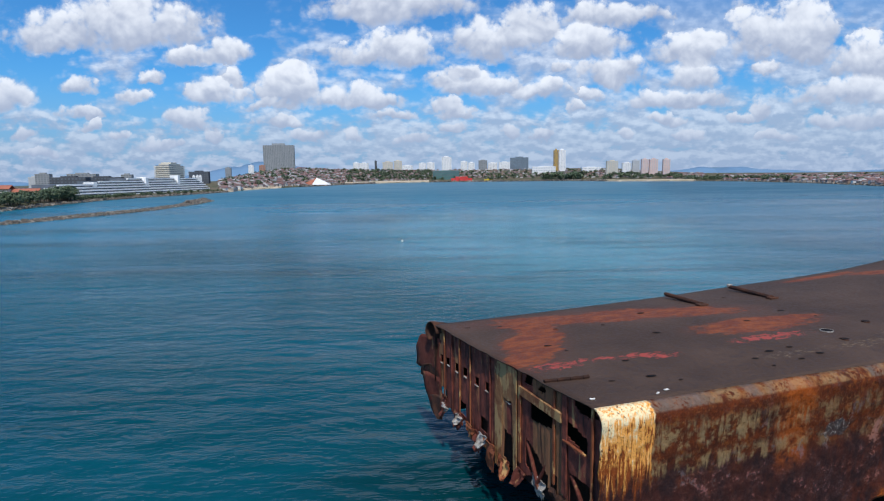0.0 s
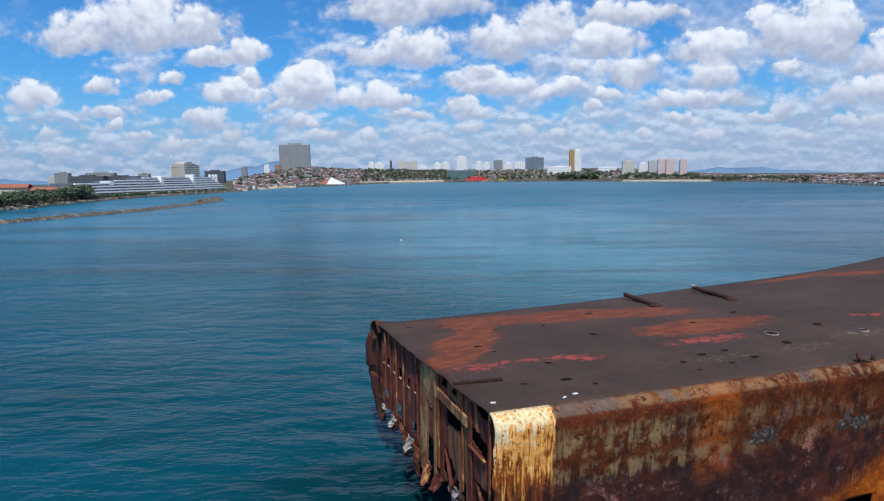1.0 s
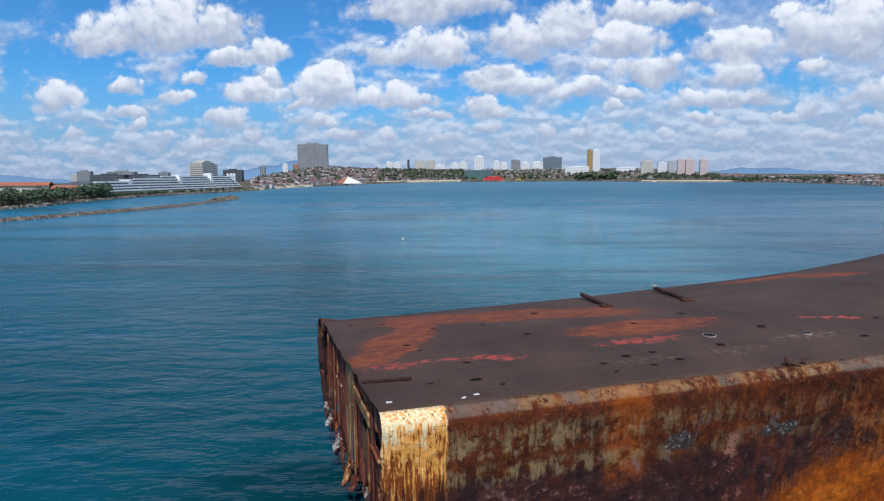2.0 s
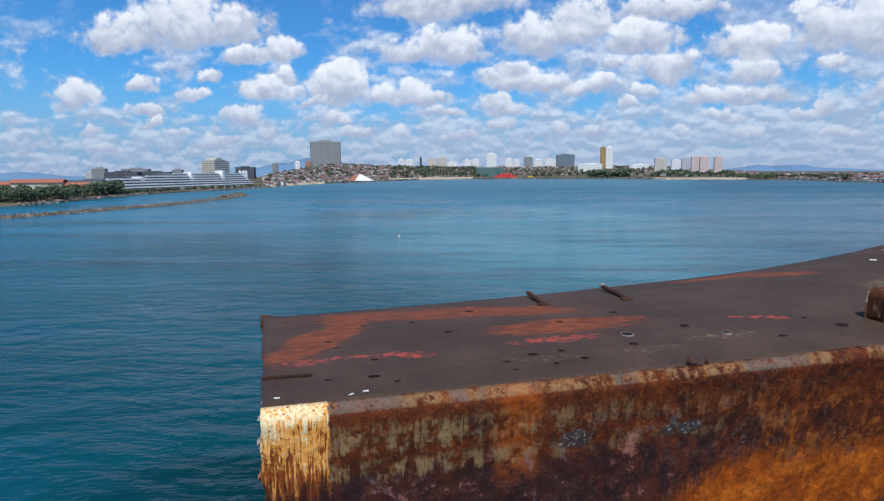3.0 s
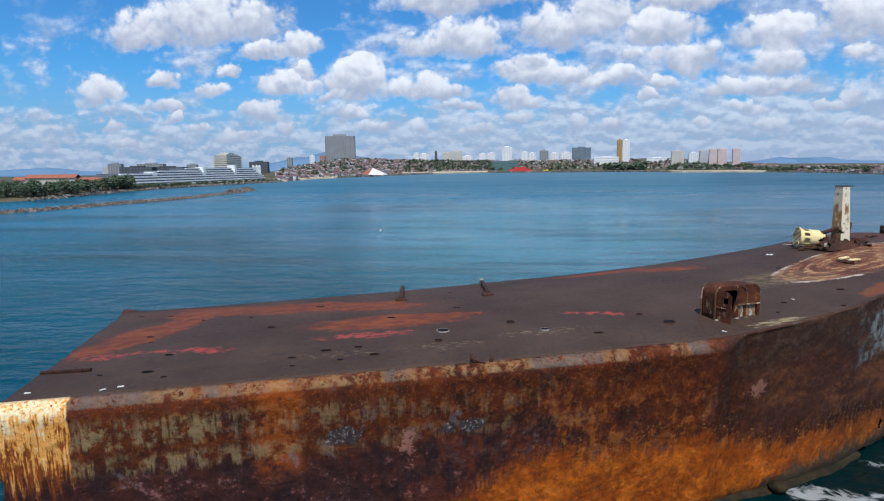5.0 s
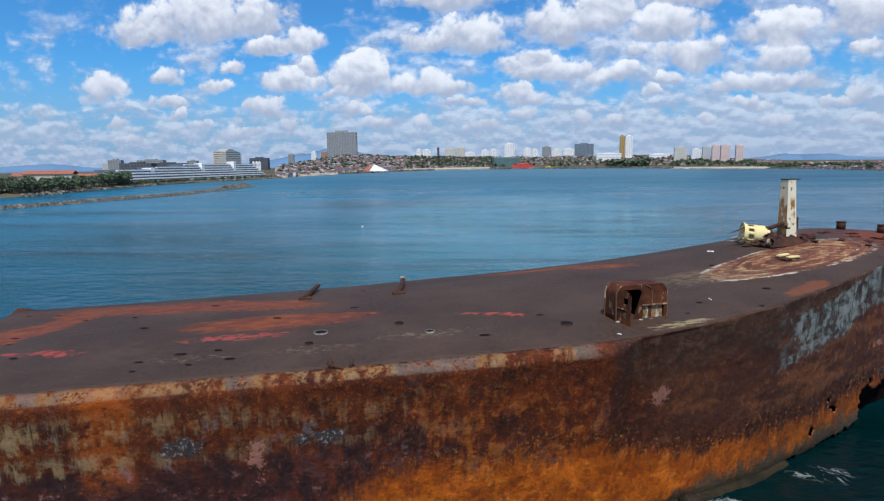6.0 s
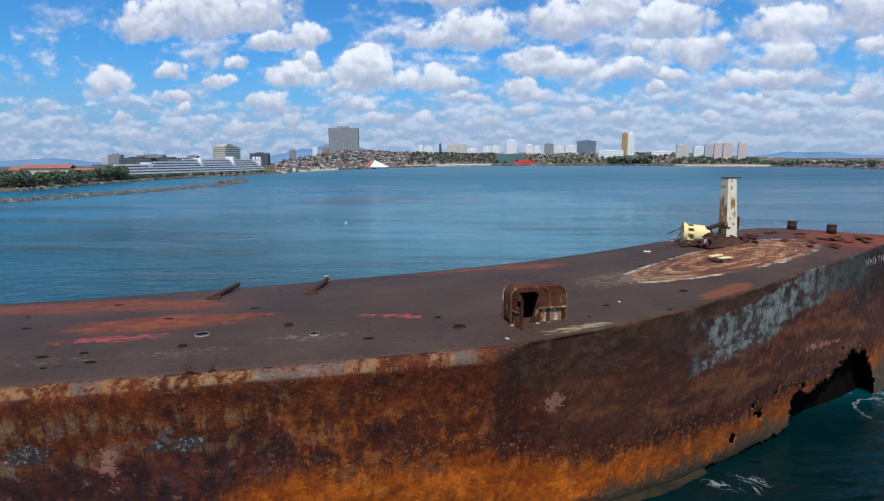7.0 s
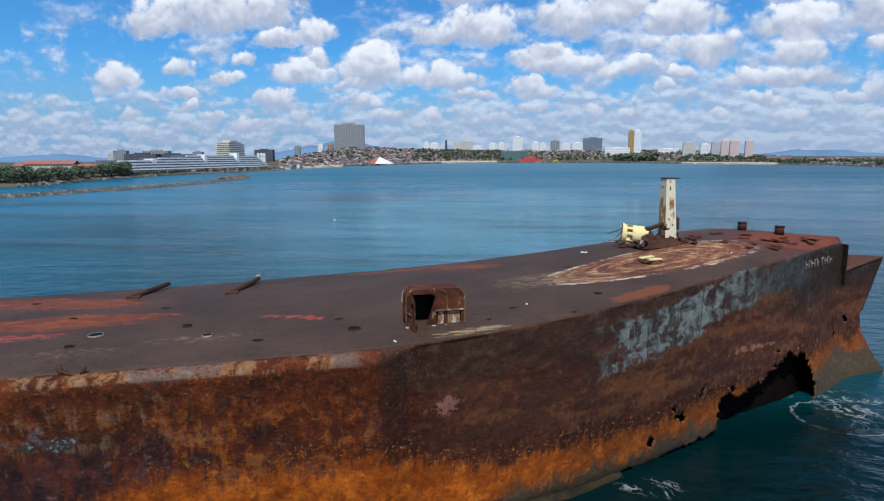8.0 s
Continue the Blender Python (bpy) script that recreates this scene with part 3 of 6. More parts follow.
def deck_material():
    m, t, b = paint("rusted_deck_plate")
    vec = node(t, "ShaderNodeTexCoord").outputs["Object"]
    s, w, z = split(t, vec)
    broad = fractal(t, vec, 0.22, 6.0, 0.6)
    fine = fractal(t, vec, 5.0, 6.0, 0.65)
    blot = fractal(t, vec, 0.5, 7.0, 0.6, (0.45, 1.3, 1.0), 0.4)
    ragged = fractal(t, vec, 1.6, 7.0, 0.66, (0.6, 1.2, 1.0))
    torn = fractal(t, vec, 2.6, 8.0, 0.7, (0.7, 1.2, 1.0), 0.5)
    col = mixc(t, smooth(t, calc(t, "ADD", calc(t, "MULTIPLY", broad, 0.6), calc(t, "MULTIPLY", fine, 0.4)), 0.36, 0.66), (0.052, 0.031, 0.022), (0.088, 0.053, 0.037))
    # orange and red rust sheets
    def slant(k, mid):
        """The width, sheared along the ship round a middle station."""
        return calc(t, "ADD", w, calc(t, "MULTIPLY", calc(t, "SUBTRACT", s, mid), k))

    leg = spot(t, calc(t, "SUBTRACT", s, calc(t, "MULTIPLY", calc(t, "SUBTRACT", w, 10.0), 0.5)), w, 2.6, 10.0, 1.95, 5.0)
    red = calc(t, "MAXIMUM", leg, calc(t, "MAXIMUM", spot(t, s, slant(0.3, 9.5), 9.5, 12.7, 8.3, 2.15), spot(t, s, w, 14.9, 6.9, 4.8, 1.5)))
    red = calc(t, "MAXIMUM", red, calc(t, "MAXIMUM", spot(t, s, slant(0.4, 35.2), 35.2, 14.6, 2.2, 1.2), spot(t, s, w, 31.0, 16.6, 4.5, 0.7)))
    red = calc(t, "MAXIMUM", red, spot(t, s, w, 60.0, 15.0, 4.5, 3.0))
    redm = smooth(t, calc(t, "ADD", red, calc(t, "ADD", calc(t, "MULTIPLY", calc(t, "SUBTRACT", blot, 0.5), 2.6), calc(t, "MULTIPLY", calc(t, "SUBTRACT", torn, 0.5), 1.6))), 0.12, 0.42)
    veil = smooth(t, calc(t, "ADD", red, calc(t, "MULTIPLY", calc(t, "SUBTRACT", broad, 0.5), 2.0)), -0.9, 0.5, 0.0, 0.22)
    col = mixc(t, veil, col, (0.13, 0.036, 0.024))
    col = mixc(t, calc(t, "MULTIPLY", redm, 0.86), col, mixc(t, smooth(t, ragged, 0.4, 0.62), (0.150, 0.037, 0.018), (0.265, 0.070, 0.021)))
    # bright red paint scrapes
    scr = calc(t, "MAXIMUM", spot(t, s, w, 1.9, 5.5, 2.0, 0.75), calc(t, "MAXIMUM", spot(t, s, slant(0.35, 5.6), 5.6, 4.75, 2.3, 0.6), spot(t, s, w, 13.3, 4.65, 3.2, 0.6)))
    scr = calc(t, "MAXIMUM", scr, spot(t, s, slant(0.42, 25.0), 25.0, 5.15, 2.4, 0.5))
    scrm = both(t, smooth(t, calc(t, "ADD", scr, calc(t, "MULTIPLY", calc(t, "SUBTRACT", torn, 0.5), 7.0)), 0.55, 1.1), smooth(t, scr, -0.2, 0.5))
    col = mixc(t, calc(t, "MULTIPLY", scrm, 0.7), col, (0.46, 0.070, 0.055))
    # pale scuffs
    sc = calc(t, "MAXIMUM", spot(t, s, w, 21.2, 3.1, 3.6, 0.7), calc(t, "MAXIMUM", spot(t, s, w, 11.8, 2.3, 2.4, 0.6), spot(t, s, w, 16.5, 2.4, 3.0, 0.6)))
    sc = calc(t, "MAXIMUM", sc, spot(t, s, w, 37.0, 7.3, 3.4, 1.2))
    scm = both(t, smooth(t, calc(t, "ADD", sc, calc(t, "MULTIPLY", calc(t, "SUBTRACT", fractal(t, vec, 5.5, 8.0, 0.75, (0.5, 1.2, 1.0)), 0.5), 10.0)), 1.0, 1.8), smooth(t, sc, -0.3, 0.5))
    col = mixc(t, calc(t, "MULTIPLY", scm, 0.38), col, (0.34, 0.25, 0.15))
    yel = spot(t, s, slant(-0.15, 32.4), 32.4, 1.35, 2.2, 0.42)
    col = mixc(t, both(t, smooth(t, calc(t, "ADD", yel, calc(t, "MULTIPLY", calc(t, "SUBTRACT", fractal(t, vec, 3.2, 8.0, 0.74, (0.35, 1.6, 1.0)), 0.5), 7.0)), 0.5, 1.1), smooth(t, yel, -0.4, 0.3), 0.7), col, (0.42, 0.33, 0.17))
    col = mixc(t, smooth(t, fine, 0.40, 0.46, 0.35, 0.0), col, (0.030, 0.018, 0.014))
    # worn painted oval on the foredeck, scoured in long streaks
    tilt = calc(t, "SUBTRACT", w, calc(t, "MULTIPLY", calc(t, "SUBTRACT", s, 46.5), 0.33))
    ov = spot(t, s, tilt, 46.8, 10.5, 8.9, 2.4)
    ovm = smooth(t, calc(t, "ADD", ov, calc(t, "MULTIPLY", calc(t, "SUBTRACT", torn, 0.5), 1.4)), 0.0, 0.25)
    swirl = node(t, "ShaderNodeTexNoise", {"Vector": node(t, "ShaderNodeCombineXYZ", {0: calc(t, "MULTIPLY", ov, 3.2), 1: calc(t, "MULTIPLY", s, 0.14), 2: calc(t, "MULTIPLY", tilt, 0.10)}).outputs[0], "Scale": 2.2, "Detail": 7.0, "Roughness": 0.7}).outputs[0]
    col = mixc(t, calc(t, "MULTIPLY", ovm, 0.85), col, mixc(t, smooth(t, swirl, 0.38, 0.6), (0.085, 0.030, 0.020), (0.26, 0.080, 0.030)))
    col = mixc(t, both(t, ovm, smooth(t, calc(t, "ADD", calc(t, "MULTIPLY", swirl, 0.5), calc(t, "MULTIPLY", fractal(t, vec, 3.5, 8.0, 0.75, (0.4, 1.5, 1.0)), 0.5)), 0.515, 0.565), 0.75), col, (0.52, 0.37, 0.19))
    rim = zone(t, calc(t, "ADD", ov, calc(t, "MULTIPLY", calc(t, "SUBTRACT", torn, 0.5), 0.5)), 0.02, 0.13, 0.05)
    col = mixc(t, both(t, rim, smooth(t, torn, 0.42, 0.54), smooth(t, blot, 0.43, 0.56), 0.9), col, (0.68, 0.58, 0.47))
    dust = spot(t, s, w, 39.0, 8.3, 4.2, 1.5)
    col = mixc(t, both(t, smooth(t, dust, -0.2, 0.8), smooth(t, torn, 0.40, 0.62), 0.5), col, (0.27, 0.19, 0.10))
    edge = both(t, smooth(t, calc(t, "ADD", spot(t, s, calc(t, "SUBTRACT", w, calc(t, "MULTIPLY", calc(t, "SUBTRACT", s, 40.0), 0.42)), 42.2, 3.9, 2.4, 0.6), calc(t, "MULTIPLY", calc(t, "SUBTRACT", ragged, 0.5), 2.5)), 0.0, 0.5), 0.45)
    col = mixc(t, edge, col, mixc(t, fine, (0.22, 0.055, 0.018), (0.36, 0.10, 0.025)))
    # worn red and brown plates right forward
    fwd = both(t, smooth(t, s, 52.0, 57.0), smooth(t, torn, 0.46, 0.56))
    col = mixc(t, calc(t, "MULTIPLY", fwd, 0.6), col, (0.17, 0.040, 0.024))
    col = mixc(t, both(t, smooth(t, s, 50.0, 55.0), smooth(t, ragged, 0.60, 0.64), 0.8), col, (0.020, 0.014, 0.012))
    t.links.new(col, b.inputs["Base Color"])
    plug(t, smooth(t, fine, 0.3, 0.7, 0.6, 0.9), b.inputs["Roughness"])
    b.inputs["Specular IOR Level"].default_value = 0.25
    bump(t, b, calc(t, "ADD", calc(t, "MULTIPLY", broad, 1.5), calc(t, "MULTIPLY", fine, 0.35)), 0.6, 0.1)
    return m


def bulkhead_material():
    """Broad upright plates of red-brown, tan and dark rust, with runs."""
    m, t, b = paint("bulkhead_rust")
    vec = node(t, "ShaderNodeTexCoord").outputs["Object"]
    s, w, z = split(t, vec)
    plate = node(t, "ShaderNodeTexWhiteNoise")
    plate.noise_dimensions = "1D"
    plug(t, calc(t, "FLOOR", calc(t, "DIVIDE", w, 1.22)), plate.inputs["W"])
    drip = fractal(t, vec, 1.0, 6.0, 0.65, (1.0, 2.6, 0.28))
    scab = fractal(t, vec, 1.6, 7.0, 0.65)
    col = mixc(t, smooth(t, scab, 0.35, 0.65), (0.115, 0.034, 0.025), (0.24, 0.066, 0.044))
    col = mixc(t, smooth(t, plate.outputs[0], 0.70, 0.78, 0.0, 0.45), col, (0.36, 0.20, 0.085))
    col = mixc(t, smooth(t, drip, 0.59, 0.68, 0.0, 0.8), col, (0.50, 0.27, 0.11))
    col = mixc(t, smooth(t, drip, 0.38, 0.46, 0.85, 0.0), col, (0.055, 0.024, 0.020))
    t.links.new(col, b.inputs["Base Color"])
    b.inputs["Roughness"].default_value, b.inputs["Specular IOR Level"].default_value = 0.85, 0.2
    bump(t, b, calc(t, "ADD", scab, drip), 0.6, 0.06)
    return m


def rust_material(name, dark=DARK, mid=MID, scale=1.0, over=None, amount=0.0):
    """Rusted steel, with scraps of a second coat left on it."""
    m, t, b = paint(name)
    vec = node(t, "ShaderNodeTexCoord").outputs["Object"]
    col, broad, fine = rust(t, vec, dark, mid, scale)
    if over:
        chip = fractal(t, vec, 1.7 * scale, 8.0, 0.66, (1.0, 1.0, 0.4))
        col = mixc(t, smooth(t, chip, 0.62 - amount * 0.3, 0.68 - amount * 0.3), col, over)
    t.links.new(col, b.inputs["Base Color"])
    b.inputs["Roughness"].default_value, b.inputs["Specular IOR Level"].default_value = 0.82, 0.14
    bump(t, b, calc(t, "ADD", fine, broad), 0.6, 0.05)
    return m


def plain_material(name, a, bcol, scale=0.3, rough=0.8, metal=0.0):
    """A matt coat with weathering between two tones."""
    m, t, b = paint(name)
    vec = node(t, "ShaderNodeTexCoord").outputs["Object"]
    n = calc(t, "ADD", calc(t, "MULTIPLY", fractal(t, vec, scale, 5.0, 0.6), 0.6), calc(t, "MULTIPLY", fractal(t, vec, scale * 9, 4.0, 0.6), 0.4))
    t.links.new(mixc(t, smooth(t, n, 0.35, 0.65), a, bcol), b.inputs["Base Color"])
    b.inputs["Roughness"].default_value, b.inputs["Metallic"].default_value, b.inputs["Specular IOR Level"].default_value = rough, metal, 0.2 if rough > 0.6 else 0.5
    return m


def mixed_material(name, tones, rough=0.85):
    """One of several tones for each separate piece of a mesh."""
    m, t, b = paint(name)
    rnd = node(t, "ShaderNodeNewGeometry").outputs["Random Per Island"]
    ramp = node(t, "ShaderNodeValToRGB", {0: rnd})
    ramp.color_ramp.interpolation = "CONSTANT"
    for i, c in enumerate(tones):
        e = ramp.color_ramp.elements[i] if i < 2 else ramp.color_ramp.elements.new(i / len(tones))
        e.position, e.color = i / len(tones), (*c, 1)
    t.links.new(ramp.outputs[0], b.inputs["Base Color"])
    b.inputs["Roughness"].default_value = rough
    return m


SEA = sea_material()
HULL = hull_material()
DECK = deck_material()
BULKHEAD = bulkhead_material()
STIFF = rust_material("stiffener_rust", (0.18, 0.052, 0.028), (0.34, 0.115, 0.05), 1.0, (0.52, 0.30, 0.12), 0.26)
TANPLATE = rust_material("tan_plate_paint", (0.17, 0.065, 0.035), (0.34, 0.17, 0.075), 1.0, (0.44, 0.27, 0.12), 0.42)
INSIDE = rust_material("hold_rust", (0.022, 0.014, 0.012), (0.06, 0.026, 0.016))
# near-black coat that paints the shade inside the hull
HOLD_SHADE = plain_material("hold_shade", (0.003, 0.0025, 0.0025), (0.010, 0.006, 0.005), 0.8, 0.95)
HOLD_SHADE.node_tree.nodes["Principled BSDF"].inputs["Specular IOR Level"].default_value = 0.03
LIP = rust_material("torn_plate_rust", (0.075, 0.022, 0.016), (0.17, 0.050, 0.034), 1.2, (0.24, 0.12, 0.06), 0.15)
SCRAP = rust_material("scrap_rust", (0.040, 0.024, 0.020), (0.11, 0.045, 0.025), 2.5)
HATCHM = rust_material("hatch_rust", (0.050, 0.018, 0.012), (0.15, 0.050, 0.022), 1.6, (0.26, 0.15, 0.08), 0.12)
HATCHP = rust_material("hatch_paint", (0.20, 0.09, 0.04), (0.36, 0.24, 0.13), 1.6, (0.50, 0.53, 0.46), 0.45)
POST = rust_material("post_paint", (0.22, 0.085, 0.030), (0.46, 0.25, 0.09), 0.7, (0.84, 0.76, 0.56), 0.85)
POSTR = rust_material("post_rust", (0.26, 0.11, 0.045), (0.50, 0.30, 0.14), 0.7, (0.76, 0.62, 0.42), 0.5)
DRUM = rust_material("drum_paint", (0.30, 0.14, 0.05), (0.54, 0.36, 0.13), 0.8, (0.86, 0.70, 0.34), 0.9)
RIM = plain_material("worn_rim", (0.16, 0.12, 0.09), (0.48, 0.45, 0.41), 3.0)
WHITE = plain_material("white_scrap", (0.62, 0.60, 0.55), (0.85, 0.84, 0.8), 2.0)
BLACK = plain_material("hole_shade", (0.004, 0.003, 0.003), (0.009, 0.007, 0.006), 1.0)
ROCK = plain_material("wet_rock", (0.055, 0.045, 0.036), (0.20, 0.165, 0.125), 0.5)
CRUST = plain_material("weedy_crust", (0.010, 0.009, 0.005), (0.045, 0.031, 0.014), 0.9)

# ---- mesh helpers ----


def mesh_object(name, bm, material, parent=None, label="", smooth_shade=False):
    me = bpy.data.meshes.new(name)
    bm.to_mesh(me)
    bm.free()
    for mat in material if isinstance(material, (list, tuple)) else (material,):
        me.materials.append(mat)
    if smooth_shade:
        me.polygons.foreach_set("use_smooth", [True] * len(me.polygons))
    ob = new(name, me)
    if parent:
        ob.parent = parent
    if label:
        tagged(ob, label)
    return ob


def part(name, bm, material, parent, label="", smooth_shade=False):
    return mesh_object(name, bm, material, parent, label, smooth_shade)


def thing(name, label, category, m=None, group="", kind="", parent=None):
    ob = new(name)
    ob.empty_display_size = 0.3
    if m is not None:
        ob.matrix_world = m
    return tagged(ob, label, category, group, kind)


def box(bm, x0, x1, y0, y1, z0, z1, bevel=0.0, m=None):
    made = bmesh.ops.create_cube(bm, size=1.0)["verts"]
    for v in made:
        v.co = Vector((x0 + (v.co.x + 0.5) * (x1 - x0), y0 + (v.co.y + 0.5) * (y1 - y0), z0 + (v.co.z + 0.5) * (z1 - z0)))
    if bevel:
        edges = list({e for v in made for e in v.link_edges})
        made = bmesh.ops.bevel(bm, geom=edges, offset=bevel, segments=1, affect="EDGES")["verts"]
    if m is not None:
        bmesh.ops.transform(bm, matrix=m, verts=list(made))
    return bm


def tube(bm, a, b, r, seg=10, r2=None):
    a, b = Vector(a), Vector(b)
    q = (b - a).to_track_quat("Z", "Y").to_matrix().to_4x4()
    bmesh.ops.create_cone(bm, cap_ends=True, segments=seg, radius1=r, radius2=r if r2 is None else r2, depth=(b - a).length,
                          matrix=Matrix.Translation((a + b) / 2) @ q)
    return bm


def sheet(bm, rows, closed=False):
    """Faces between rows of points, each row as long as the next."""
    made = [[bm.verts.new(p) for p in r] for r in rows]
    for r0, r1 in zip(made, made[1:]):
        k = len(r0)
        for i in range(k if closed else k - 1):
            j = (i + 1) % k
            bm.faces.new((r0[i], r0[j], r1[j], r1[i]))
    return made


def curve_of(xs, ys, soft):
    """A smoothed table through the given stations."""
    fine = np.arange(xs[0] - 6, xs[-1] + 6, 0.1)
    raw = np.interp(fine, xs, ys)
    k = np.exp(-0.5 * (np.arange(-40, 41) * 0.1 / soft) ** 2)
    raw = np.convolve(np.pad(raw, 40, mode="edge"), k / k.sum(), mode="valid")
    return lambda x: float(np.interp(x, fine, raw))


# ---- sea and land ----


def build_sea():
    bm = bmesh.new()
    rings = [0.5, 40, 90, 180, 350, 700, 1400, 2800, 4950]
    sheet(bm, [[(20 + r * math.cos(a), 30 + r * math.sin(a), 0.0) for a in np.linspace(0, 2 * math.pi, 65)[:-1]] for r in rings], True)
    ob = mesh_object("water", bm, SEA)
    bmesh_up(ob)
    tagged(ob, "blue-green sea with small wind ripples round the wreck", "sea", kind="structure")


def bmesh_up(ob):
    """Turns all faces of a flat sheet upwards."""
    bm = bmesh.new()
    bm.from_mesh(ob.data)
    bmesh.ops.recalc_face_normals(bm, faces=bm.faces)
    if sum(f.normal.z for f in bm.faces) < 0:
        bmesh.ops.reverse_faces(bm, faces=bm.faces)
    bm.to_mesh(ob.data)
    bm.free()


build_sea()

# ---- the wreck, in its own frame: x from the broken end to the bow, y from the near side to the far side ----
SHIP = pose(5.48, 20.46, 0, 0, 0, 18.22)
wreck = thing("shipwreck", "long rust-brown forward half of a wrecked ship lying in shallow sea", "shipwreck", SHIP)

near_w = curve_of([0, 29, 34, 38, 44.5, 49.6, 55.7, 63.9, 66, 68.2], [0.1, 0.1, 1.2, 2.4, 5.2, 7.8, 10.6, 15.0, 15.25, 15.5], 0.8)
far_w = curve_of([0, 7, 15, 22, 30, 36, 42, 48, 56, 58.5, 60.4, 61.8, 63.9], [16.7, 16.95, 17.4, 18, 18.1, 18.1, 18.8, 19.6, 22.0, 22.2, 20.9, 17.6, 15.2], 0.5)
near_z = curve_of([0, 20, 29, 36, 46, 63.7], [8.72, 8.8, 9.02, 9.25, 9.6, 10.1], 2.0)
far_z = curve_of([0, 20, 30, 42, 50, 60], [8.0, 8.3, 8.7, 9.5, 10.2, 10.5], 2.0)
crown = curve_of([-4, 0, 5, 10, 30, 42, 52, 60, 64], [-0.12, -0.12, 0.25, 0.45, 0.4, 0.5, 0.75, 0.35, 0.1], 2.0)
low_shift = curve_of([0, 10, 28, 40, 48, 60, 68], [0.25, 0.6, 1.5, 0.5, 0.0, -1.7, -0.9], 2.0)
roll_r = curve_of([0, 28.6, 29.6, 68], [0.55, 0.55, 0.06, 0.06], 0.25)
DECK_END = 63.9


def end_s(w):
    return -0.052 * min(max(w, 0.0), 20.0)


def deck_z(s, w):
    n, f = near_w(s), far_w(s)
    v = min(max((w - n) / max(f - n, 0.2), 0), 1)
    return near_z(s) * (1 - v) + far_z(s) * v + crown(s) * 4 * v * (1 - v)


def jag(s, z, k=1.0):
    return noise.fractal(Vector((s * k, z * k, 3.7)), 0.8, 2.0, 4)


def build_deck():
    bm = bmesh.new()
    rows = []
    for s in np.arange(0, DECK_END + 0.01, 0.45):
        n, f = near_w(s), max(far_w(s), near_w(s) + 0.15)
        row = []
        for v in np.linspace(0, 1, 41):
            w = n + (f - n) * v
            tear = 0.0
            if s < 0.01:
                tear = 0.10 * jag(w * 0.9, 1.3)
            dent = 0.02 * noise.noise(Vector((s * 0.25, w * 0.35, 0))) + 0.008 * noise.noise(Vector((s * 0.9, w * 0.9, 5)))
            row.append((s + tear + end_s(w) * max(0.0, 1 - s / 3.0), w, deck_z(s, w) + dent * min(1, 6 * v, 6 * (1 - v))))
        rows.append(row)
    sheet(bm, rows)
    bmesh.ops.recalc_face_normals(bm, faces=bm.faces)
    ob = part("deck", bm, DECK, wreck, "dark brown rusted steel deck with orange rust sheets and red scrapes", True)
    bmesh_up(ob)
    mod = ob.modifiers.new("thickness", "SOLIDIFY")
    mod.thickness, mod.offset = 0.05, -1.0


def side_w(s, z):
    """The near side's face at a height."""
    top = near_z(s)
    k = min(max((top - z) / top, 0), 1.3)
    bilge = 0.9 * max(0, (1.0 - z) / 2.0) ** 2 * (1 if s < 46 else 0.2)
    return near_w(s) - roll_r(s) + low_shift(s) * k + roll_r(s) * k * 0.3 + bilge


def side_top(s):
    """Top edge of the near side: the deck, then the lower forepeak."""
    if s <= DECK_END:
        return near_z(s)
    return 7.9 + (s - DECK_END) * 0.22


def stem(s, z):
    """Draws the last metres of the bow in to the hollow line of the stem."""
    end = float(np.interp(z, [-1.6, 0.0, 1.5, 3.2, 4.5, 6.5, 8.8, 10], [68.9, 68.6, 67.4, 66.3, 66.2, 67.2, 68.2, 68.4]))
    return s if s < 60 else 60 + (s - 60) * (end - 60) / 8.2


def drop_islands(bm, least):
    """Takes away scraps that hang on nothing."""
    seen, loose = set(), []
    for f in bm.faces:
        if f in seen:
            continue
        seen.add(f)
        todo, island = [f], []
        while todo:
            g = todo.pop()
            island.append(g)
            for e in g.edges:
                for h in e.link_faces:
                    if h not in seen:
                        seen.add(h)
                        todo.append(h)
        if len(island) < least:
            loose += island
    bmesh.ops.delete(bm, geom=loose, context="FACES")


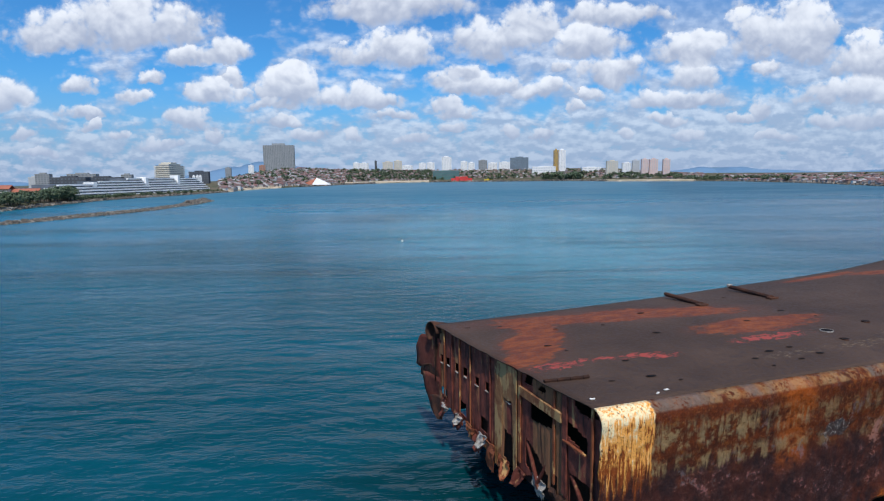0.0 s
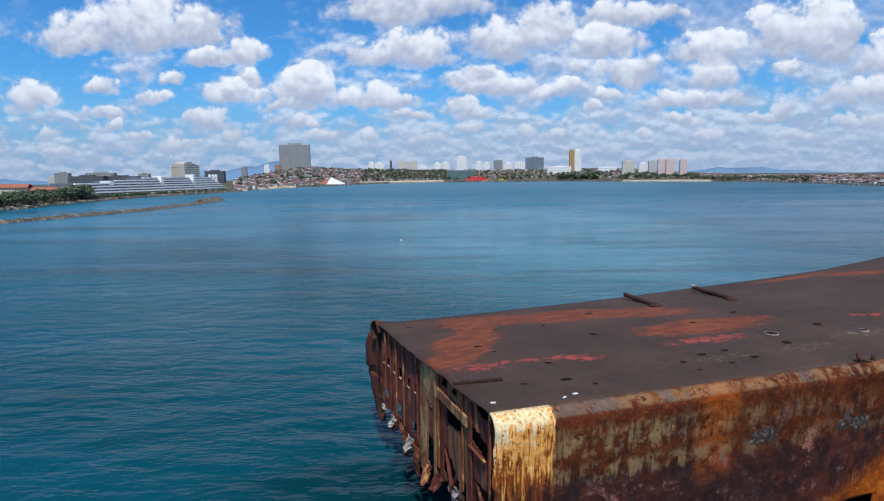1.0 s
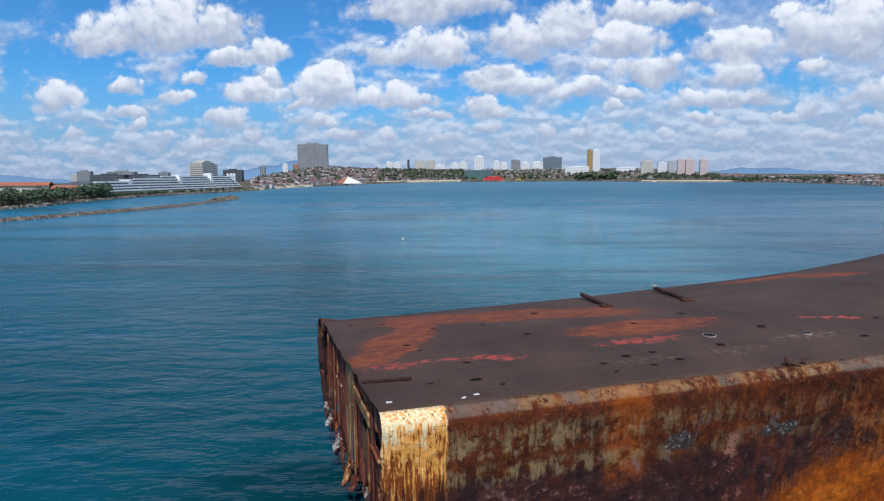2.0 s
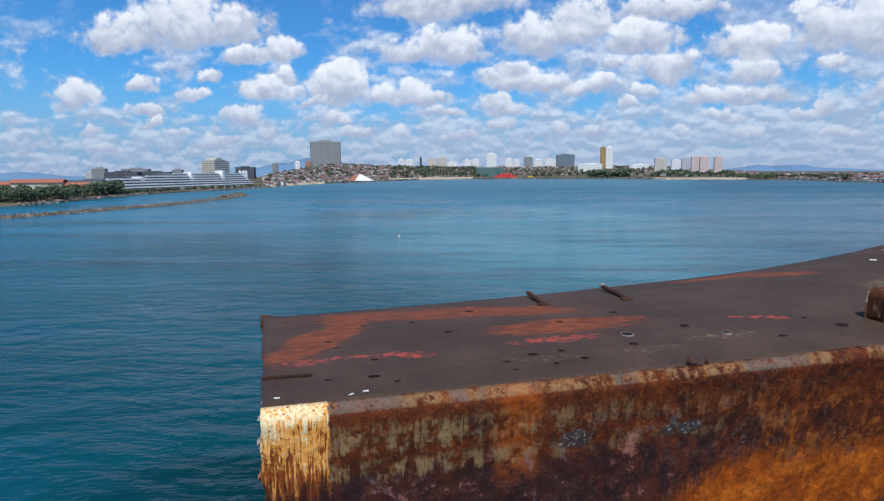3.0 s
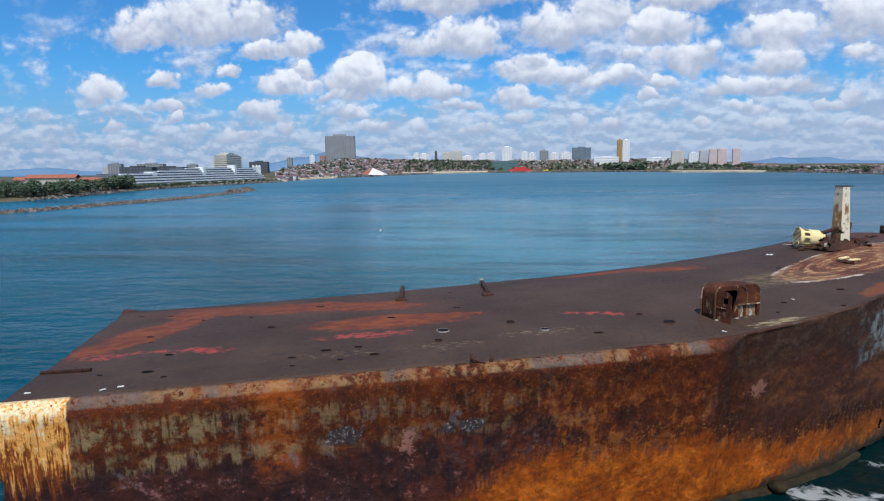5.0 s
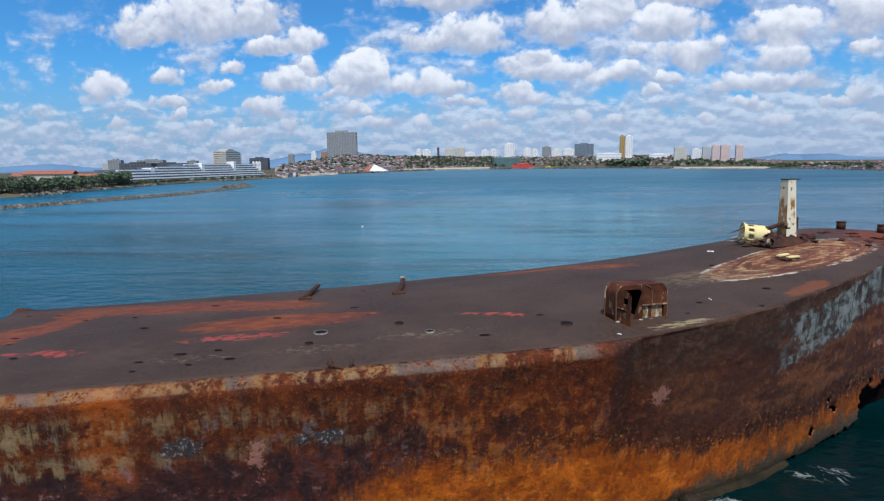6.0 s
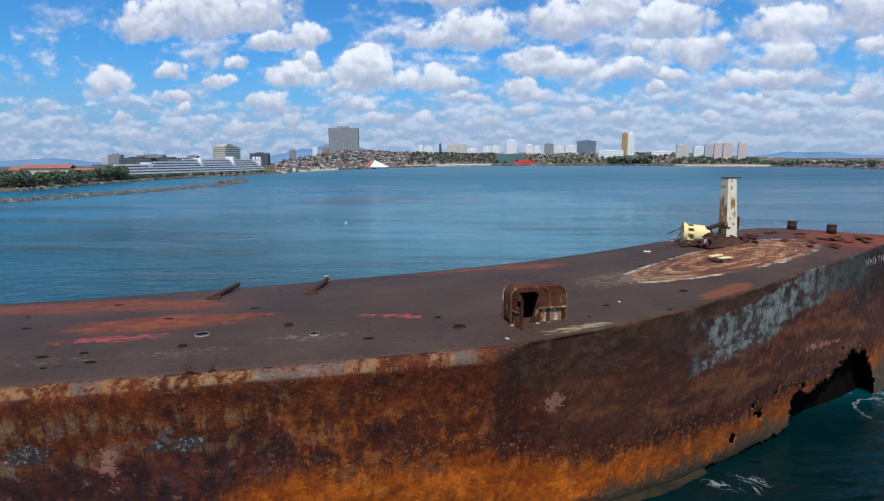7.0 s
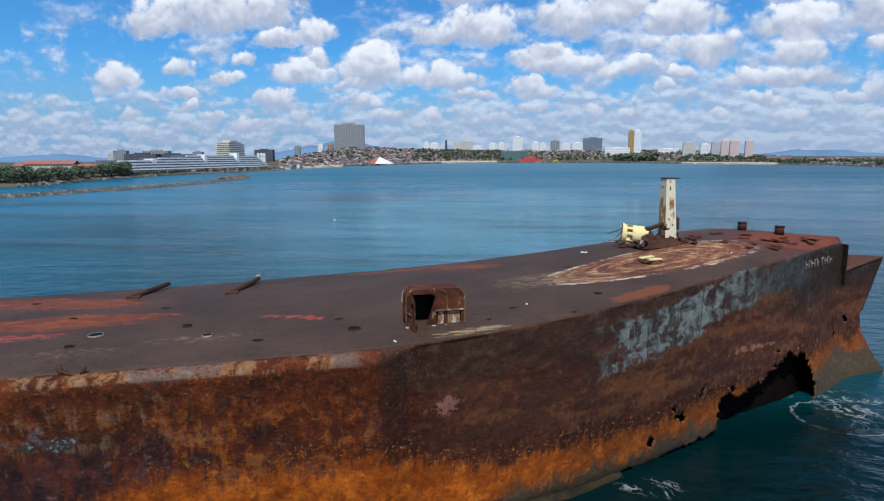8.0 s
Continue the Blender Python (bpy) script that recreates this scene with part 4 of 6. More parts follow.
def build_near_side():
    bm = bmesh.new()
    rows = []
    for s in np.concatenate([np.arange(0, 41, 0.3), np.arange(41, 68.21, 0.15)]):
        top, r = side_top(s), roll_r(s)
        row = []
        if s <= DECK_END:
            for a in (0, 22.5, 45, 67.5):
                row.append((s, near_w(s) - r * math.sin(radians(a)), top - r * (1 - math.cos(radians(a)))))
        else:
            for i in range(4):
                z = top - i * 0.03
                row.append((s, side_w(s, z), z))
        for z in np.linspace(top - (r if s <= DECK_END else 0.12), -1.6, 76):
            ruck = 0.05 * noise.noise(Vector((s * 0.5, z * 0.6, 2))) + 0.03 * noise.noise(Vector((s * 1.7, z * 1.7, 9)))
            row.append((stem(s, z) + (0.12 * jag(z * 0.8, 0.5) if s < 0.01 else 0), side_w(s, z) + ruck, z))
        rows.append(row)
    sheet(bm, rows)
    # the torn hole under the flare of the bow, open to the water, and small rust holes
    top_of = curve_of([48.7, 49.2, 50.3, 52.8, 53.6, 54.3, 55.6, 57.6, 58.6, 59.2], [1.9, 2.1, 2.2, 2.15, 2.8, 3.4, 3.8, 3.3, 2.2, 0.4], 0.15)
    gone = []
    for f in bm.faces:
        c = f.calc_center_median()
        s, z = c.x, c.z
        j = jag(s, z, 0.9)
        if 48.9 + 0.25 * j < s < 59.0 + 0.35 * j and z < top_of(s) + 0.55 * j:
            gone.append(f)
        elif 9.0 + 0.4 * j < s < 18.9 + 0.15 * j and z < 1.62 + 0.08 * (s - 9.0) + 0.15 * j:
            gone.append(f)
        elif 41.0 < s < 49 and z < 0.0 + (s - 41) * 0.035 + 0.12 * j:
            gone.append(f)
        elif (s - 43.1) ** 2 / 0.10 + (z - 1.35) ** 2 / 0.07 < 1 or (s - 45.6) ** 2 / 0.08 + (z - 2.05) ** 2 / 0.10 < 1:
            gone.append(f)
        elif 43 < s < 60 and 1.9 < z - (s - 43) * 0.11 < 2.9 and noise.noise(Vector((s * 1.3, z * 1.6, 7))) > 0.42:
            gone.append(f)
        elif 63 < s < 67.5 and 3.2 < z < 5.0 and noise.noise(Vector((s * 1.1, z * 0.8, 11))) > 0.38:
            gone.append(f)
    bmesh.ops.delete(bm, geom=gone, context="FACES")
    drop_islands(bm, 60)
    for v in bm.verts:
        if v.is_boundary and v.co.x > 40 and -1.4 < v.co.z < 6.5:
            v.co.x += 0.14 * noise.noise(v.co * 3.1)
            v.co.z += 0.14 * noise.noise(v.co * 3.1 + Vector((9, 4, 2)))
    bmesh.ops.recalc_face_normals(bm, faces=bm.faces)
    ob = part("side_plating", bm, HULL, wreck, "rust-streaked side plating with peeling cream and slate paint, torn at the bow", True)
    mod = ob.modifiers.new("thickness", "SOLIDIFY")
    mod.thickness, mod.offset = 0.06, 0.0
    return ob


def build_far_side():
    bm = bmesh.new()
    rows = []
    for s in np.arange(0, DECK_END + 0.01, 0.6):
        f = max(far_w(s), near_w(s) + 0.15)
        rows.append([(s + end_s(f) * max(0.0, 1 - s / 3.0), f + (0.3 * (1 - (z / far_z(s)))), z) for z in np.linspace(far_z(s) - 0.02, -1.6, 14)])
    sheet(bm, rows)
    gone = [f for f in bm.faces if f.calc_center_median().x < 2.6 and f.calc_center_median().z < 3.4 - 1.5 * f.calc_center_median().x + 1.2 * jag(f.calc_center_median().x, f.calc_center_median().z, 0.7)]
    bmesh.ops.delete(bm, geom=gone, context="FACES")
    ob = part("far_plating", bm, INSIDE, wreck, "rust-brown plating of the seaward side", True)
    mod = ob.modifiers.new("thickness", "SOLIDIFY")
    mod.thickness = 0.06


def build_forepeak():
    bm = bmesh.new()
    # sunken forepeak deck in front of the break of the main deck
    rows = []
    for s in np.arange(63.4, 68.21, 0.4):
        n = side_w(max(s, 63.95), side_top(max(s, 63.95))) + 0.02
        f = max(n + 0.05, 15.5 + (68.2 - s) * 0.75)
        z = side_top(max(s, 63.95)) - 0.03
        rows.append([(s, n + (f - n) * v, z + 0.9 * v * (68.2 - s) / 4.8) for v in np.linspace(0, 1, 9)])
    sheet(bm, rows)
    ob = part("forepeak_deck", bm, DECK, wreck, "sunken red-brown deck of the forepeak", True)
    mod = ob.modifiers.new("thickness", "SOLIDIFY")
    mod.thickness = 0.05
    bm = bmesh.new()
    sheet(bm, [[(63.86, w, z) for z in np.linspace(7.0, 10.05, 6)] for w in np.linspace(14.2, 17.4, 6)])
    sheet(bm, [[(stem(68.2 - 0.62 * i, z), 15.45 + i * 0.55 - 0.9 * max(0, 1 - z / 9), z) for z in np.linspace(-1.6, 8.8, 8)] for i in range(8)])
    ob = part("bow_plating", bm, HULL, wreck, "dark plating of the blunt bow")
    mod = ob.modifiers.new("thickness", "SOLIDIFY")
    mod.thickness = 0.05


def lean(bm):
    """Sets the broken end a little askew to the ship's axis."""
    for v in bm.verts:
        v.co.x += end_s(v.co.y)
    return bm


# middle and height of the small square holes in the broken end
PORTS = ((16.1, 5.95), (15.0, 6.1), (13.7, 6.1), (12.45, 6.2), (10.9, 6.22), (9.6, 6.33), (8.3, 6.5), (7.2, 6.6))


def build_break():
    """The bulkhead at the broken end: plates with rusted holes, stiffeners, a girder and torn scraps."""
    random.seed(5)
    bm = bmesh.new()
    rows = []
    ws = np.linspace(-0.35, 16.5, 180)
    for w in ws:
        top = deck_z(0.05, min(max(w, 0.1), 16.5)) - 0.05 - (0.45 if w < 0 else 0)
        rows.append([(0.22 + 0.09 * noise.noise(Vector((w * 0.7, z * 0.5, 0))) + 0.03 * math.sin(w * 5.2) ** 6, w, z) for z in np.linspace(top, 2.0, 76)])
    sheet(bm, rows)
    gone = []
    lower = curve_of([0, 2.5, 4.5, 6, 8.5, 11, 14, 16.5], [3.4, 3.8, 3.6, 3.2, 3.15, 2.85, 2.85, 3.2], 0.4)
    for f in bm.faces:
        c = f.calc_center_median()
        w, z = c.y, c.z
        top = deck_z(0.05, min(max(w, 0.1), 16.5))
        j = jag(w, z, 0.8)
        small = any(abs(w - q) < 0.24 and abs(h - z) < 0.24 for q, h in PORTS)
        large = any(abs(w - q - 0.05 * j) < a and abs(z - h) < hh for q, a, h, hh in
                    ((1.5, 0.68, 7.0 + 0.25 * (w - 1.5), 0.34), (4.2, 0.95, 6.85 + 0.15 * (4.2 - w), 0.40), (1.2, 0.8, 4.4, 0.95), (4.5, 1.0, 4.2 + 0.5 * (w - 4.5), 0.65),
                     (7.15, 0.48, 4.05 + 0.25 * (w - 7.15), 0.72), (10.0, 0.5, 4.1, 0.36), (12.8, 0.46, 3.95, 0.40), (15.7, 0.46, 3.8, 0.34), (3.1, 0.25, 4.1, 0.6)))
        if small or large or z < lower(w) + 0.55 * j or (w < 6.0 and z > top - 0.5 + 0.3 * j and noise.noise(Vector((w * 1.6, z, 4))) > 0.0):
            gone.append(f)
    bmesh.ops.delete(bm, geom=gone, context="FACES")
    drop_islands(bm, 60)
    ob = part("bulkhead", lean(bm), BULKHEAD, wreck, "red-brown bulkhead plate with rusted square holes and a torn foot")
    mod = ob.modifiers.new("thickness", "SOLIDIFY")
    mod.thickness, mod.offset = 0.04, 0.0
    # upright strips and laps between the plates
    for i, (w, wide) in enumerate(((0.35, 0.06), (2.2, 0.16), (3.0, 0.07), (5.95, 0.12), (9.1, 0.05), (11.6, 0.05), (13.1, 0.06), (14.3, 0.05), (15.5, 0.06))):
        top = deck_z(0.05, w) - 0.12
        foot = lower(w) + random.uniform(0.0, 0.7)
        bm = bmesh.new()
        box(bm, 0.10, 0.17, w - wide, w + wide, foot, top, 0.012)
        part("stiffener", lean(bm), STIFF if i % 3 != 1 else BULKHEAD, wreck)
    # the tan plate, bowed a little and torn at its foot
    bm = bmesh.new()
    sheet(bm, [[(0.13 + 0.05 * math.sin((w - 6.2) * 1.4) + 0.02 * noise.noise(Vector((w * 2, z, 1))), w, z) for z in np.linspace(deck_z(0.05, w) - 0.15, (6.5 if 6.6 < w < 7.7 else 2.75) + 0.3 * noise.noise(Vector((w * 3, 0, 2))), 12)] for w in np.linspace(6.2, 8.45, 16)])
    ob = part("tan_plate", lean(bm), TANPLATE, wreck, "tan plate with brown runs, torn at its foot")
    mod = ob.modifiers.new("thickness", "SOLIDIFY")
    mod.thickness = 0.04
    bm = bmesh.new()
    box(bm, 0.05, 0.17, 2.4, 5.9, 7.22, 7.66, 0.03)
    part("girder", lean(bm), TANPLATE, wreck, "tan-streaked girder under the deck edge")
    bm = bmesh.new()
    box(bm, 0.05, 0.17, 0.75, 2.25, 6.55, 6.64, 0.02)
    part("girder", lean(bm), STIFF, wreck)
    # bent struts that cross the lower holes
    for w0, z0, w1, z1 in ((5.5, 5.1, 4.3, 3.4), (3.7, 4.9, 4.5, 3.5), (1.9, 5.2, 0.8, 4.2)):
        bm = bmesh.new()
        tube(bm, (0.3, w0, z0), (0.2, w1, z1), 0.09, 7)
        part("strut", lean(bm), LIP, wreck)
    # torn plates that hang from the foot
    scraps = [(0.1, 4.4, 3.2, 1.1, 0.9, 3), (0.0, 5.8, 3.0, 1.0, 0.8, 2), (-0.2, 7.0, 2.9, 0.9, 0.8, 1), (-0.3, 8.6, 2.9, 1.2, 1.5, 1), (-0.3, 9.3, 3.3, 0.9, 0.7, 3), (-0.1, 10.2, 2.9, 1.3, 0.8, 2),
              (-0.2, 11.2, 3.0, 1.2, 0.8, 1), (-0.3, 12.4, 3.2, 0.9, 0.5, 3), (0.0, 13.2, 2.9, 1.3, 0.8, 2), (-0.3, 14.8, 3.0, 0.8, 0.4, 3), (0.1, 15.6, 2.9, 1.1, 1.3, 2), (0.0, 2.6, 3.4, 1.2, 1.0, 0), (0.0, 8.0, 2.6, 0.3, 1.3, 1), (0.1, 1.0, 3.2, 1.2, 0.7, 2)]
    for i, (s, w, z, wd, ht, kind) in enumerate(scraps):
        bm = bmesh.new()
        rows = []
        for a in np.linspace(0, 1, 8):
            taper = 1 - 0.45 * a ** 1.4
            rows.append([(s + 0.1 - 0.3 * a * a * (1 if i % 3 else -0.4) + 0.22 * noise.noise(Vector((a * 3, b * 3, i))),
                          w + (b - 0.5) * wd * taper + 0.2 * a * math.sin(i * 2.1), z + 0.35 - ht * (a - 0.35) + 0.28 * (a - 0.2) * noise.noise(Vector((b * 7, i, 0)))) for b in np.linspace(0, 1, 9)])
        sheet(bm, rows)
        ob = part("torn_plate", lean(bm), (SCRAP, STIFF, LIP, RIM)[kind], wreck)
        mod = ob.modifiers.new("thickness", "SOLIDIFY")
        mod.thickness = 0.035
    # pale torn sills under the small holes
    for q, h in PORTS:
        bm = bmesh.new()
        zz = h - 0.25
        box(bm, 0.15, 0.24, q - 0.25, q + 0.16, zz - 0.03, zz + 0.01, 0.01)
        part("hole_sill", lean(bm), RIM, wreck)
    # the far gunwale, rolled up and torn into plates that lean outboard
    bm = bmesh.new()
    sheet(bm, [[(s + 0.12 * noise.noise(Vector((s * 3, a, 0))), 17.0 + (0.95 - 0.25 * max(s, 0)) * math.cos(a), far_z(0) - 0.6 + (0.72 - 0.2 * max(s, 0)) * math.sin(a)) for a in np.linspace(-1.0, 2.9, 14)] for s in np.linspace(-0.15, 1.8, 8)])
    ob = part("rolled_gunwale", lean(bm), SCRAP, wreck, "dark rolled gunwale at the torn corner", True)
    mod = ob.modifiers.new("thickness", "SOLIDIFY")
    mod.thickness = 0.05
    for k, (long, z0, z1, foot) in enumerate(((4.3, 7.1, 4.4, 0.75), (3.3, 5.3, 3.9, 0.8), (2.9, 4.6, 2.0, 0.3), (1.6, 3.4, 1.9, 0.2))):
        bm = bmesh.new()
        rows = []
        for u in np.linspace(0, 1, 9):
            reach = 0.72 + 0.28 * math.sin(min(1.0, u * 1.6) * 1.57) if k < 2 else 1 - (1 - foot) * u * u
            rows.append([(0.18 - 0.22 * v + 0.10 * noise.noise(Vector((u * 2, v * 2, k))), 16.2 + long * v * reach + 0.22 * noise.noise(Vector((u * 5, v * 2, k + 3))) * v,
                          z0 + (z1 - z0) * u + 0.16 * v * noise.noise(Vector((v * 5, u * 3, k + 8))) - 0.35 * v * v * (1 - u)) for v in np.linspace(0, 1, 9)])
        sheet(bm, rows)
        ob = part("torn_lip", lean(bm), (LIP, SCRAP, LIP, SCRAP)[k], wreck, "torn plate leaning outboard from the far gunwale", True)
        mod = ob.modifiers.new("thickness", "SOLIDIFY")
        mod.thickness = 0.05
    # added near-black sheet stands in for the shade inside the torn bow
    bm = bmesh.new()
    sheet(bm, [[(s, side_w(s, max(z, 0.0)) + 1.3 + 0.12 * noise.noise(Vector((s, z, 4))), z) for z in np.linspace(-1.5, near_z(s) - 0.6, 9)] for s in np.arange(47.5, 61.2, 0.6)])
    ob = part("shade_sheet", bm, HOLD_SHADE, wreck, "near-black sheet painting the shade inside the torn bow", True)
    mod = ob.modifiers.new("thickness", "SOLIDIFY")
    mod.thickness = 0.04
    # a second one gives the low tear in the side its inner shade
    bm = bmesh.new()
    sheet(bm, [[(s, side_w(s, 2.0) + 1.1 + 0.12 * noise.noise(Vector((s, z, 4))), z) for z in np.linspace(-1.5, 7.5, 7)] for s in np.arange(4.0, 24.1, 1.0)])
    ob = part("shade_sheet", bm, HOLD_SHADE, wreck, "near-black sheet painting the shade inside the low tear", True)
    mod = ob.modifiers.new("thickness", "SOLIDIFY")
    mod.thickness = 0.04
    # added sheets across the hull close the holds, so that the holes look dark
    for s in (3.2, 33.0, 61.0):
        bm = bmesh.new()
        sheet(bm, [[(s, w, z) for z in (-1.5, 4.0, min(near_z(s), far_z(s)) - 0.25)] for w in np.linspace(side_w(s, 4) + 3.0, max(far_w(s), near_w(s) + 1) - 0.2, 4)])
        ob = part("hold_screen", lean(bm), INSIDE, wreck)
        mod = ob.modifiers.new("thickness", "SOLIDIFY")
        mod.thickness = 0.04


def build_fender_lip():
    """Bits standing on the near gunwale and the bent strip at the crack of the deck."""
    bm = bmesh.new()
    tube(bm, (17.1, 0.1, 8.75), (17.0, 0.2, 9.15), 0.09, 8)
    tube(bm, (17.75, 0.05, 8.75), (17.85, 0.15, 9.05), 0.08, 8)
    tube(bm, (16.9, 0.15, 9.0), (17.5, -0.05, 8.78), 0.05, 8)
    part("bent_cleat", bm, SCRAP, wreck, "bent rusty cleat on the gunwale", True)
    bm = bmesh.new()
    pts = [(-0.15 + 0.28 * i, 3.65 - 0.05 * i + 0.04 * (i % 2), 0.0) for i in range(8)]
    for p, q in zip(pts, pts[1:]):
        zz = deck_z(max(p[0], 0.05), p[1])
        tube(bm, (p[0], p[1], zz + 0.05), (q[0], q[1], deck_z(max(q[0], 0.05), q[1]) + 0.05), 0.10, 6)
    part("torn_seam", bm, INSIDE, wreck, "dark raised edge along a crack in the deck")


build_deck()
build_near_side()
build_far_side()
build_forepeak()
build_break()
build_fender_lip()


def build_name():
    """The worn ship's name, as plain pale bars on the flare."""
    x = 58.0
    for i in range(9):
        z = 9.22 - 0.02 * (x - 57.6)
        wd = (0.30, 0.24, 0.34, 0.26, 0.22, 0.32, 0.28, 0.24, 0.34)[i]
        for z0, z1, x0, x1 in ((z - 0.24, z + 0.24, x, x + 0.07), (z - 0.04 + 0.2 * (i % 2), z + 0.06 + 0.2 * (i % 2), x + 0.09, x + wd)):
            bm = bmesh.new()
            sheet(bm, [[(s, side_w(s, zz) - 0.06, zz) for zz in (z0, (z0 + z1) / 2, z1)] for s in (x0, x1)])
            ob = part("name_bar", bm, RIM, wreck)
            mod = ob.modifiers.new("thickness", "SOLIDIFY")
            mod.thickness = 0.01
        x += wd + (0.16 if i != 4 else 0.5)


build_name()

# ---- things on the deck ----


def on_deck(s, w, lift=0.0, turn=0.0):
    return SHIP @ pose(s, w, deck_z(s, w) + lift, 0, 0, turn)


def hood_line(long, high, r, grow=0.0, steps=9):
    """The outline of the hood: up one side, over two rounded shoulders, and down the other."""
    pts = [(-grow, z) for z in np.linspace(0, high - r, 5)]
    pts += [(r - (r + grow) * math.cos(a), high - r + (r + grow) * math.sin(a)) for a in np.linspace(0, math.pi / 2, steps)[1:]]
    pts += [(long - r + (r + grow) * math.cos(a), high - r + (r + grow) * math.sin(a)) for a in np.linspace(math.pi / 2, 0, steps)]
    return pts + [(long + grow, z) for z in np.linspace(high - r, 0, 5)[1:]]


def build_hatch():
    h = thing("companion_hatch", "rust-brown steel companion hatch with rounded shoulders and an open door", "hatch", on_deck(29.78, 2.35, -0.03, 3))
    long, deep, high, r = 2.58, 1.0, 1.66, 0.46
    bm = bmesh.new()
    sheet(bm, [[(x, y, z) for x, z in hood_line(long, high, r)] for y in np.linspace(0, deep, 8)])
    ob = part("hood", bm, HATCHM, h, "", True)
    mod = ob.modifiers.new("thickness", "SOLIDIFY")
    mod.thickness = 0.035
    # front and back plates; the front has the doorway and a low opening
    for y in (0.02, deep - 0.02):
        bm = bmesh.new()
        xs, zs = np.linspace(0.0, long, 110), np.linspace(0.0, high, 72)
        sheet(bm, [[(x, y + 0.02 * noise.noise(Vector((x * 2, z * 2, y))), z) for z in zs] for x in xs])
        gone = []
        for f in bm.faces:
            c = f.calc_center_median()
            e = min(c.x, long - c.x)
            out = e < r and c.z > high - r and (r - e) ** 2 + (c.z - high + r) ** 2 > r * r
            door = 0.08 < c.x < 0.85 + 0.42 * min(c.z, 1.3) / 1.3 and c.z < 1.46 - 1.2 * max(0.0, c.x - 1.05) ** 1.5 - 0.9 * max(0, 0.3 - c.x) ** 1.2
            low = 1.34 < c.x < 2.44 and c.z < 0.68
            if out or (y < 0.5 and (door or low)):
                gone.append(f)
        bmesh.ops.delete(bm, geom=gone, context="FACES")
        ob = part("front_plate" if y < 0.5 else "back_plate", bm, HATCHM, h)
        mod = ob.modifiers.new("thickness", "SOLIDIFY")
        mod.thickness = 0.03
    # pale straps round the shoulders
    line0, line1 = hood_line(long, high, r, 0.0), hood_line(long, high, r, 0.045)
    half = len(line0) // 2
    for y, cut in ((-0.03, slice(0, half - 2)), (deep - 0.05, slice(0, half - 2)), (-0.03, slice(half + 1, None))):
        bm = bmesh.new()
        rows = []
        for dy, line in ((0.0, line0), (0.0, line1), (0.08, line1), (0.08, line0)):
            rows.append([(x, y + dy, z) for x, z in line[cut]])
        sheet(bm, rows)
        part("strap", bm, STRAPM, h, "pale chipped strap round the shoulder")
    bm = bmesh.new()
    arc = [(1.38 + 0.42 * math.sin(a), 0.0, high - 0.45 + 0.42 * math.cos(a)) for a in np.linspace(0.2, math.pi / 2, 8)] + [(1.80, 0.0, 0.72)]
    for p, q in zip(arc, arc[1:]):
        tube(bm, (p[0], -0.02, p[2]), (q[0], -0.02, q[2]), 0.032, 6)
    part("strap", bm, STRAPM, h)
    # door leaf with a square light, swung out
    bm = bmesh.new()
    swing = pose(0.05, -0.03, 0, 0, 0, -78)
    for x0, x1, z0, z1 in ((0.0, 0.80, -0.02, 0.92), (0.0, 0.36, 0.92, 1.20), (0.62, 0.80, 0.92, 1.20), (0.0, 0.80, 1.20, 1.36), (0.05, 0.70, 1.36, 1.46), (0.14, 0.56, 1.46, 1.52)):
        box(bm, x0, x1, -0.02, 0.02, z0, z1, 0, swing)
    leaf = part("door_leaf", bm, HATCHM, h, "rusty door leaf with a small square light")
    bm = bmesh.new()
    box(bm, 0.0, 0.55, -0.06, -0.02, 0.66, 0.72, 0.01, swing)
    part("door_bar", bm, STRAPM, leaf)
    for x0, x1, z in ((1.27, long + 0.01, 0.70),):
        bm = bmesh.new()
        box(bm, x0, x1, -0.06, 0.0, z - 0.035, z + 0.035, 0.01)
        part("lip_bar", bm, STRAPM, h)
    # pale panels set back in the foot of the wall, and black sheets painting the well's shade
    for x0, x1 in ((1.40, 1.66), (1.84, 2.40)):
        bm = bmesh.new()
        sheet(bm, [[(x, 0.10 - 0.05 * (0.66 - z) + 0.03 * noise.noise(Vector((x * 5, z * 5, 0))), z) for z in np.linspace(0.02, 0.67, 6)] for x in np.linspace(x0, x1, 8)])
        ob = part("side_panel", bm, HATCHP, h, "panel with flaking pale paint")
        mod = ob.modifiers.new("thickness", "SOLIDIFY")
        mod.thickness = 0.03
    bm = bmesh.new()
    box(bm, 1.67, 1.83, 0.03, 0.11, 0.0, 0.68, 0.01)
    part("upright", bm, HATCHM, h)
    bm = bmesh.new()
    sheet(bm, [[(x, deep - 0.09, z) for z in np.linspace(0.0, high - 0.3, 4)] for x in np.linspace(0.05, long - 0.05, 6)])
    sheet(bm, [[(1.3, y, z) for z in np.linspace(0.0, high - 0.2, 4)] for y in np.linspace(0.12, deep - 0.1, 4)])
    part("doorway_shade", bm, BLACK, h, "near-black sheets painting the shade inside the doorway")
    for x in (0.02, 1.2, 1.72, 2.4):
        bm = bmesh.new()
        box(bm, x - 0.09, x + 0.09, -0.18, -0.05, -0.02, 0.08, 0.02)
        part("foot_lug", bm, RIM, h, "pale chipped foot lug")


STRAPM = rust_material("strap_rust", (0.10, 0.045, 0.03), (0.22, 0.12, 0.065), 2.0, (0.46, 0.37, 0.28), 0.20)


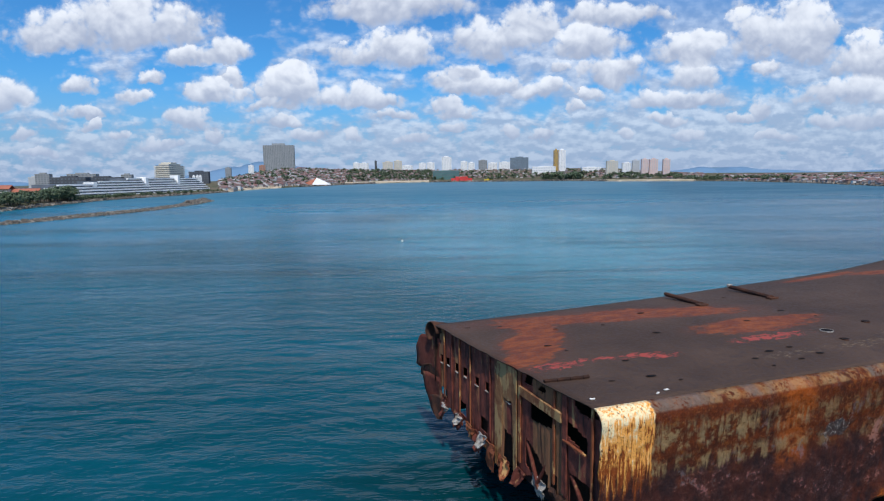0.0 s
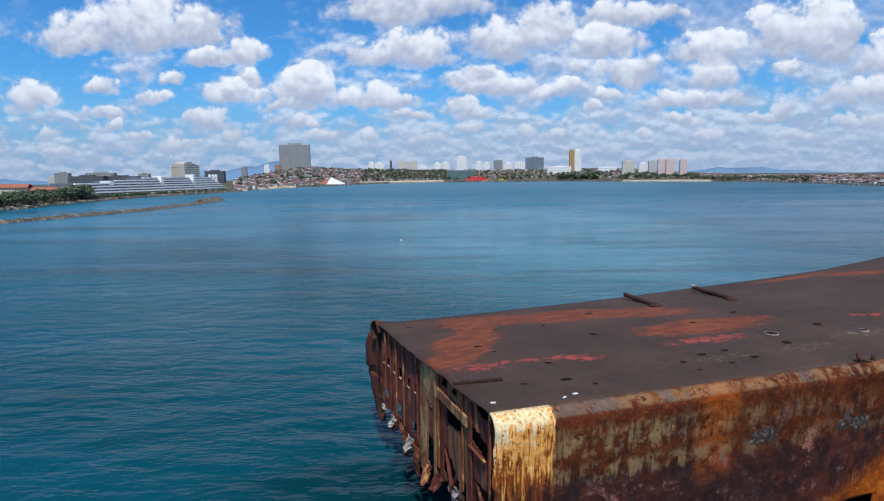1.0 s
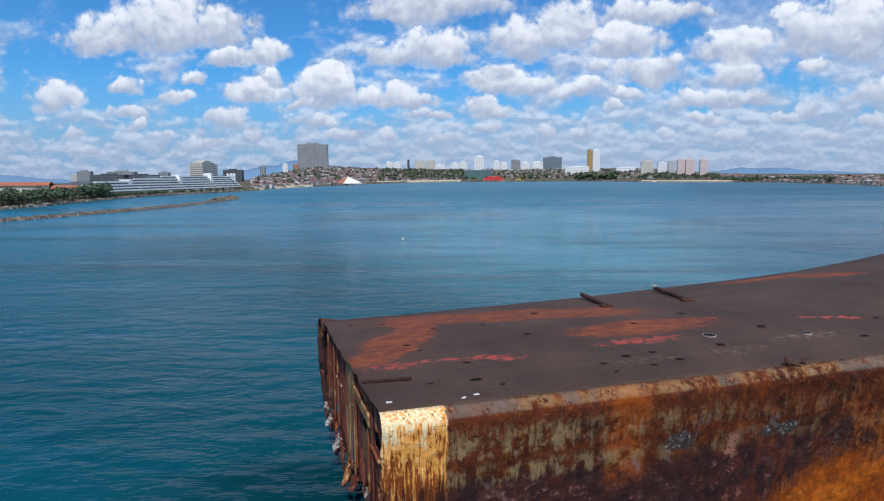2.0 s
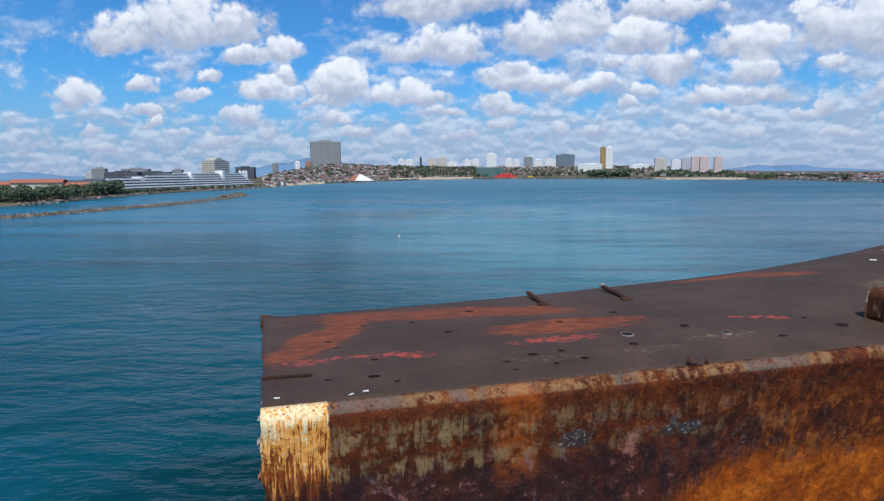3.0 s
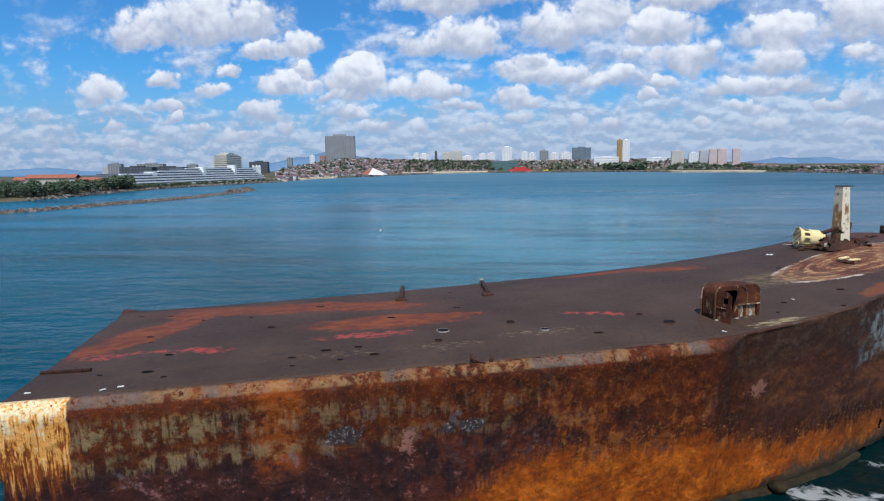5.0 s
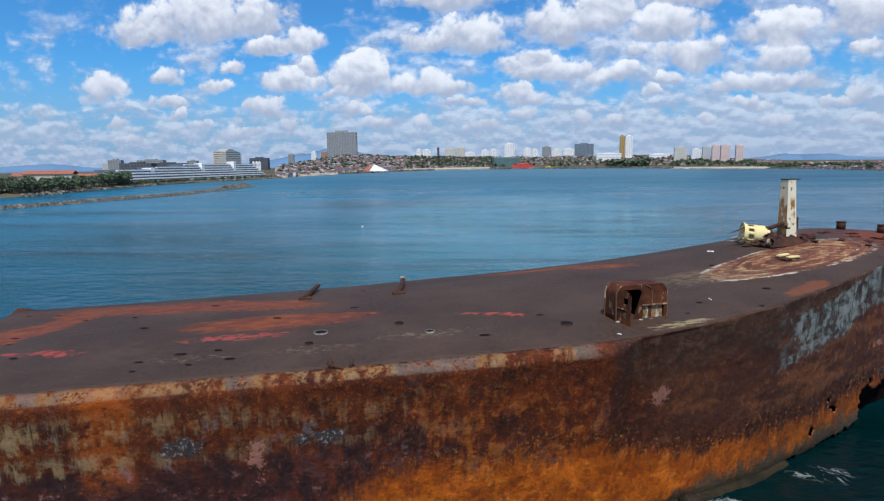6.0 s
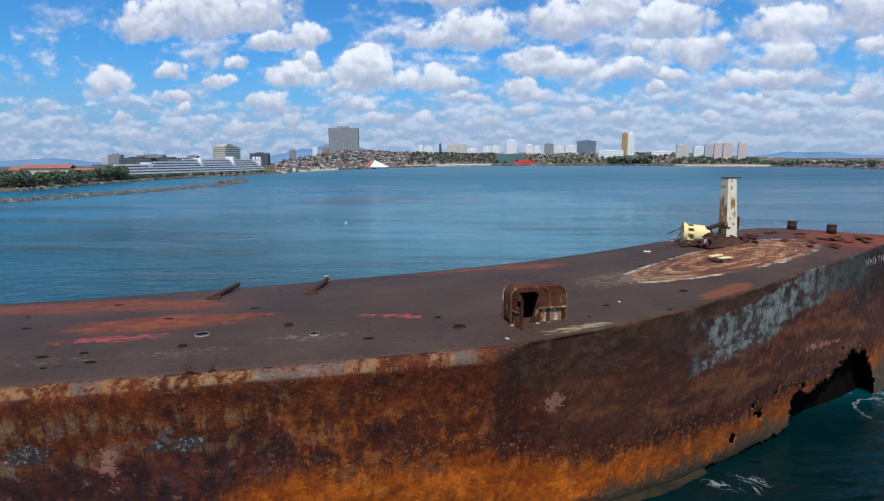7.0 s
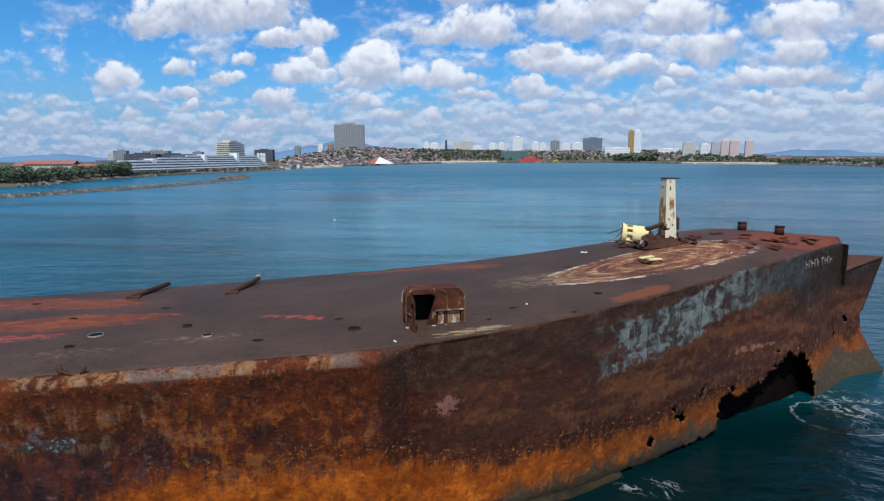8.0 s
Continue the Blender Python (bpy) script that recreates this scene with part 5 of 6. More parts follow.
def build_post():
    p = thing("mast_stump", "tall tapered steel mast stump with flaking cream paint", "mast stump", on_deck(49.5, 14.6, -0.05, 4))
    high = 15.05 - deck_z(49.5, 14.6)
    bm = bmesh.new()
    rows = []
    for z in np.linspace(0, high, 34):
        a = 0.46 - 0.13 * z / high
        b = 0.42 - 0.10 * z / high
        o = -0.2 * z / high
        rows.append([(x + o, -b, z) for x in np.linspace(-a, a, 9)[:-1]] + [(a + o, y, z) for y in np.linspace(-b, b, 5)[:-1]] + [(x + o, b, z) for x in np.linspace(a, -a, 5)[:-1]] + [(-a + o, y, z) for y in np.linspace(b, -b, 5)[:-1]])
    sheet(bm, rows, True)
    gone = []
    for f in bm.faces:
        c = f.calc_center_median()
        n = noise.noise(c * 2.3) + 0.4 * noise.noise(c * 5.1)
        if n > 0.14 + 0.26 * min(c.z, 3.0) or (c.z > 1.0 and noise.noise(c * Vector((3.0, 3.0, 2.0)).length * 0.8 + Vector((3, 1, 8))) > 0.62) or (c.x < -0.2 and c.z > 3.6 and n > 0.42):
            gone.append(f)
    bmesh.ops.delete(bm, geom=gone, context="FACES")
    for f in bm.faces:
        f.material_index = 1 if f.calc_center_median().x < -0.30 and abs(f.normal.x) > 0.7 else 0
    bmesh.ops.recalc_face_normals(bm, faces=bm.faces)
    ob = part("column", bm, (POST, POSTR), p)
    mod = ob.modifiers.new("thickness", "SOLIDIFY")
    mod.thickness = 0.03
    bm = bmesh.new()
    box(bm, -0.56, 0.48, -0.36, 0.36, high - 0.02, high + 0.04, 0.01)
    part("cap_plate", bm, SCRAP, p, "thin dark overhanging cap plate")
    bm = bmesh.new()
    box(bm, 0.48, 0.78, -0.2, 0.4, 0.9, 1.75, 0.04)
    part("bracket", bm, SCRAP, p, "dark box bracket")
    for k in range(5):
        bm = bmesh.new()
        box(bm, -0.85 + 0.1 * k, 0.85 - 0.1 * k, -0.03, 0.03, 0, 0.7 - 0.08 * k, 0.01, pose(0, 0, 0, 0, 0, 36 * k))
        part("foot_bracket", bm, SCRAP, p, "torn rusty web round the foot")
    # the pipe that leans from the stump to the fallen drum
    bm = bmesh.new()
    tube(bm, (-0.4, -0.1, 1.35), (-2.0, 0.5, 0.75), 0.14, 9)
    part("stay", bm, SCRAP, p, "dark leaning pipe")


def build_drum():
    d = thing("fallen_drum", "yellow-cream steel drum lying torn open on the deck", "drum", on_deck(47.4, 15.3, -0.02, -24) @ pose(0, 0, 0, 0, 5, 0) @ Matrix.Scale(0.92, 4))
    bm = bmesh.new()
    rows = []
    for x in np.linspace(-0.95, 1.35, 24):
        rad = 0.72 + 0.10 * max(0, -x - 0.6) / 0.35
        rows.append([(x + 0.04 * noise.noise(Vector((a, x, 2))), rad * math.cos(a), 0.74 + rad * math.sin(a)) for a in np.linspace(0, 2 * math.pi, 37)[:-1]])
    sheet(bm, rows, True)
    gone = []
    for f in bm.faces:
        c = f.calc_center_median()
        a = math.degrees(math.atan2(c.z - 0.74, c.y)) % 360
        window = -0.62 < c.x < -0.22 and any(abs(a - q) < 13 for q in (105, 150, 195, 240))
        torn = c.x > 0.75 + 0.55 * noise.noise(Vector((a * 0.03, 0, 5)))
        if window or torn:
            gone.append(f)
        elif c.x > 0.62 + 0.5 * noise.noise(Vector((a * 0.03, 0, 5))):
            f.material_index = 1
    bmesh.ops.delete(bm, geom=gone, context="FACES")
    ob = part("shell", bm, (DRUM, SCRAP), d, "", True)
    mod = ob.modifiers.new("thickness", "SOLIDIFY")
    mod.thickness = 0.03
    for x, o in ((-0.95, 0.86), (-0.12, 0.75)):
        bm = bmesh.new()
        rows = []
        for k, q in ((-0.04, o - 0.06), (-0.04, o), (0.04, o), (0.04, o - 0.06)):
            rows.append([(x + k, q * math.cos(a), 0.74 + q * math.sin(a)) for a in np.linspace(0, 2 * math.pi, 37)[:-1]])
        sheet(bm, rows + rows[:1], True)
        part("hoop", bm, DRUM, d)
    random.seed(8)
    for k in range(11):
        bm = bmesh.new()
        a = math.radians(120 + 18 * k)
        tip = (-1.35 - random.random() * 0.75, 0.9 * math.cos(a + 0.3), max(0.06, 0.42 + 0.6 * math.sin(a + 0.3)))
        tube(bm, (-0.95, 0.8 * math.cos(a), 0.74 + 0.8 * math.sin(a)), tip, 0.03, 5)
        part("frayed_rod", bm, RIM if k % 3 == 0 else SCRAP, d)
    # torn brown sheet at the open end
    bm = bmesh.new()
    sheet(bm, [[(0.75 + 0.9 * u + 0.1 * noise.noise(Vector((u * 4, v * 4, 1))), -0.75 + 1.3 * v, 0.15 + (1.25 - 0.75 * u) * math.sin(0.4 + 2.3 * v) + 0.15 * noise.noise(Vector((u * 5, v * 5, 6)))) for u in np.linspace(0, 1, 8)] for v in np.linspace(0, 1, 8)])
    ob = part("torn_sheet", bm, SCRAP, d, "dark rusted sheet torn from the end")
    mod = ob.modifiers.new("thickness", "SOLIDIFY")
    mod.thickness = 0.03
    # heap of rust flakes and plates round the foot of the stump
    b = thing("scrap_heap", "dark brown heap of rusted flakes and scrap round the mast foot", "scrap heap", on_deck(48.8, 14.2, -0.04, 10))
    bm = bmesh.new()
    rows = []
    for u in np.linspace(-1, 1, 41):
        row = []
        for v in np.linspace(-1, 1, 23):
            k = max(0.0, 1 - u * u - v * v)
            row.append((2.3 * u, 1.15 * v, k ** 0.8 * (0.55 + 0.4 * noise.fractal(Vector((u * 5, v * 3, 1)), 0.7, 2, 4)) - 0.03))
        rows.append(row)
    sheet(bm, rows)
    part("mound", bm, SCRAP, b)
    random.seed(31)
    for k in range(26):
        bm = bmesh.new()
        u, v = random.uniform(-2.3, 2.3), random.uniform(-0.9, 0.8)
        q = random.uniform(0.1, 0.3)
        box(bm, -q, q, -q * 0.5, q * 0.5, -0.02, 0.02, 0.005, pose(u, v, 0.22 + random.uniform(0, 0.2), random.uniform(-50, 50), random.uniform(-50, 50), random.uniform(0, 180)))
        part("flake", bm, RIM if k % 6 == 0 else (SCRAP if k % 2 else INSIDE), b)


def build_bollard(s, w):
    b = thing("bollard", "short dark rusty mooring bollard on the bow deck", "bollard", on_deck(s, w, -0.02), group="bow bollards")
    bm = bmesh.new()
    tube(bm, (0, 0, 0), (0, 0, 0.62), 0.33, 16)
    part("drum", bm, SCRAP, b, "", True)
    bm = bmesh.new()
    tube(bm, (0, 0, 0.6), (0, 0, 0.68), 0.36, 16)
    part("cap", bm, SCRAP, b)
    return b


def build_rod(name, label, pts, r, block):
    p = thing(name, label, "pipe", SHIP)
    bm = bmesh.new()
    for a, c in zip(pts, pts[1:]):
        tube(bm, a, c, r, 9)
        bmesh.ops.create_icosphere(bm, subdivisions=1, radius=r * 1.05, matrix=Matrix.Translation(c))
    part("pipe", bm, SCRAP, p)
    a = pts[0]
    bm = bmesh.new()
    box(bm, a[0] - 0.35, a[0] + 0.35, a[1] - 0.22, a[1] + 0.22, a[2] - 0.22, a[2] + 0.06, 0.03)
    part("foot", bm, SCRAP, p)
    if block:
        c = pts[-1]
        bm = bmesh.new()
        box(bm, c[0] - 0.16, c[0] + 0.16, c[1] - 0.13, c[1] + 0.13, c[2] - 0.02, c[2] + 0.2, 0.03)
        part("end_block", bm, RIM, p, "pale block at the end")


def build_manhole(s, w, r, pale):
    h = thing("manhole", "open round manhole with a " + ("pale" if pale else "rusty") + " rim in the deck", "manhole", on_deck(s, w, 0.0), group="deck manholes")
    bm = bmesh.new()
    rows = []
    for rad, z in ((r, 0.03), (r, 0.055), (r * 1.07, 0.055), (r * 1.10, -0.05)):
        rows.append([(rad * math.cos(a), rad * math.sin(a), z) for a in np.linspace(0, 2 * math.pi, 25)[:-1]])
    sheet(bm, rows, True)
    part("rim", bm, RIM if pale else SCRAP, h)
    # near-black disc on the uncut deck, painting the shade of an open hole
    bm = bmesh.new()
    bmesh.ops.create_circle(bm, cap_ends=True, segments=24, radius=r * 1.02, matrix=Matrix.Translation((0, 0, 0.045)))
    part("painted_opening", bm, BLACK, h)


build_hatch()
build_post()
build_drum()
build_bollard(59.0, 19.4)
build_bollard(60.3, 16.9)
build_rod("bent_pipe", "bent rusty pipe lying across the deck edge", [(s, w, deck_z(s, w) + h) for s, w, h in ((15.8, 12.3, 0.08), (16.1, 14.2, 0.16), (16.5, 16.6, 0.30))], 0.15, False)
build_rod("bent_pipe", "rusty pipe on the deck with a pale end block", [(s, w, deck_z(s, w) + h) for s, w, h in ((21.1, 11.8, 0.08), (21.6, 14.0, 0.14), (22.0, 16.4, 0.28))], 0.14, True)
build_manhole(16.7, 4.4, 0.29, True)
build_manhole(20.25, 4.95, 0.19, False)
build_manhole(21.4, 3.35, 0.20, True)
build_manhole(27.55, 2.68, 0.26, False)
build_manhole(16.2, 3.0, 0.16, False)


def build_slot(s, w, k):
    """A small rusted-through slot with a lifted lip."""
    big = (0.62, 0.95, 0.75, 1.1, 0.5)[k % 5]
    h = thing("rust_hole", "small dark rusted-through slot in the deck plate", "hole", on_deck(s, w, 0.0, -18 + 5 * (k % 5)) @ Matrix.Diagonal((big, big, 1, 1)), group="rust holes")
    # the slot's inner shade is a near-black patch just above the plate
    bm = bmesh.new()
    n = 11
    ring = [bm.verts.new(((0.22 + 0.09 * noise.noise(Vector((i, k, 0)))) * math.cos(2 * math.pi * i / n), (0.095 + 0.06 * noise.noise(Vector((i, k, 4)))) * math.sin(2 * math.pi * i / n), 0.03)) for i in range(n)]
    bm.faces.new(ring)
    part("painted_opening", bm, BLACK, h)
    bm = bmesh.new()
    sheet(bm, [[(0.26 * math.cos(a), 0.13 * math.sin(a), 0.0) for a in np.linspace(0.5, 2.6, 7)], [(0.24 * math.cos(a), 0.12 * math.sin(a), 0.034) for a in np.linspace(0.5, 2.6, 7)]])
    ob = part("lip", bm, SCRAP, h)
    mod = ob.modifiers.new("thickness", "SOLIDIFY")
    mod.thickness = 0.015


for k, (s, w) in enumerate(((4.7, 11.4), (2.7, 8.6), (4.5, 4.5), (4.2, 2.3), (5.0, 1.45), (2.4, 2.5), (8.6, 7.55), (9.8, 2.3), (11.2, 2.85), (9.85, 1.35), (11.75, 1.6), (14.6, 7.5), (16.2, 3.15), (11.0, 12.1), (3.05, 7.3),
                            (2.4, 14.0), (0.6, 14.8), (12.6, 3.0), (18.4, 8.7), (19.0, 6.9), (19.2, 14.0), (13.2, 1.9), (35.0, 3.8), (39.9, 5.1), (33.5, 2.5), (37.6, 2.7), (40.6, 10.5), (26.9, 4.3), (23.6, 2.2), (7.3, 10.6))):
    build_slot(s, w, k)


def build_chip(s, w, k, mat, label, big=1.0):
    """A bent scrap of plate lying on the deck."""
    h = thing("scrap_plate", label, "scrap", on_deck(s, w, 0.02, 37 * k), group="deck scraps")
    bm = bmesh.new()
    sheet(bm, [[((u - 0.5) * 0.5 * big + 0.05 * noise.noise(Vector((u * 3, v * 3, k))), (v - 0.5) * 0.2 * big, 0.02 + 0.10 * big * abs(noise.noise(Vector((u * 2, v * 2, k + 5))))) for u in np.linspace(0, 1, 5)] for v in np.linspace(0, 1, 4)])
    ob = part("plate", bm, mat, h)
    mod = ob.modifiers.new("thickness", "SOLIDIFY")
    mod.thickness = 0.03


for k, (s, w) in enumerate(((3.7, 0.75), (3.15, 0.55), (35.8, 4.1), (29.1, 0.75), (43.4, 14.6), (0.5, 1.0), (52.0, 11.2))):
    build_chip(s, w, k, WHITE, "small white flake of scrap lying on the deck", 0.42 if k != 4 else 0.9)
for k, (s, w) in enumerate(((46.4, 14.4), (48.6, 13.4), (50.9, 13.6), (51.6, 15.0), (56.0, 12.6), (58.3, 14.4), (55.0, 17.0), (60.8, 15.0), (45.2, 10.0))):
    build_chip(s, w, k + 9, SCRAP, "bent rusty scrap of plate on the foredeck", 2.2)
for k, (s, w) in enumerate(((54.2, 12.4), (55.4, 13.5), (56.8, 13.2), (57.5, 14.6), (58.9, 14.0), (59.6, 15.6), (60.6, 14.3), (61.4, 15.2), (55.9, 15.1), (57.0, 16.4), (53.4, 13.8), (52.6, 16.0))):
    build_chip(s, w, k + 30, LIP if k % 3 else INSIDE, "dark red flake of plate curling off the bow deck", 1.5 + 0.35 * (k % 4))


def build_plank(s, w, turn, long):
    h = thing("plank", "short cream board lying on the worn oval", "plank", on_deck(s, w, 0.03, turn), group="foredeck boards")
    bm = bmesh.new()
    box(bm, -long / 2, long / 2, -0.14, 0.14, 0.05, 0.15, 0.015)
    part("board", bm, DRUM, h)
    for x in (-long * 0.35, long * 0.35):
        bm = bmesh.new()
        box(bm, x - 0.05, x + 0.05, -0.2, 0.2, -0.03, 0.05, 0.01)
        part("batten", bm, SCRAP, h)


build_plank(45.7, 10.6, 24, 1.2)
build_plank(45.9, 10.0, 8, 0.9)


def build_ledge():
    """The weedy crust that has grown out along the foot of the hull, and a boulder on it."""
    bm = bmesh.new()
    rows = []
    for s in np.arange(18.8, 41.4, 0.4):
        k = min(1, 0.25 + (s - 18.8) / 4) * min(1, (41.8 - s) / 1.2)
        base = side_w(s, 0.3)
        row = []
        for i, (o, z) in enumerate(((0.6, 0.5), (0.3, 0.36), (0.02, 0.24), (-0.3, 0.06), (-0.5, -0.5), (-0.55, -1.4))):
            j = 0.22 * noise.fractal(Vector((s * 0.6, i * 0.8, 3)), 0.8, 2, 4)
            row.append((s + 0.1 * j, base + (o + j) * (0.25 + 0.75 * k), z * k + 0.4 * j * (z > 0)))
        rows.append(row)
    sheet(bm, rows)
    part("crust_ledge", bm, CRUST, wreck, "brown-green crusted ledge along the waterline", True)
    b = thing("boulder", "rounded brown boulder lodged at the foot of the hull", "boulder", SHIP @ pose(33.6, side_w(33.6, 0.3) - 0.35, 0.3, 0, 0, 10))
    bm = bmesh.new()
    bmesh.ops.create_icosphere(bm, subdivisions=3, radius=0.4)
    for v in bm.verts:
        v.co = v.co * (1 + 0.18 * noise.noise(v.co * 2.2))
        v.co.x *= 1.25
        v.co.z *= 0.8
    part("stone", bm, CRUST, b, "", True)


build_ledge()

# ---- the far shore ----
# hill, foliage, roof and grey facade colours have the distance haze mixed in
LAND = plain_material("scrub_ground", (0.060, 0.075, 0.030), (0.16, 0.125, 0.085), 0.02)
SAND = plain_material("beach_sand", (0.50, 0.40, 0.27), (0.62, 0.53, 0.40), 0.03)
HILL = plain_material("hazy_hill", (0.14, 0.25, 0.385), (0.155, 0.27, 0.41), 0.004)
LEAF = mixed_material("shore_foliage", [(0.075, 0.112, 0.060), (0.098, 0.138, 0.072), (0.12, 0.155, 0.085), (0.082, 0.116, 0.074)])
TRUNK = plain_material("trunk_bark", (0.07, 0.05, 0.035), (0.12, 0.09, 0.06), 1.0)
HWALL = mixed_material("house_walls", [(0.36, 0.31, 0.28), (0.50, 0.47, 0.44), (0.27, 0.20, 0.17), (0.66, 0.65, 0.63), (0.26, 0.23, 0.22), (0.38, 0.29, 0.23)])
HROOF = mixed_material("house_roofs", [(0.20, 0.105, 0.095), (0.15, 0.10, 0.095), (0.22, 0.14, 0.125), (0.15, 0.135, 0.135), (0.36, 0.35, 0.35), (0.17, 0.09, 0.085)])
GREYT = plain_material("grey_facade", (0.27, 0.285, 0.29), (0.34, 0.35, 0.355), 0.05)
GREYW = plain_material("pale_grey_facade", (0.45, 0.46, 0.47), (0.56, 0.57, 0.57), 0.05)
WHITET = plain_material("white_facade", (0.82, 0.82, 0.81), (0.88, 0.88, 0.87), 0.05)
BEIGET = plain_material("beige_facade", (0.56, 0.51, 0.42), (0.66, 0.62, 0.53), 0.05)
PINKT = plain_material("pink_facade", (0.66, 0.47, 0.42), (0.76, 0.60, 0.55), 0.05)
YELLOWT = plain_material("ochre_facade", (0.44, 0.27, 0.07), (0.52, 0.34, 0.11), 0.05)
ORANGET = plain_material("orange_facade", (0.40, 0.20, 0.13), (0.48, 0.26, 0.18), 0.05)
DARKT = plain_material("dark_facade", (0.065, 0.075, 0.09), (0.10, 0.11, 0.125), 0.05)
GLASST = plain_material("blue_grey_facade", (0.14, 0.19, 0.23), (0.20, 0.25, 0.30), 0.05, 0.5)
TEALT = plain_material("teal_facade", (0.07, 0.16, 0.16), (0.12, 0.21, 0.20), 0.05)
PANE = plain_material("far_window_glass", (0.10, 0.12, 0.14), (0.17, 0.19, 0.22), 0.1, 0.2)
APANE = plain_material("pale_window_glass", (0.40, 0.43, 0.46), (0.50, 0.53, 0.55), 0.1, 0.3)
ROOFRED = plain_material("orange_tiles", (0.34, 0.12, 0.075), (0.43, 0.17, 0.11), 0.2)
CANVAS = plain_material("white_canvas", (0.74, 0.73, 0.71), (0.82, 0.81, 0.79), 0.1)
REDCLOTH = plain_material("red_canvas", (0.62, 0.05, 0.05), (0.72, 0.09, 0.08), 0.1)
YELLOWC = plain_material("yellow_canvas", (0.65, 0.48, 0.05), (0.72, 0.56, 0.1), 0.1)

# the waterline, by bearing from the mouth of the bay (degrees, metres)
COAST_B = [-60, -45, -37, -34.0, -28.8, -23.5, -19.7, -18.7, -12.1, -8.9, -3.0, 0.9, 6.3, 11.6, 16.8, 21.6, 26.2, 30.4, 34.4, 36.8, 45, 60]
COAST_R = [350, 375, 445, 520, 650, 770, 900, 1010, 1400, 1680, 2080, 2050, 2000, 1950, 1620, 1560, 1450, 1200, 980, 861, 800, 800]


def coast(b):
    return float(np.interp(b, COAST_B, COAST_R)) * (1 + 0.012 * noise.noise(Vector((b * 0.8, 0, 0))))


def ground_z(b, r):
    e = max(r - coast(b), 0.0)
    slope = float(np.interp(b, [-30, -22, -15, 14, 22, 30], [0.030, 0.035, 0.080, 0.080, 0.035, 0.030]))
    cap = float(np.interp(b, [-30, -20, -14, 14, 24, 32], [6, 14, 47, 47, 20, 17]))
    return min(1.3 + slope * e, cap) if e > 4 else -1.0 + 2.3 * e / 4


def shore(b, r):
    return (r * math.sin(radians(b)), r * math.cos(radians(b)), ground_z(b, r))


def bearing(x, y):
    return math.degrees(math.atan2(x, y)), math.hypot(x, y)


def build_land():
    bm = bmesh.new()
    rows = []
    for b in np.arange(-58, 58.1, 0.5):
        rows.append([shore(b, coast(b) + e) for e in (-3, 0, 4, 12, 40, 120, 250, 400, 600, 1000, 1900)])
    sheet(bm, rows)
    ob = mesh_object("ground", bm, LAND, None, "", True)
    bmesh_up(ob)
    tagged(ob, "low green and brown shore rising behind the bay", "shore", kind="structure")
    for b0, b1, deep, high in ((-20.0, -15.0, 26, 4.0), (-11.0, -1.0, 60, 7.0), (15.0, 23.5, 44, 4.6), (33.0, 34.6, 14, 2.0)):
        bm = bmesh.new()
        sheet(bm, [[(*shore(b, coast(b) + e)[:2], z) for e, z in ((-2, 0.02), (deep * 0.5, high * 0.7), (deep, high), (deep + 6, 0.5))] for b in np.arange(b0, b1, 0.25)])
        ob = mesh_object("beach", bm, SAND, None, "", True)
        bmesh_up(ob)
        tagged(ob, "strip of pale beach sand along the water", "beach", kind="structure")
    # ridges far inland
    for i, (x0, x1, peak, high, foot) in enumerate(((-2050, -820, -1330, 182, 40), (1600, 2700, 2010, 82, 12), (2500, 3400, 2900, 40, 0), (-3500, -2700, -3150, 62, 5), (900, 2000, 1450, 62, 12))):
        bm = bmesh.new()
        rows = []
        for x in np.linspace(x0, x1, 60):
            k = max(0.0, 1 - abs((x - peak) / ((peak - x0) if x < peak else (x1 - peak))))
            h = foot + (high - foot) * (k ** 0.85) * (0.86 + 0.28 * noise.fractal(Vector((x * 0.004, i, 0)), 0.9, 2, 4))
            d = 1.0 if abs(x) < 2100 else math.sqrt(max(4850 ** 2 - x * x, 1)) / 4600
            rows.append([(x * 0.97, 4250 * d, -2), (x, 4500 * d, h * 0.7), (x, 4600 * d, h), (x * 1.02, 4700 * d, -2)])
        sheet(bm, rows)
        ob = mesh_object("backdrop", bm, HILL, None, "", True)
        tagged(ob, "hazy blue hills beyond the city", "hills", kind="structure")


def clear_of(x, y, taken):
    return all((x - a) ** 2 + (y - c) ** 2 > r * r for a, c, r in taken)


def add_house(walls, roofs, x, y, z, w, d, h, turn):
    m = pose(x, y, z, 0, 0, turn)
    box(walls, -w / 2, w / 2, -d / 2, d / 2, -3, h, 0, m)
    e, rise = 0.5, d * 0.28
    low = [(-w / 2 - e, -d / 2 - e, h), (w / 2 + e, -d / 2 - e, h), (w / 2 + e, d / 2 + e, h), (-w / 2 - e, d / 2 + e, h)]
    top = [(-w / 2 + d * 0.3, 0, h + rise), (w / 2 - d * 0.3, 0, h + rise)]
    a, b, c, f = [roofs.verts.new(m @ Vector(p)) for p in low]
    t0, t1 = [roofs.verts.new(m @ Vector(p)) for p in top]
    for q in ((a, b, t1, t0), (c, f, t0, t1), (b, c, t1), (f, a, t0), (f, c, b, a)):
        roofs.faces.new(q)


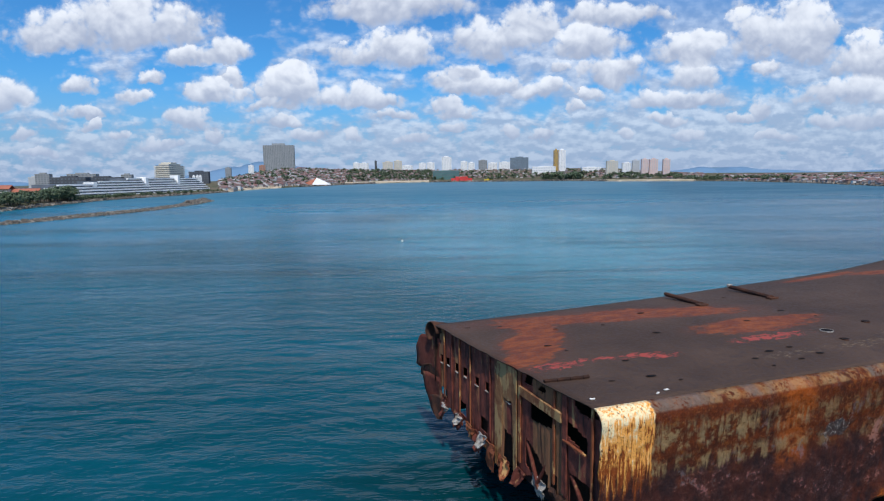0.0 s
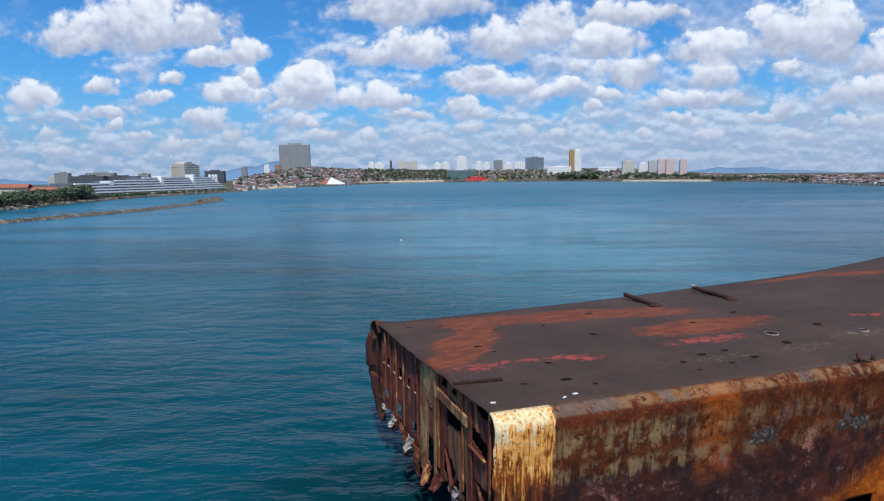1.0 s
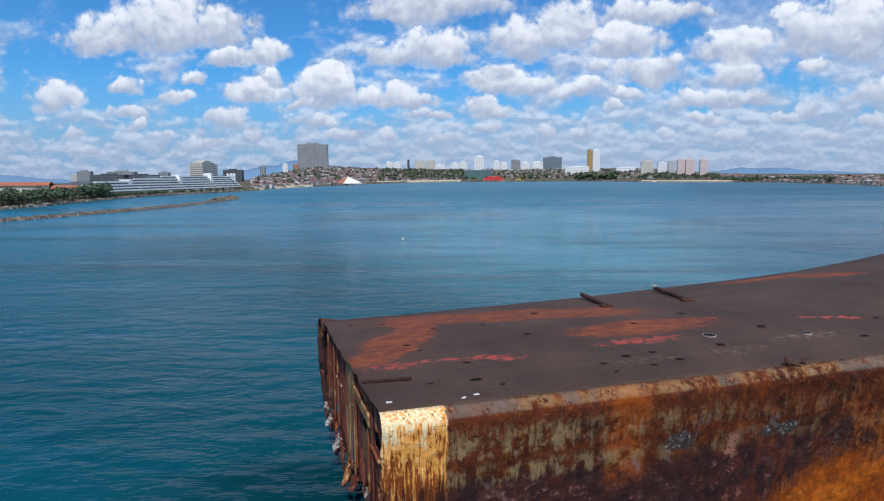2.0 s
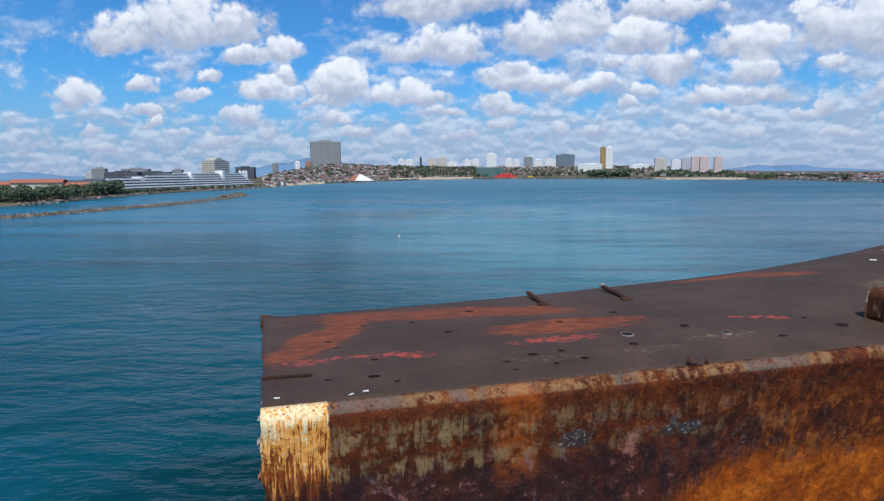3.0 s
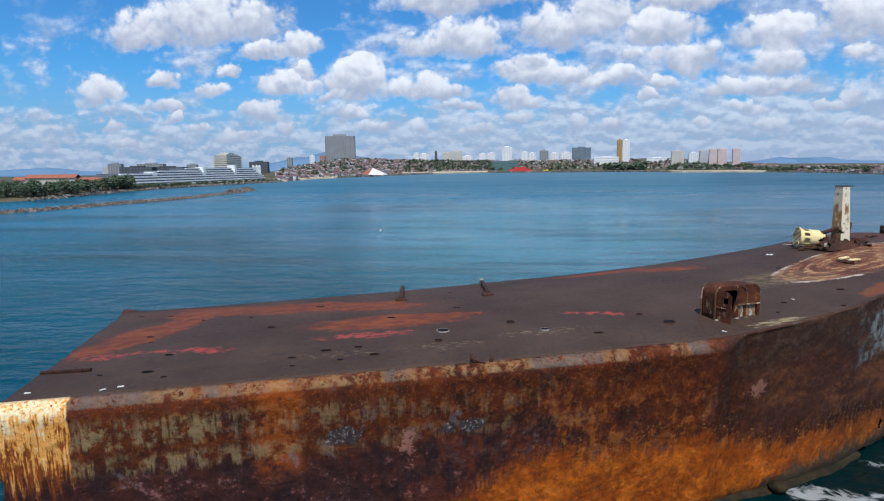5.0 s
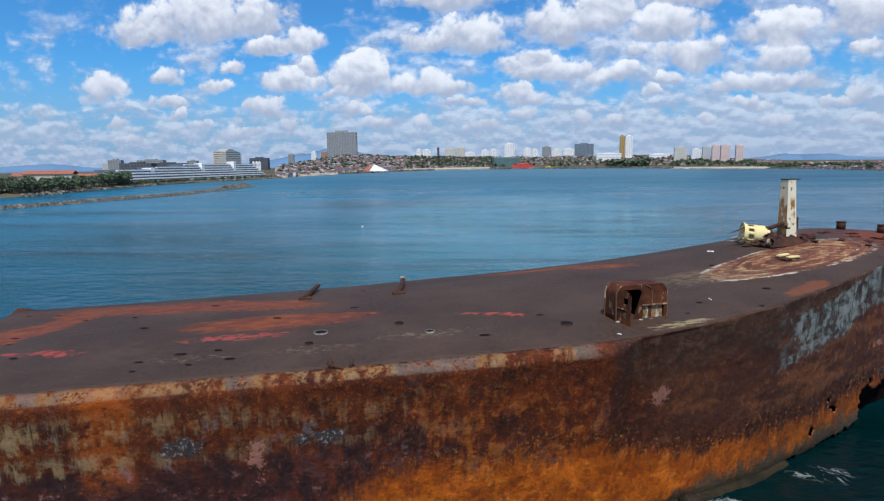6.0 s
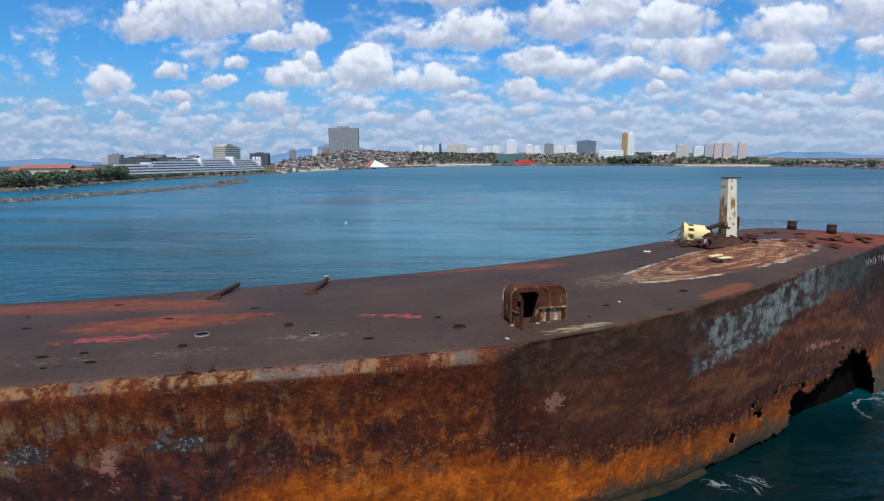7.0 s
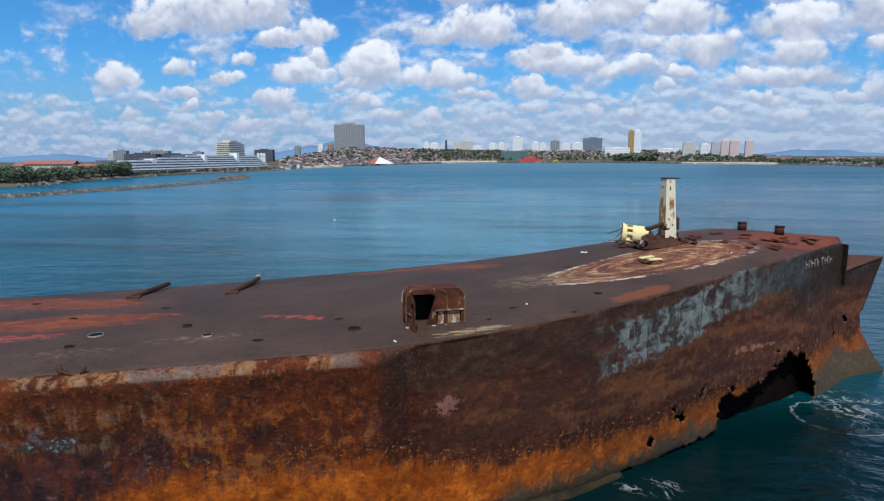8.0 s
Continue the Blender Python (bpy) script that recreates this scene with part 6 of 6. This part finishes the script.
def build_houses():
    random.seed(21)
    walls, roofs = bmesh.new(), bmesh.new()
    for b0, b1, e0, e1, count in ((-20.5, -9.5, 25, 640, 1150), (-9.5, -1.5, 70, 600, 560), (-1.5, 12, 130, 560, 360), (12, 24, 110, 480, 260), (25.5, 39, 12, 330, 620)):
        for _ in range(count):
            b = random.uniform(b0, b1)
            r = coast(b) + e0 + (e1 - e0) * random.random() ** 1.3
            x, y, z = shore(b, r)
            k = 0.55 if b0 > 25 else 0.68
            add_house(walls, roofs, x, y, z, random.uniform(9, 19) * k, random.uniform(8, 12) * k, random.uniform(3.2, 7.5) * k, random.uniform(-25, 25))
    tagged(mesh_object("house_walls", walls, HWALL), "cream, brown and white walls of close-set small houses", "houses", kind="stuff")
    tagged(mesh_object("house_roofs", roofs, HROOF), "red-brown tiled hip roofs of close-set small houses", "roofs", kind="stuff")


def add_tree(leaves, trunks, x, y, z, high, wide, far):
    """A tapered trunk with limbs under a crown of loose leaf clumps."""
    tube(trunks, (x, y, z - 1), (x + random.uniform(-0.4, 0.4), y, z + high * 0.6), 0.28, 5, 0.12)
    for _ in range(2):
        a = random.uniform(0, 6.3)
        tube(trunks, (x, y, z + high * 0.4), (x + wide * 0.3 * math.cos(a), y + wide * 0.3 * math.sin(a), z + high * 0.7), 0.14, 4, 0.05)
    for _ in range(44 if far else 260):
        v = Vector((random.gauss(0, 1), random.gauss(0, 1), random.gauss(0, 1))).normalized() * random.random() ** 0.4
        c = Vector((x + v.x * wide / 2, y + v.y * wide / 2, z + high * 0.62 + v.z * high * 0.38))
        q = Euler((random.uniform(-1, 1), random.uniform(-1, 1), random.uniform(0, 6.3))).to_matrix()
        k = random.uniform(0.10, 0.19) * wide * (1.0 if far else 0.38)
        f = [leaves.verts.new(c + q @ Vector(p) * k) for p in ((-1, -0.6, 0), (1, -0.6, 0.2), (1, 0.6, 0), (-1, 0.6, -0.2))]
        leaves.faces.new(f)


def build_trees():
    random.seed(33)
    for label, belts in (("dense green trees along the harbour shore", ((-52, -33.6, 8, 50, 190, 8), (-33.8, -32.2, 10, 50, 40, 10), (-32.0, -20.5, 5, 14, 110, 3.6))),
                         ("scattered dark green trees among the houses", ((-20.5, -9, 30, 560, 300, 8), (-9, -1, 50, 520, 330, 11))),
                         ("belt of dark green trees behind the far shore", ((-1, 15.5, 30, 460, 280, 10), (9.8, 13.4, 15, 80, 50, 20))),
                         ("green trees along the eastern shore", ((15.5, 22, 60, 300, 120, 11), (22, 30.5, 12, 160, 190, 7.5), (28, 38, 40, 300, 90, 6)))):
        leaves, trunks = bmesh.new(), bmesh.new()
        for b0, b1, e0, e1, count, high in belts:
            for _ in range(count):
                b = random.uniform(b0, b1)
                x, y, z = shore(b, coast(b) + random.uniform(e0, e1))
                h = high * random.uniform(0.65, 1.25)
                add_tree(leaves, trunks, x, y, z, h, h * random.uniform(0.75, 1.15), b0 > -32.5)
        w = thing("shore_trees", label, "trees", kind="stuff")
        tagged(part("foliage", leaves, LEAF, w), kind="stuff")
        tagged(part("trunks", trunks, TRUNK, w), kind="stuff")


def tower(name, label, x, y, wide, z0, z1, material, floors, bays, deep):
    """A block of flats or offices: shell, roof house, and a band of panes for every storey."""
    b, r = bearing(x, y)
    base = min(z0, ground_z(b, r)) - 1.0
    t = thing(name, label, name.replace("_", " "), pose(x, y, 0, 0, 0, -b * 0.6))
    bm = bmesh.new()
    box(bm, -wide / 2, wide / 2, 0, deep, base, z1, 0.2)
    part("wall", bm, material, t)
    bm = bmesh.new()
    box(bm, -wide * 0.22, wide * 0.2, deep * 0.2, deep * 0.7, z1, z1 + (z1 - z0) * 0.06 + 0.6, 0.1)
    part("roof_house", bm, material, t)
    step, cell = (z1 - max(z0, base + 1)) / floors, wide / bays
    for i in range(floors):
        bm = bmesh.new()
        zz = z1 - (i + 0.78) * step
        for k in range(bays):
            xx = -wide / 2 + (k + 0.18) * cell
            box(bm, xx, xx + cell * 0.5, -0.12, 0.25, zz, zz + step * 0.4)
        tagged(part("glazing", bm, APANE if material in (WHITET, BEIGET, PINKT, GREYW) else PANE, t), kind="stuff")
    return t


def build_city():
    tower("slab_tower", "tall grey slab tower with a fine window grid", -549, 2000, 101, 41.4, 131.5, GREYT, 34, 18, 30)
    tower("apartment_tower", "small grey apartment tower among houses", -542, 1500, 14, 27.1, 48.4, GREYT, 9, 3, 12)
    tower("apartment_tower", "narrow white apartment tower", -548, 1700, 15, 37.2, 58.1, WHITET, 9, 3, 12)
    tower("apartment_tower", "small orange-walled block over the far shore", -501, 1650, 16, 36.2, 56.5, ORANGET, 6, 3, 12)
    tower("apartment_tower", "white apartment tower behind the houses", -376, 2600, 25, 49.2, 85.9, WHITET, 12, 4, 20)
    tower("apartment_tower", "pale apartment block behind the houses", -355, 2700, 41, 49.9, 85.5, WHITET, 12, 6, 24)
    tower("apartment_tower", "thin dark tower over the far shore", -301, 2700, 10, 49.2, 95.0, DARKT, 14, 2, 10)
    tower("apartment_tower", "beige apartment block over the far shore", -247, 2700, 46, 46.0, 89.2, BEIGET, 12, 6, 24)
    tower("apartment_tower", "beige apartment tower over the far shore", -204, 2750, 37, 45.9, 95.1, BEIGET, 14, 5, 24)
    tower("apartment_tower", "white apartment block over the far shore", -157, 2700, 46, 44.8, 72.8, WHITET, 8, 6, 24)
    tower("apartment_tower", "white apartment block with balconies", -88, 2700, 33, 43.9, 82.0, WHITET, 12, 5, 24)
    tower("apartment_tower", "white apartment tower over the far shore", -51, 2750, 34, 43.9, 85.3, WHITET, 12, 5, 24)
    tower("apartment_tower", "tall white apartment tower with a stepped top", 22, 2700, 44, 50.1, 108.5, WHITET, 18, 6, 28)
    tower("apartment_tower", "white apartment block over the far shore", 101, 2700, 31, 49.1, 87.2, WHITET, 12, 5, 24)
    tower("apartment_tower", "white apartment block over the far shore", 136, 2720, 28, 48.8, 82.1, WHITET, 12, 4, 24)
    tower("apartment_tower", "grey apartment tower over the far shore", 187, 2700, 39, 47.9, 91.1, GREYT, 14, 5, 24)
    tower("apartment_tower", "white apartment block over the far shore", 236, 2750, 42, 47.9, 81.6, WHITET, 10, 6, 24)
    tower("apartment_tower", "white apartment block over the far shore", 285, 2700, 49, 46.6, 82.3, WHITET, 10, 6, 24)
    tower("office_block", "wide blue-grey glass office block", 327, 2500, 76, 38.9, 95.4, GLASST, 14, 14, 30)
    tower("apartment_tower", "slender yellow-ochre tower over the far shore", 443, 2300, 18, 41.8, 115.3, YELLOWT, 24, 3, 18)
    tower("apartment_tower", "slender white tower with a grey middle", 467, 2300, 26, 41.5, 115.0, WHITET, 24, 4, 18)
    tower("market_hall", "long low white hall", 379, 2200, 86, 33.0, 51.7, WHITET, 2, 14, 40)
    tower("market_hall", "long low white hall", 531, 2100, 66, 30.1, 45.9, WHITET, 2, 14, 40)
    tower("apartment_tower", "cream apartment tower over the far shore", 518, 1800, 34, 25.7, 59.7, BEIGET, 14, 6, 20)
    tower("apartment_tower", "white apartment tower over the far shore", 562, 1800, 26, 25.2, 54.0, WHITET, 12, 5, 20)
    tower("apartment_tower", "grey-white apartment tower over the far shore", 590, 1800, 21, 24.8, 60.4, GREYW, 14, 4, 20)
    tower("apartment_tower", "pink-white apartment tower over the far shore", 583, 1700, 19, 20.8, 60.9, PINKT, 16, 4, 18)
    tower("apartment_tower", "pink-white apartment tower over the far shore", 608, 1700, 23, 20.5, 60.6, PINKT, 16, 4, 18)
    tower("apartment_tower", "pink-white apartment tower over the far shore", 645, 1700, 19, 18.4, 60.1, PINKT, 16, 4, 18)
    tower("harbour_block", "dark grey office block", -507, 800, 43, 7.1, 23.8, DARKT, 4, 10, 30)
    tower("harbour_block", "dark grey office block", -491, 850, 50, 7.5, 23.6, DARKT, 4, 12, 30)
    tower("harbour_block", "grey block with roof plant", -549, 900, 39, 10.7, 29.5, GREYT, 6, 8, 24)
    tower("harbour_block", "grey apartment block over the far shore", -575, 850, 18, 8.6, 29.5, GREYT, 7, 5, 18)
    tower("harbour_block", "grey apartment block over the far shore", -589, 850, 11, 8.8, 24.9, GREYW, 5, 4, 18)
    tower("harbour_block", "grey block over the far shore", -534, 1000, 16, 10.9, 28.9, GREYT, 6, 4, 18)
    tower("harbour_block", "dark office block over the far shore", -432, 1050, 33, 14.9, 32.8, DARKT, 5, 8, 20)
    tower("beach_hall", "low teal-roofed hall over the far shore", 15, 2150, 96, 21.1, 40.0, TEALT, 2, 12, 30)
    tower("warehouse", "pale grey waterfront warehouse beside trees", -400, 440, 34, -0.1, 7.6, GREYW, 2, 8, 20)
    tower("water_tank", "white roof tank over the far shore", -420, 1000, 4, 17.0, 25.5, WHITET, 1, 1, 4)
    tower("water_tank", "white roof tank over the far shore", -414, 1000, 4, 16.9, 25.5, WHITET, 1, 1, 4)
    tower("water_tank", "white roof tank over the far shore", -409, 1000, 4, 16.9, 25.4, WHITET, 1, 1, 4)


def build_hotel():
    """The long white terraced hotel on the harbour shore, with striped storeys and a taller block behind."""
    a, b = Vector((-345, 512, 0)), Vector((-332, 850, 0))
    along = (b - a).length
    turn = math.degrees(math.atan2((b - a).y, (b - a).x))
    h = thing("terraced_hotel", "long white terraced hotel with striped balcony storeys", "hotel", pose(a.x, a.y, 0, 0, 0, turn))
    base = 1.2
    for k, x0 in enumerate((0, 3, 6, 10, 30, 95, 150)):
        x1 = along - (0, 1, 2, 4, 6, 8, 12)[k]
        back = 2.2 * k
        z = base + k * 2.8
        bm = bmesh.new()
        box(bm, x0 + 2, x1 - 2, back + 1.6, 36, z - 0.2, z + 2.8)
        part("glazing", bm, PANE, h)
        bm = bmesh.new()
        box(bm, x0, x1, back, back + 2.0, z + 1.2, z + 2.6, 0.1)
        part("balcony_band", bm, WHITET, h)
    for x, high in ((82, 15.5), (180, 20.5), (258, 23)):
        bm = bmesh.new()
        box(bm, x, x + 6, 9, 20, base + 6, base + high, 0.3)
        part("stair_tower", bm, WHITET, h)
    for k in range(8):
        z = 16.5 + k * 2.6
        bm = bmesh.new()
        box(bm, 262, 306, 22, 42, z, z + 1.6, 0.1)
        part("tower_band", bm, BEIGET, h)
        bm = bmesh.new()
        box(bm, 264, 304, 23, 41, z + 1.5, z + 2.65)
        part("tower_glazing", bm, PANE, h)
    for i, (x0, x1, z0, z1) in enumerate(((268, 300, 37.3, 39.7), (274, 290, 39.7, 41.6))):
        bm = bmesh.new()
        box(bm, x0, x1, 25, 39, z0, z1, 0.2)
        part("roof_house", bm, BEIGET, h)


def build_marquee(name, label, x, y, w, z0, z1, mats):
    t = thing(name, label, "tent", pose(x, y, 0, 0, 0, 0))
    for i, (k0, k1, mat) in enumerate(((-0.5, -0.12, mats[1]), (-0.12, 0.5, mats[0]))):
        bm = bmesh.new()
        peak = bm.verts.new((w * 0.02, 12, z1))
        ring = [bm.verts.new(p) for p in ((w * k0, -2, z0 + 1.5), (w * k1, -4, z0 + 1.5), (w * k1, 26, z0 + 1.5), (w * k0, 24, z0 + 1.5))]
        for p, q in zip(ring, ring[1:] + ring[:1]):
            bm.faces.new((p, q, peak))
        part("canopy", bm, mat, t)
    for k in (-0.48, -0.12, 0.2, 0.48):
        bm = bmesh.new()
        tube(bm, (w * k, 0, z0 - 2), (w * k, 0, z0 + 2), 0.25, 6)
        part("pole", bm, GREYW, t)


def build_stalls(name, label, x, y, w, z0, z1, mat, count):
    t = thing(name, label, "pavilion", pose(x, y, 0, 0, 0, 0))
    step = w / count
    for i in range(count):
        bm = bmesh.new()
        x0 = -w / 2 + i * step
        h = z1 - (z1 - z0) * (0.35 if i in (0, count - 1) else 0.0)
        box(bm, x0, x0 + step * 0.94, 0, 14, z0 - 1.5, h, 0.4)
        part("pavilion_block", bm, mat, t)


def add_rocks(bm, pts, wide, high, count, size):
    seg = [(Vector(p), Vector(q)) for p, q in zip(pts, pts[1:])]
    lens = [(q - p).length for p, q in seg]
    for _ in range(count):
        p, q = random.choices(seg, lens)[0]
        c = p.lerp(q, random.random())
        o = random.uniform(-1, 1)
        n = (q - p).normalized().cross(Vector((0, 0, 1)))
        k = size * random.uniform(0.6, 1.35)
        m = Matrix.Translation((c.x + n.x * o * wide, c.y + n.y * o * wide, high * (1 - abs(o)) - 0.15 * k)) @ Euler((random.random() * 6, random.random() * 6, random.random() * 6)).to_matrix().to_4x4()
        made = bmesh.ops.create_cube(bm, size=k)["verts"]
        for v in made:
            v.co = v.co * random.uniform(0.75, 1.2) + Vector((0, 0, random.uniform(-0.1, 0.1) * k))
        bmesh.ops.transform(bm, matrix=m, verts=made)


def build_rocks():
    random.seed(44)
    arm = [(-330, 170, 0), (-240, 196, 0), (-188, 225, 0), (-182, 258, 0), (-178, 300, 0), (-174, 350, 0), (-182, 420, 0), (-194, 482, 0)]
    bm = bmesh.new()
    add_rocks(bm, arm, 4.2, 1.15, 3400, 0.85)
    add_rocks(bm, arm[-2:], 6.0, 2.6, 620, 1.2)
    tagged(mesh_object("breakwater", bm, RUBBLE), "long low breakwater of brown and grey boulders", "breakwater", kind="stuff")
    bm = bmesh.new()
    rows = []
    for p, q in zip(arm, arm[1:] + [(-196, 490, 0)]):
        d = (Vector(q) - Vector(p)).normalized().cross(Vector((0, 0, 1)))
        rows.append([(p[0] + d.x * o, p[1] + d.y * o, z) for o, z in ((-6, -1.0), (-2.6, 0.75), (2.6, 0.75), (6, -1.0))])
    sheet(bm, rows)
    ob = mesh_object("breakwater_core", bm, ROCK)
    bmesh_up(ob)
    tagged(ob, "dark stone bed under the breakwater boulders", "breakwater", kind="structure")
    bm = bmesh.new()
    add_rocks(bm, [(*shore(b, coast(b) + 1)[:2], 0) for b in np.arange(-39, -19.5, 0.5)], 3.0, 1.6, 1100, 1.5)
    add_rocks(bm, [(*shore(b, coast(b) + 1)[:2], 0) for b in np.arange(-13.5, -6.0, 0.5)], 5.0, 3.4, 420, 4.0)
    add_rocks(bm, [(*shore(b, coast(b) + 1)[:2], 0) for b in np.arange(-1, 16.0, 0.5)], 6.0, 3.0, 420, 5.0)
    add_rocks(bm, [(*shore(b, coast(b) + 1)[:2], 0) for b in np.arange(23, 39, 0.5)], 3.0, 1.6, 500, 2.2)
    tagged(mesh_object("sea_wall_rocks", bm, RUBBLE), "brown boulder revetment along the shore", "sea wall", kind="stuff")


def build_villas():
    """Orange-roofed low buildings behind the harbour trees."""
    for x, y, w, d, z1 in ((-392, 500, 40, 16, 14.0), (-366, 512, 24, 14, 10.8), (-428, 520, 30, 14, 12.0)):
        v = thing("harbour_house", "low house with an orange tiled roof behind trees", "house", pose(x, y, 2.0, 0, 0, 20))
        bm = bmesh.new()
        box(bm, -w / 2, w / 2, 0, d, -2, z1 - 4, 0.1)
        part("wall", bm, BEIGET, v)
        bm = bmesh.new()
        rows = [[(-w / 2 - 1, y0, z) for y0, z in ((-1, z1 - 4.2), (d / 2, z1 - 1), (d + 1, z1 - 4.2))], [(w / 2 + 1, y0, z) for y0, z in ((-1, z1 - 4.2), (d / 2, z1 - 1), (d + 1, z1 - 4.2))]]
        sheet(bm, rows)
        ob = part("roof", bm, ROOFRED, v)
        mod = ob.modifiers.new("thickness", "SOLIDIFY")
        mod.thickness = 0.3
        for k in range(4):
            bm = bmesh.new()
            xx = -w / 2 + (k + 0.3) * w / 4
            box(bm, xx, xx + w * 0.1, -0.1, 0.3, 1.2, 2.8)
            part("window", bm, PANE, v)


RUBBLE = mixed_material("rubble_stone", [(0.125, 0.105, 0.085), (0.19, 0.165, 0.135), (0.085, 0.075, 0.064), (0.27, 0.245, 0.21), (0.15, 0.13, 0.105)])
build_land()
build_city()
build_hotel()
build_villas()
build_marquee("marquee", "white beach marquee with a red panel", -289, 1345, 66, 2.5, 20.0, (CANVAS, ROOFRED))
build_stalls("beach_pavilion", "bright red canvas pavilions on the shore", 69, 2062, 74, 2.5, 18.5, REDCLOTH, 5)
build_stalls("beach_pavilion", "yellow canvas shelter on the shore", 162, 2058, 30, 3.0, 10.5, YELLOWC, 3)
build_rocks()
build_houses()
build_trees()


def build_buoy():
    b = thing("buoy", "small white mooring buoy far out on the water", "buoy", pose(-11, 158, 0))
    bm = bmesh.new()
    bmesh.ops.create_uvsphere(bm, u_segments=12, v_segments=8, radius=0.3, matrix=Matrix.Translation((0, 0, 0.2)))
    part("float", bm, WHITE, b, "", True)
    bm = bmesh.new()
    tube(bm, (0, 0, 0.4), (0, 0, 0.75), 0.05, 6)
    part("stem", bm, WHITE, b)


build_buoy()
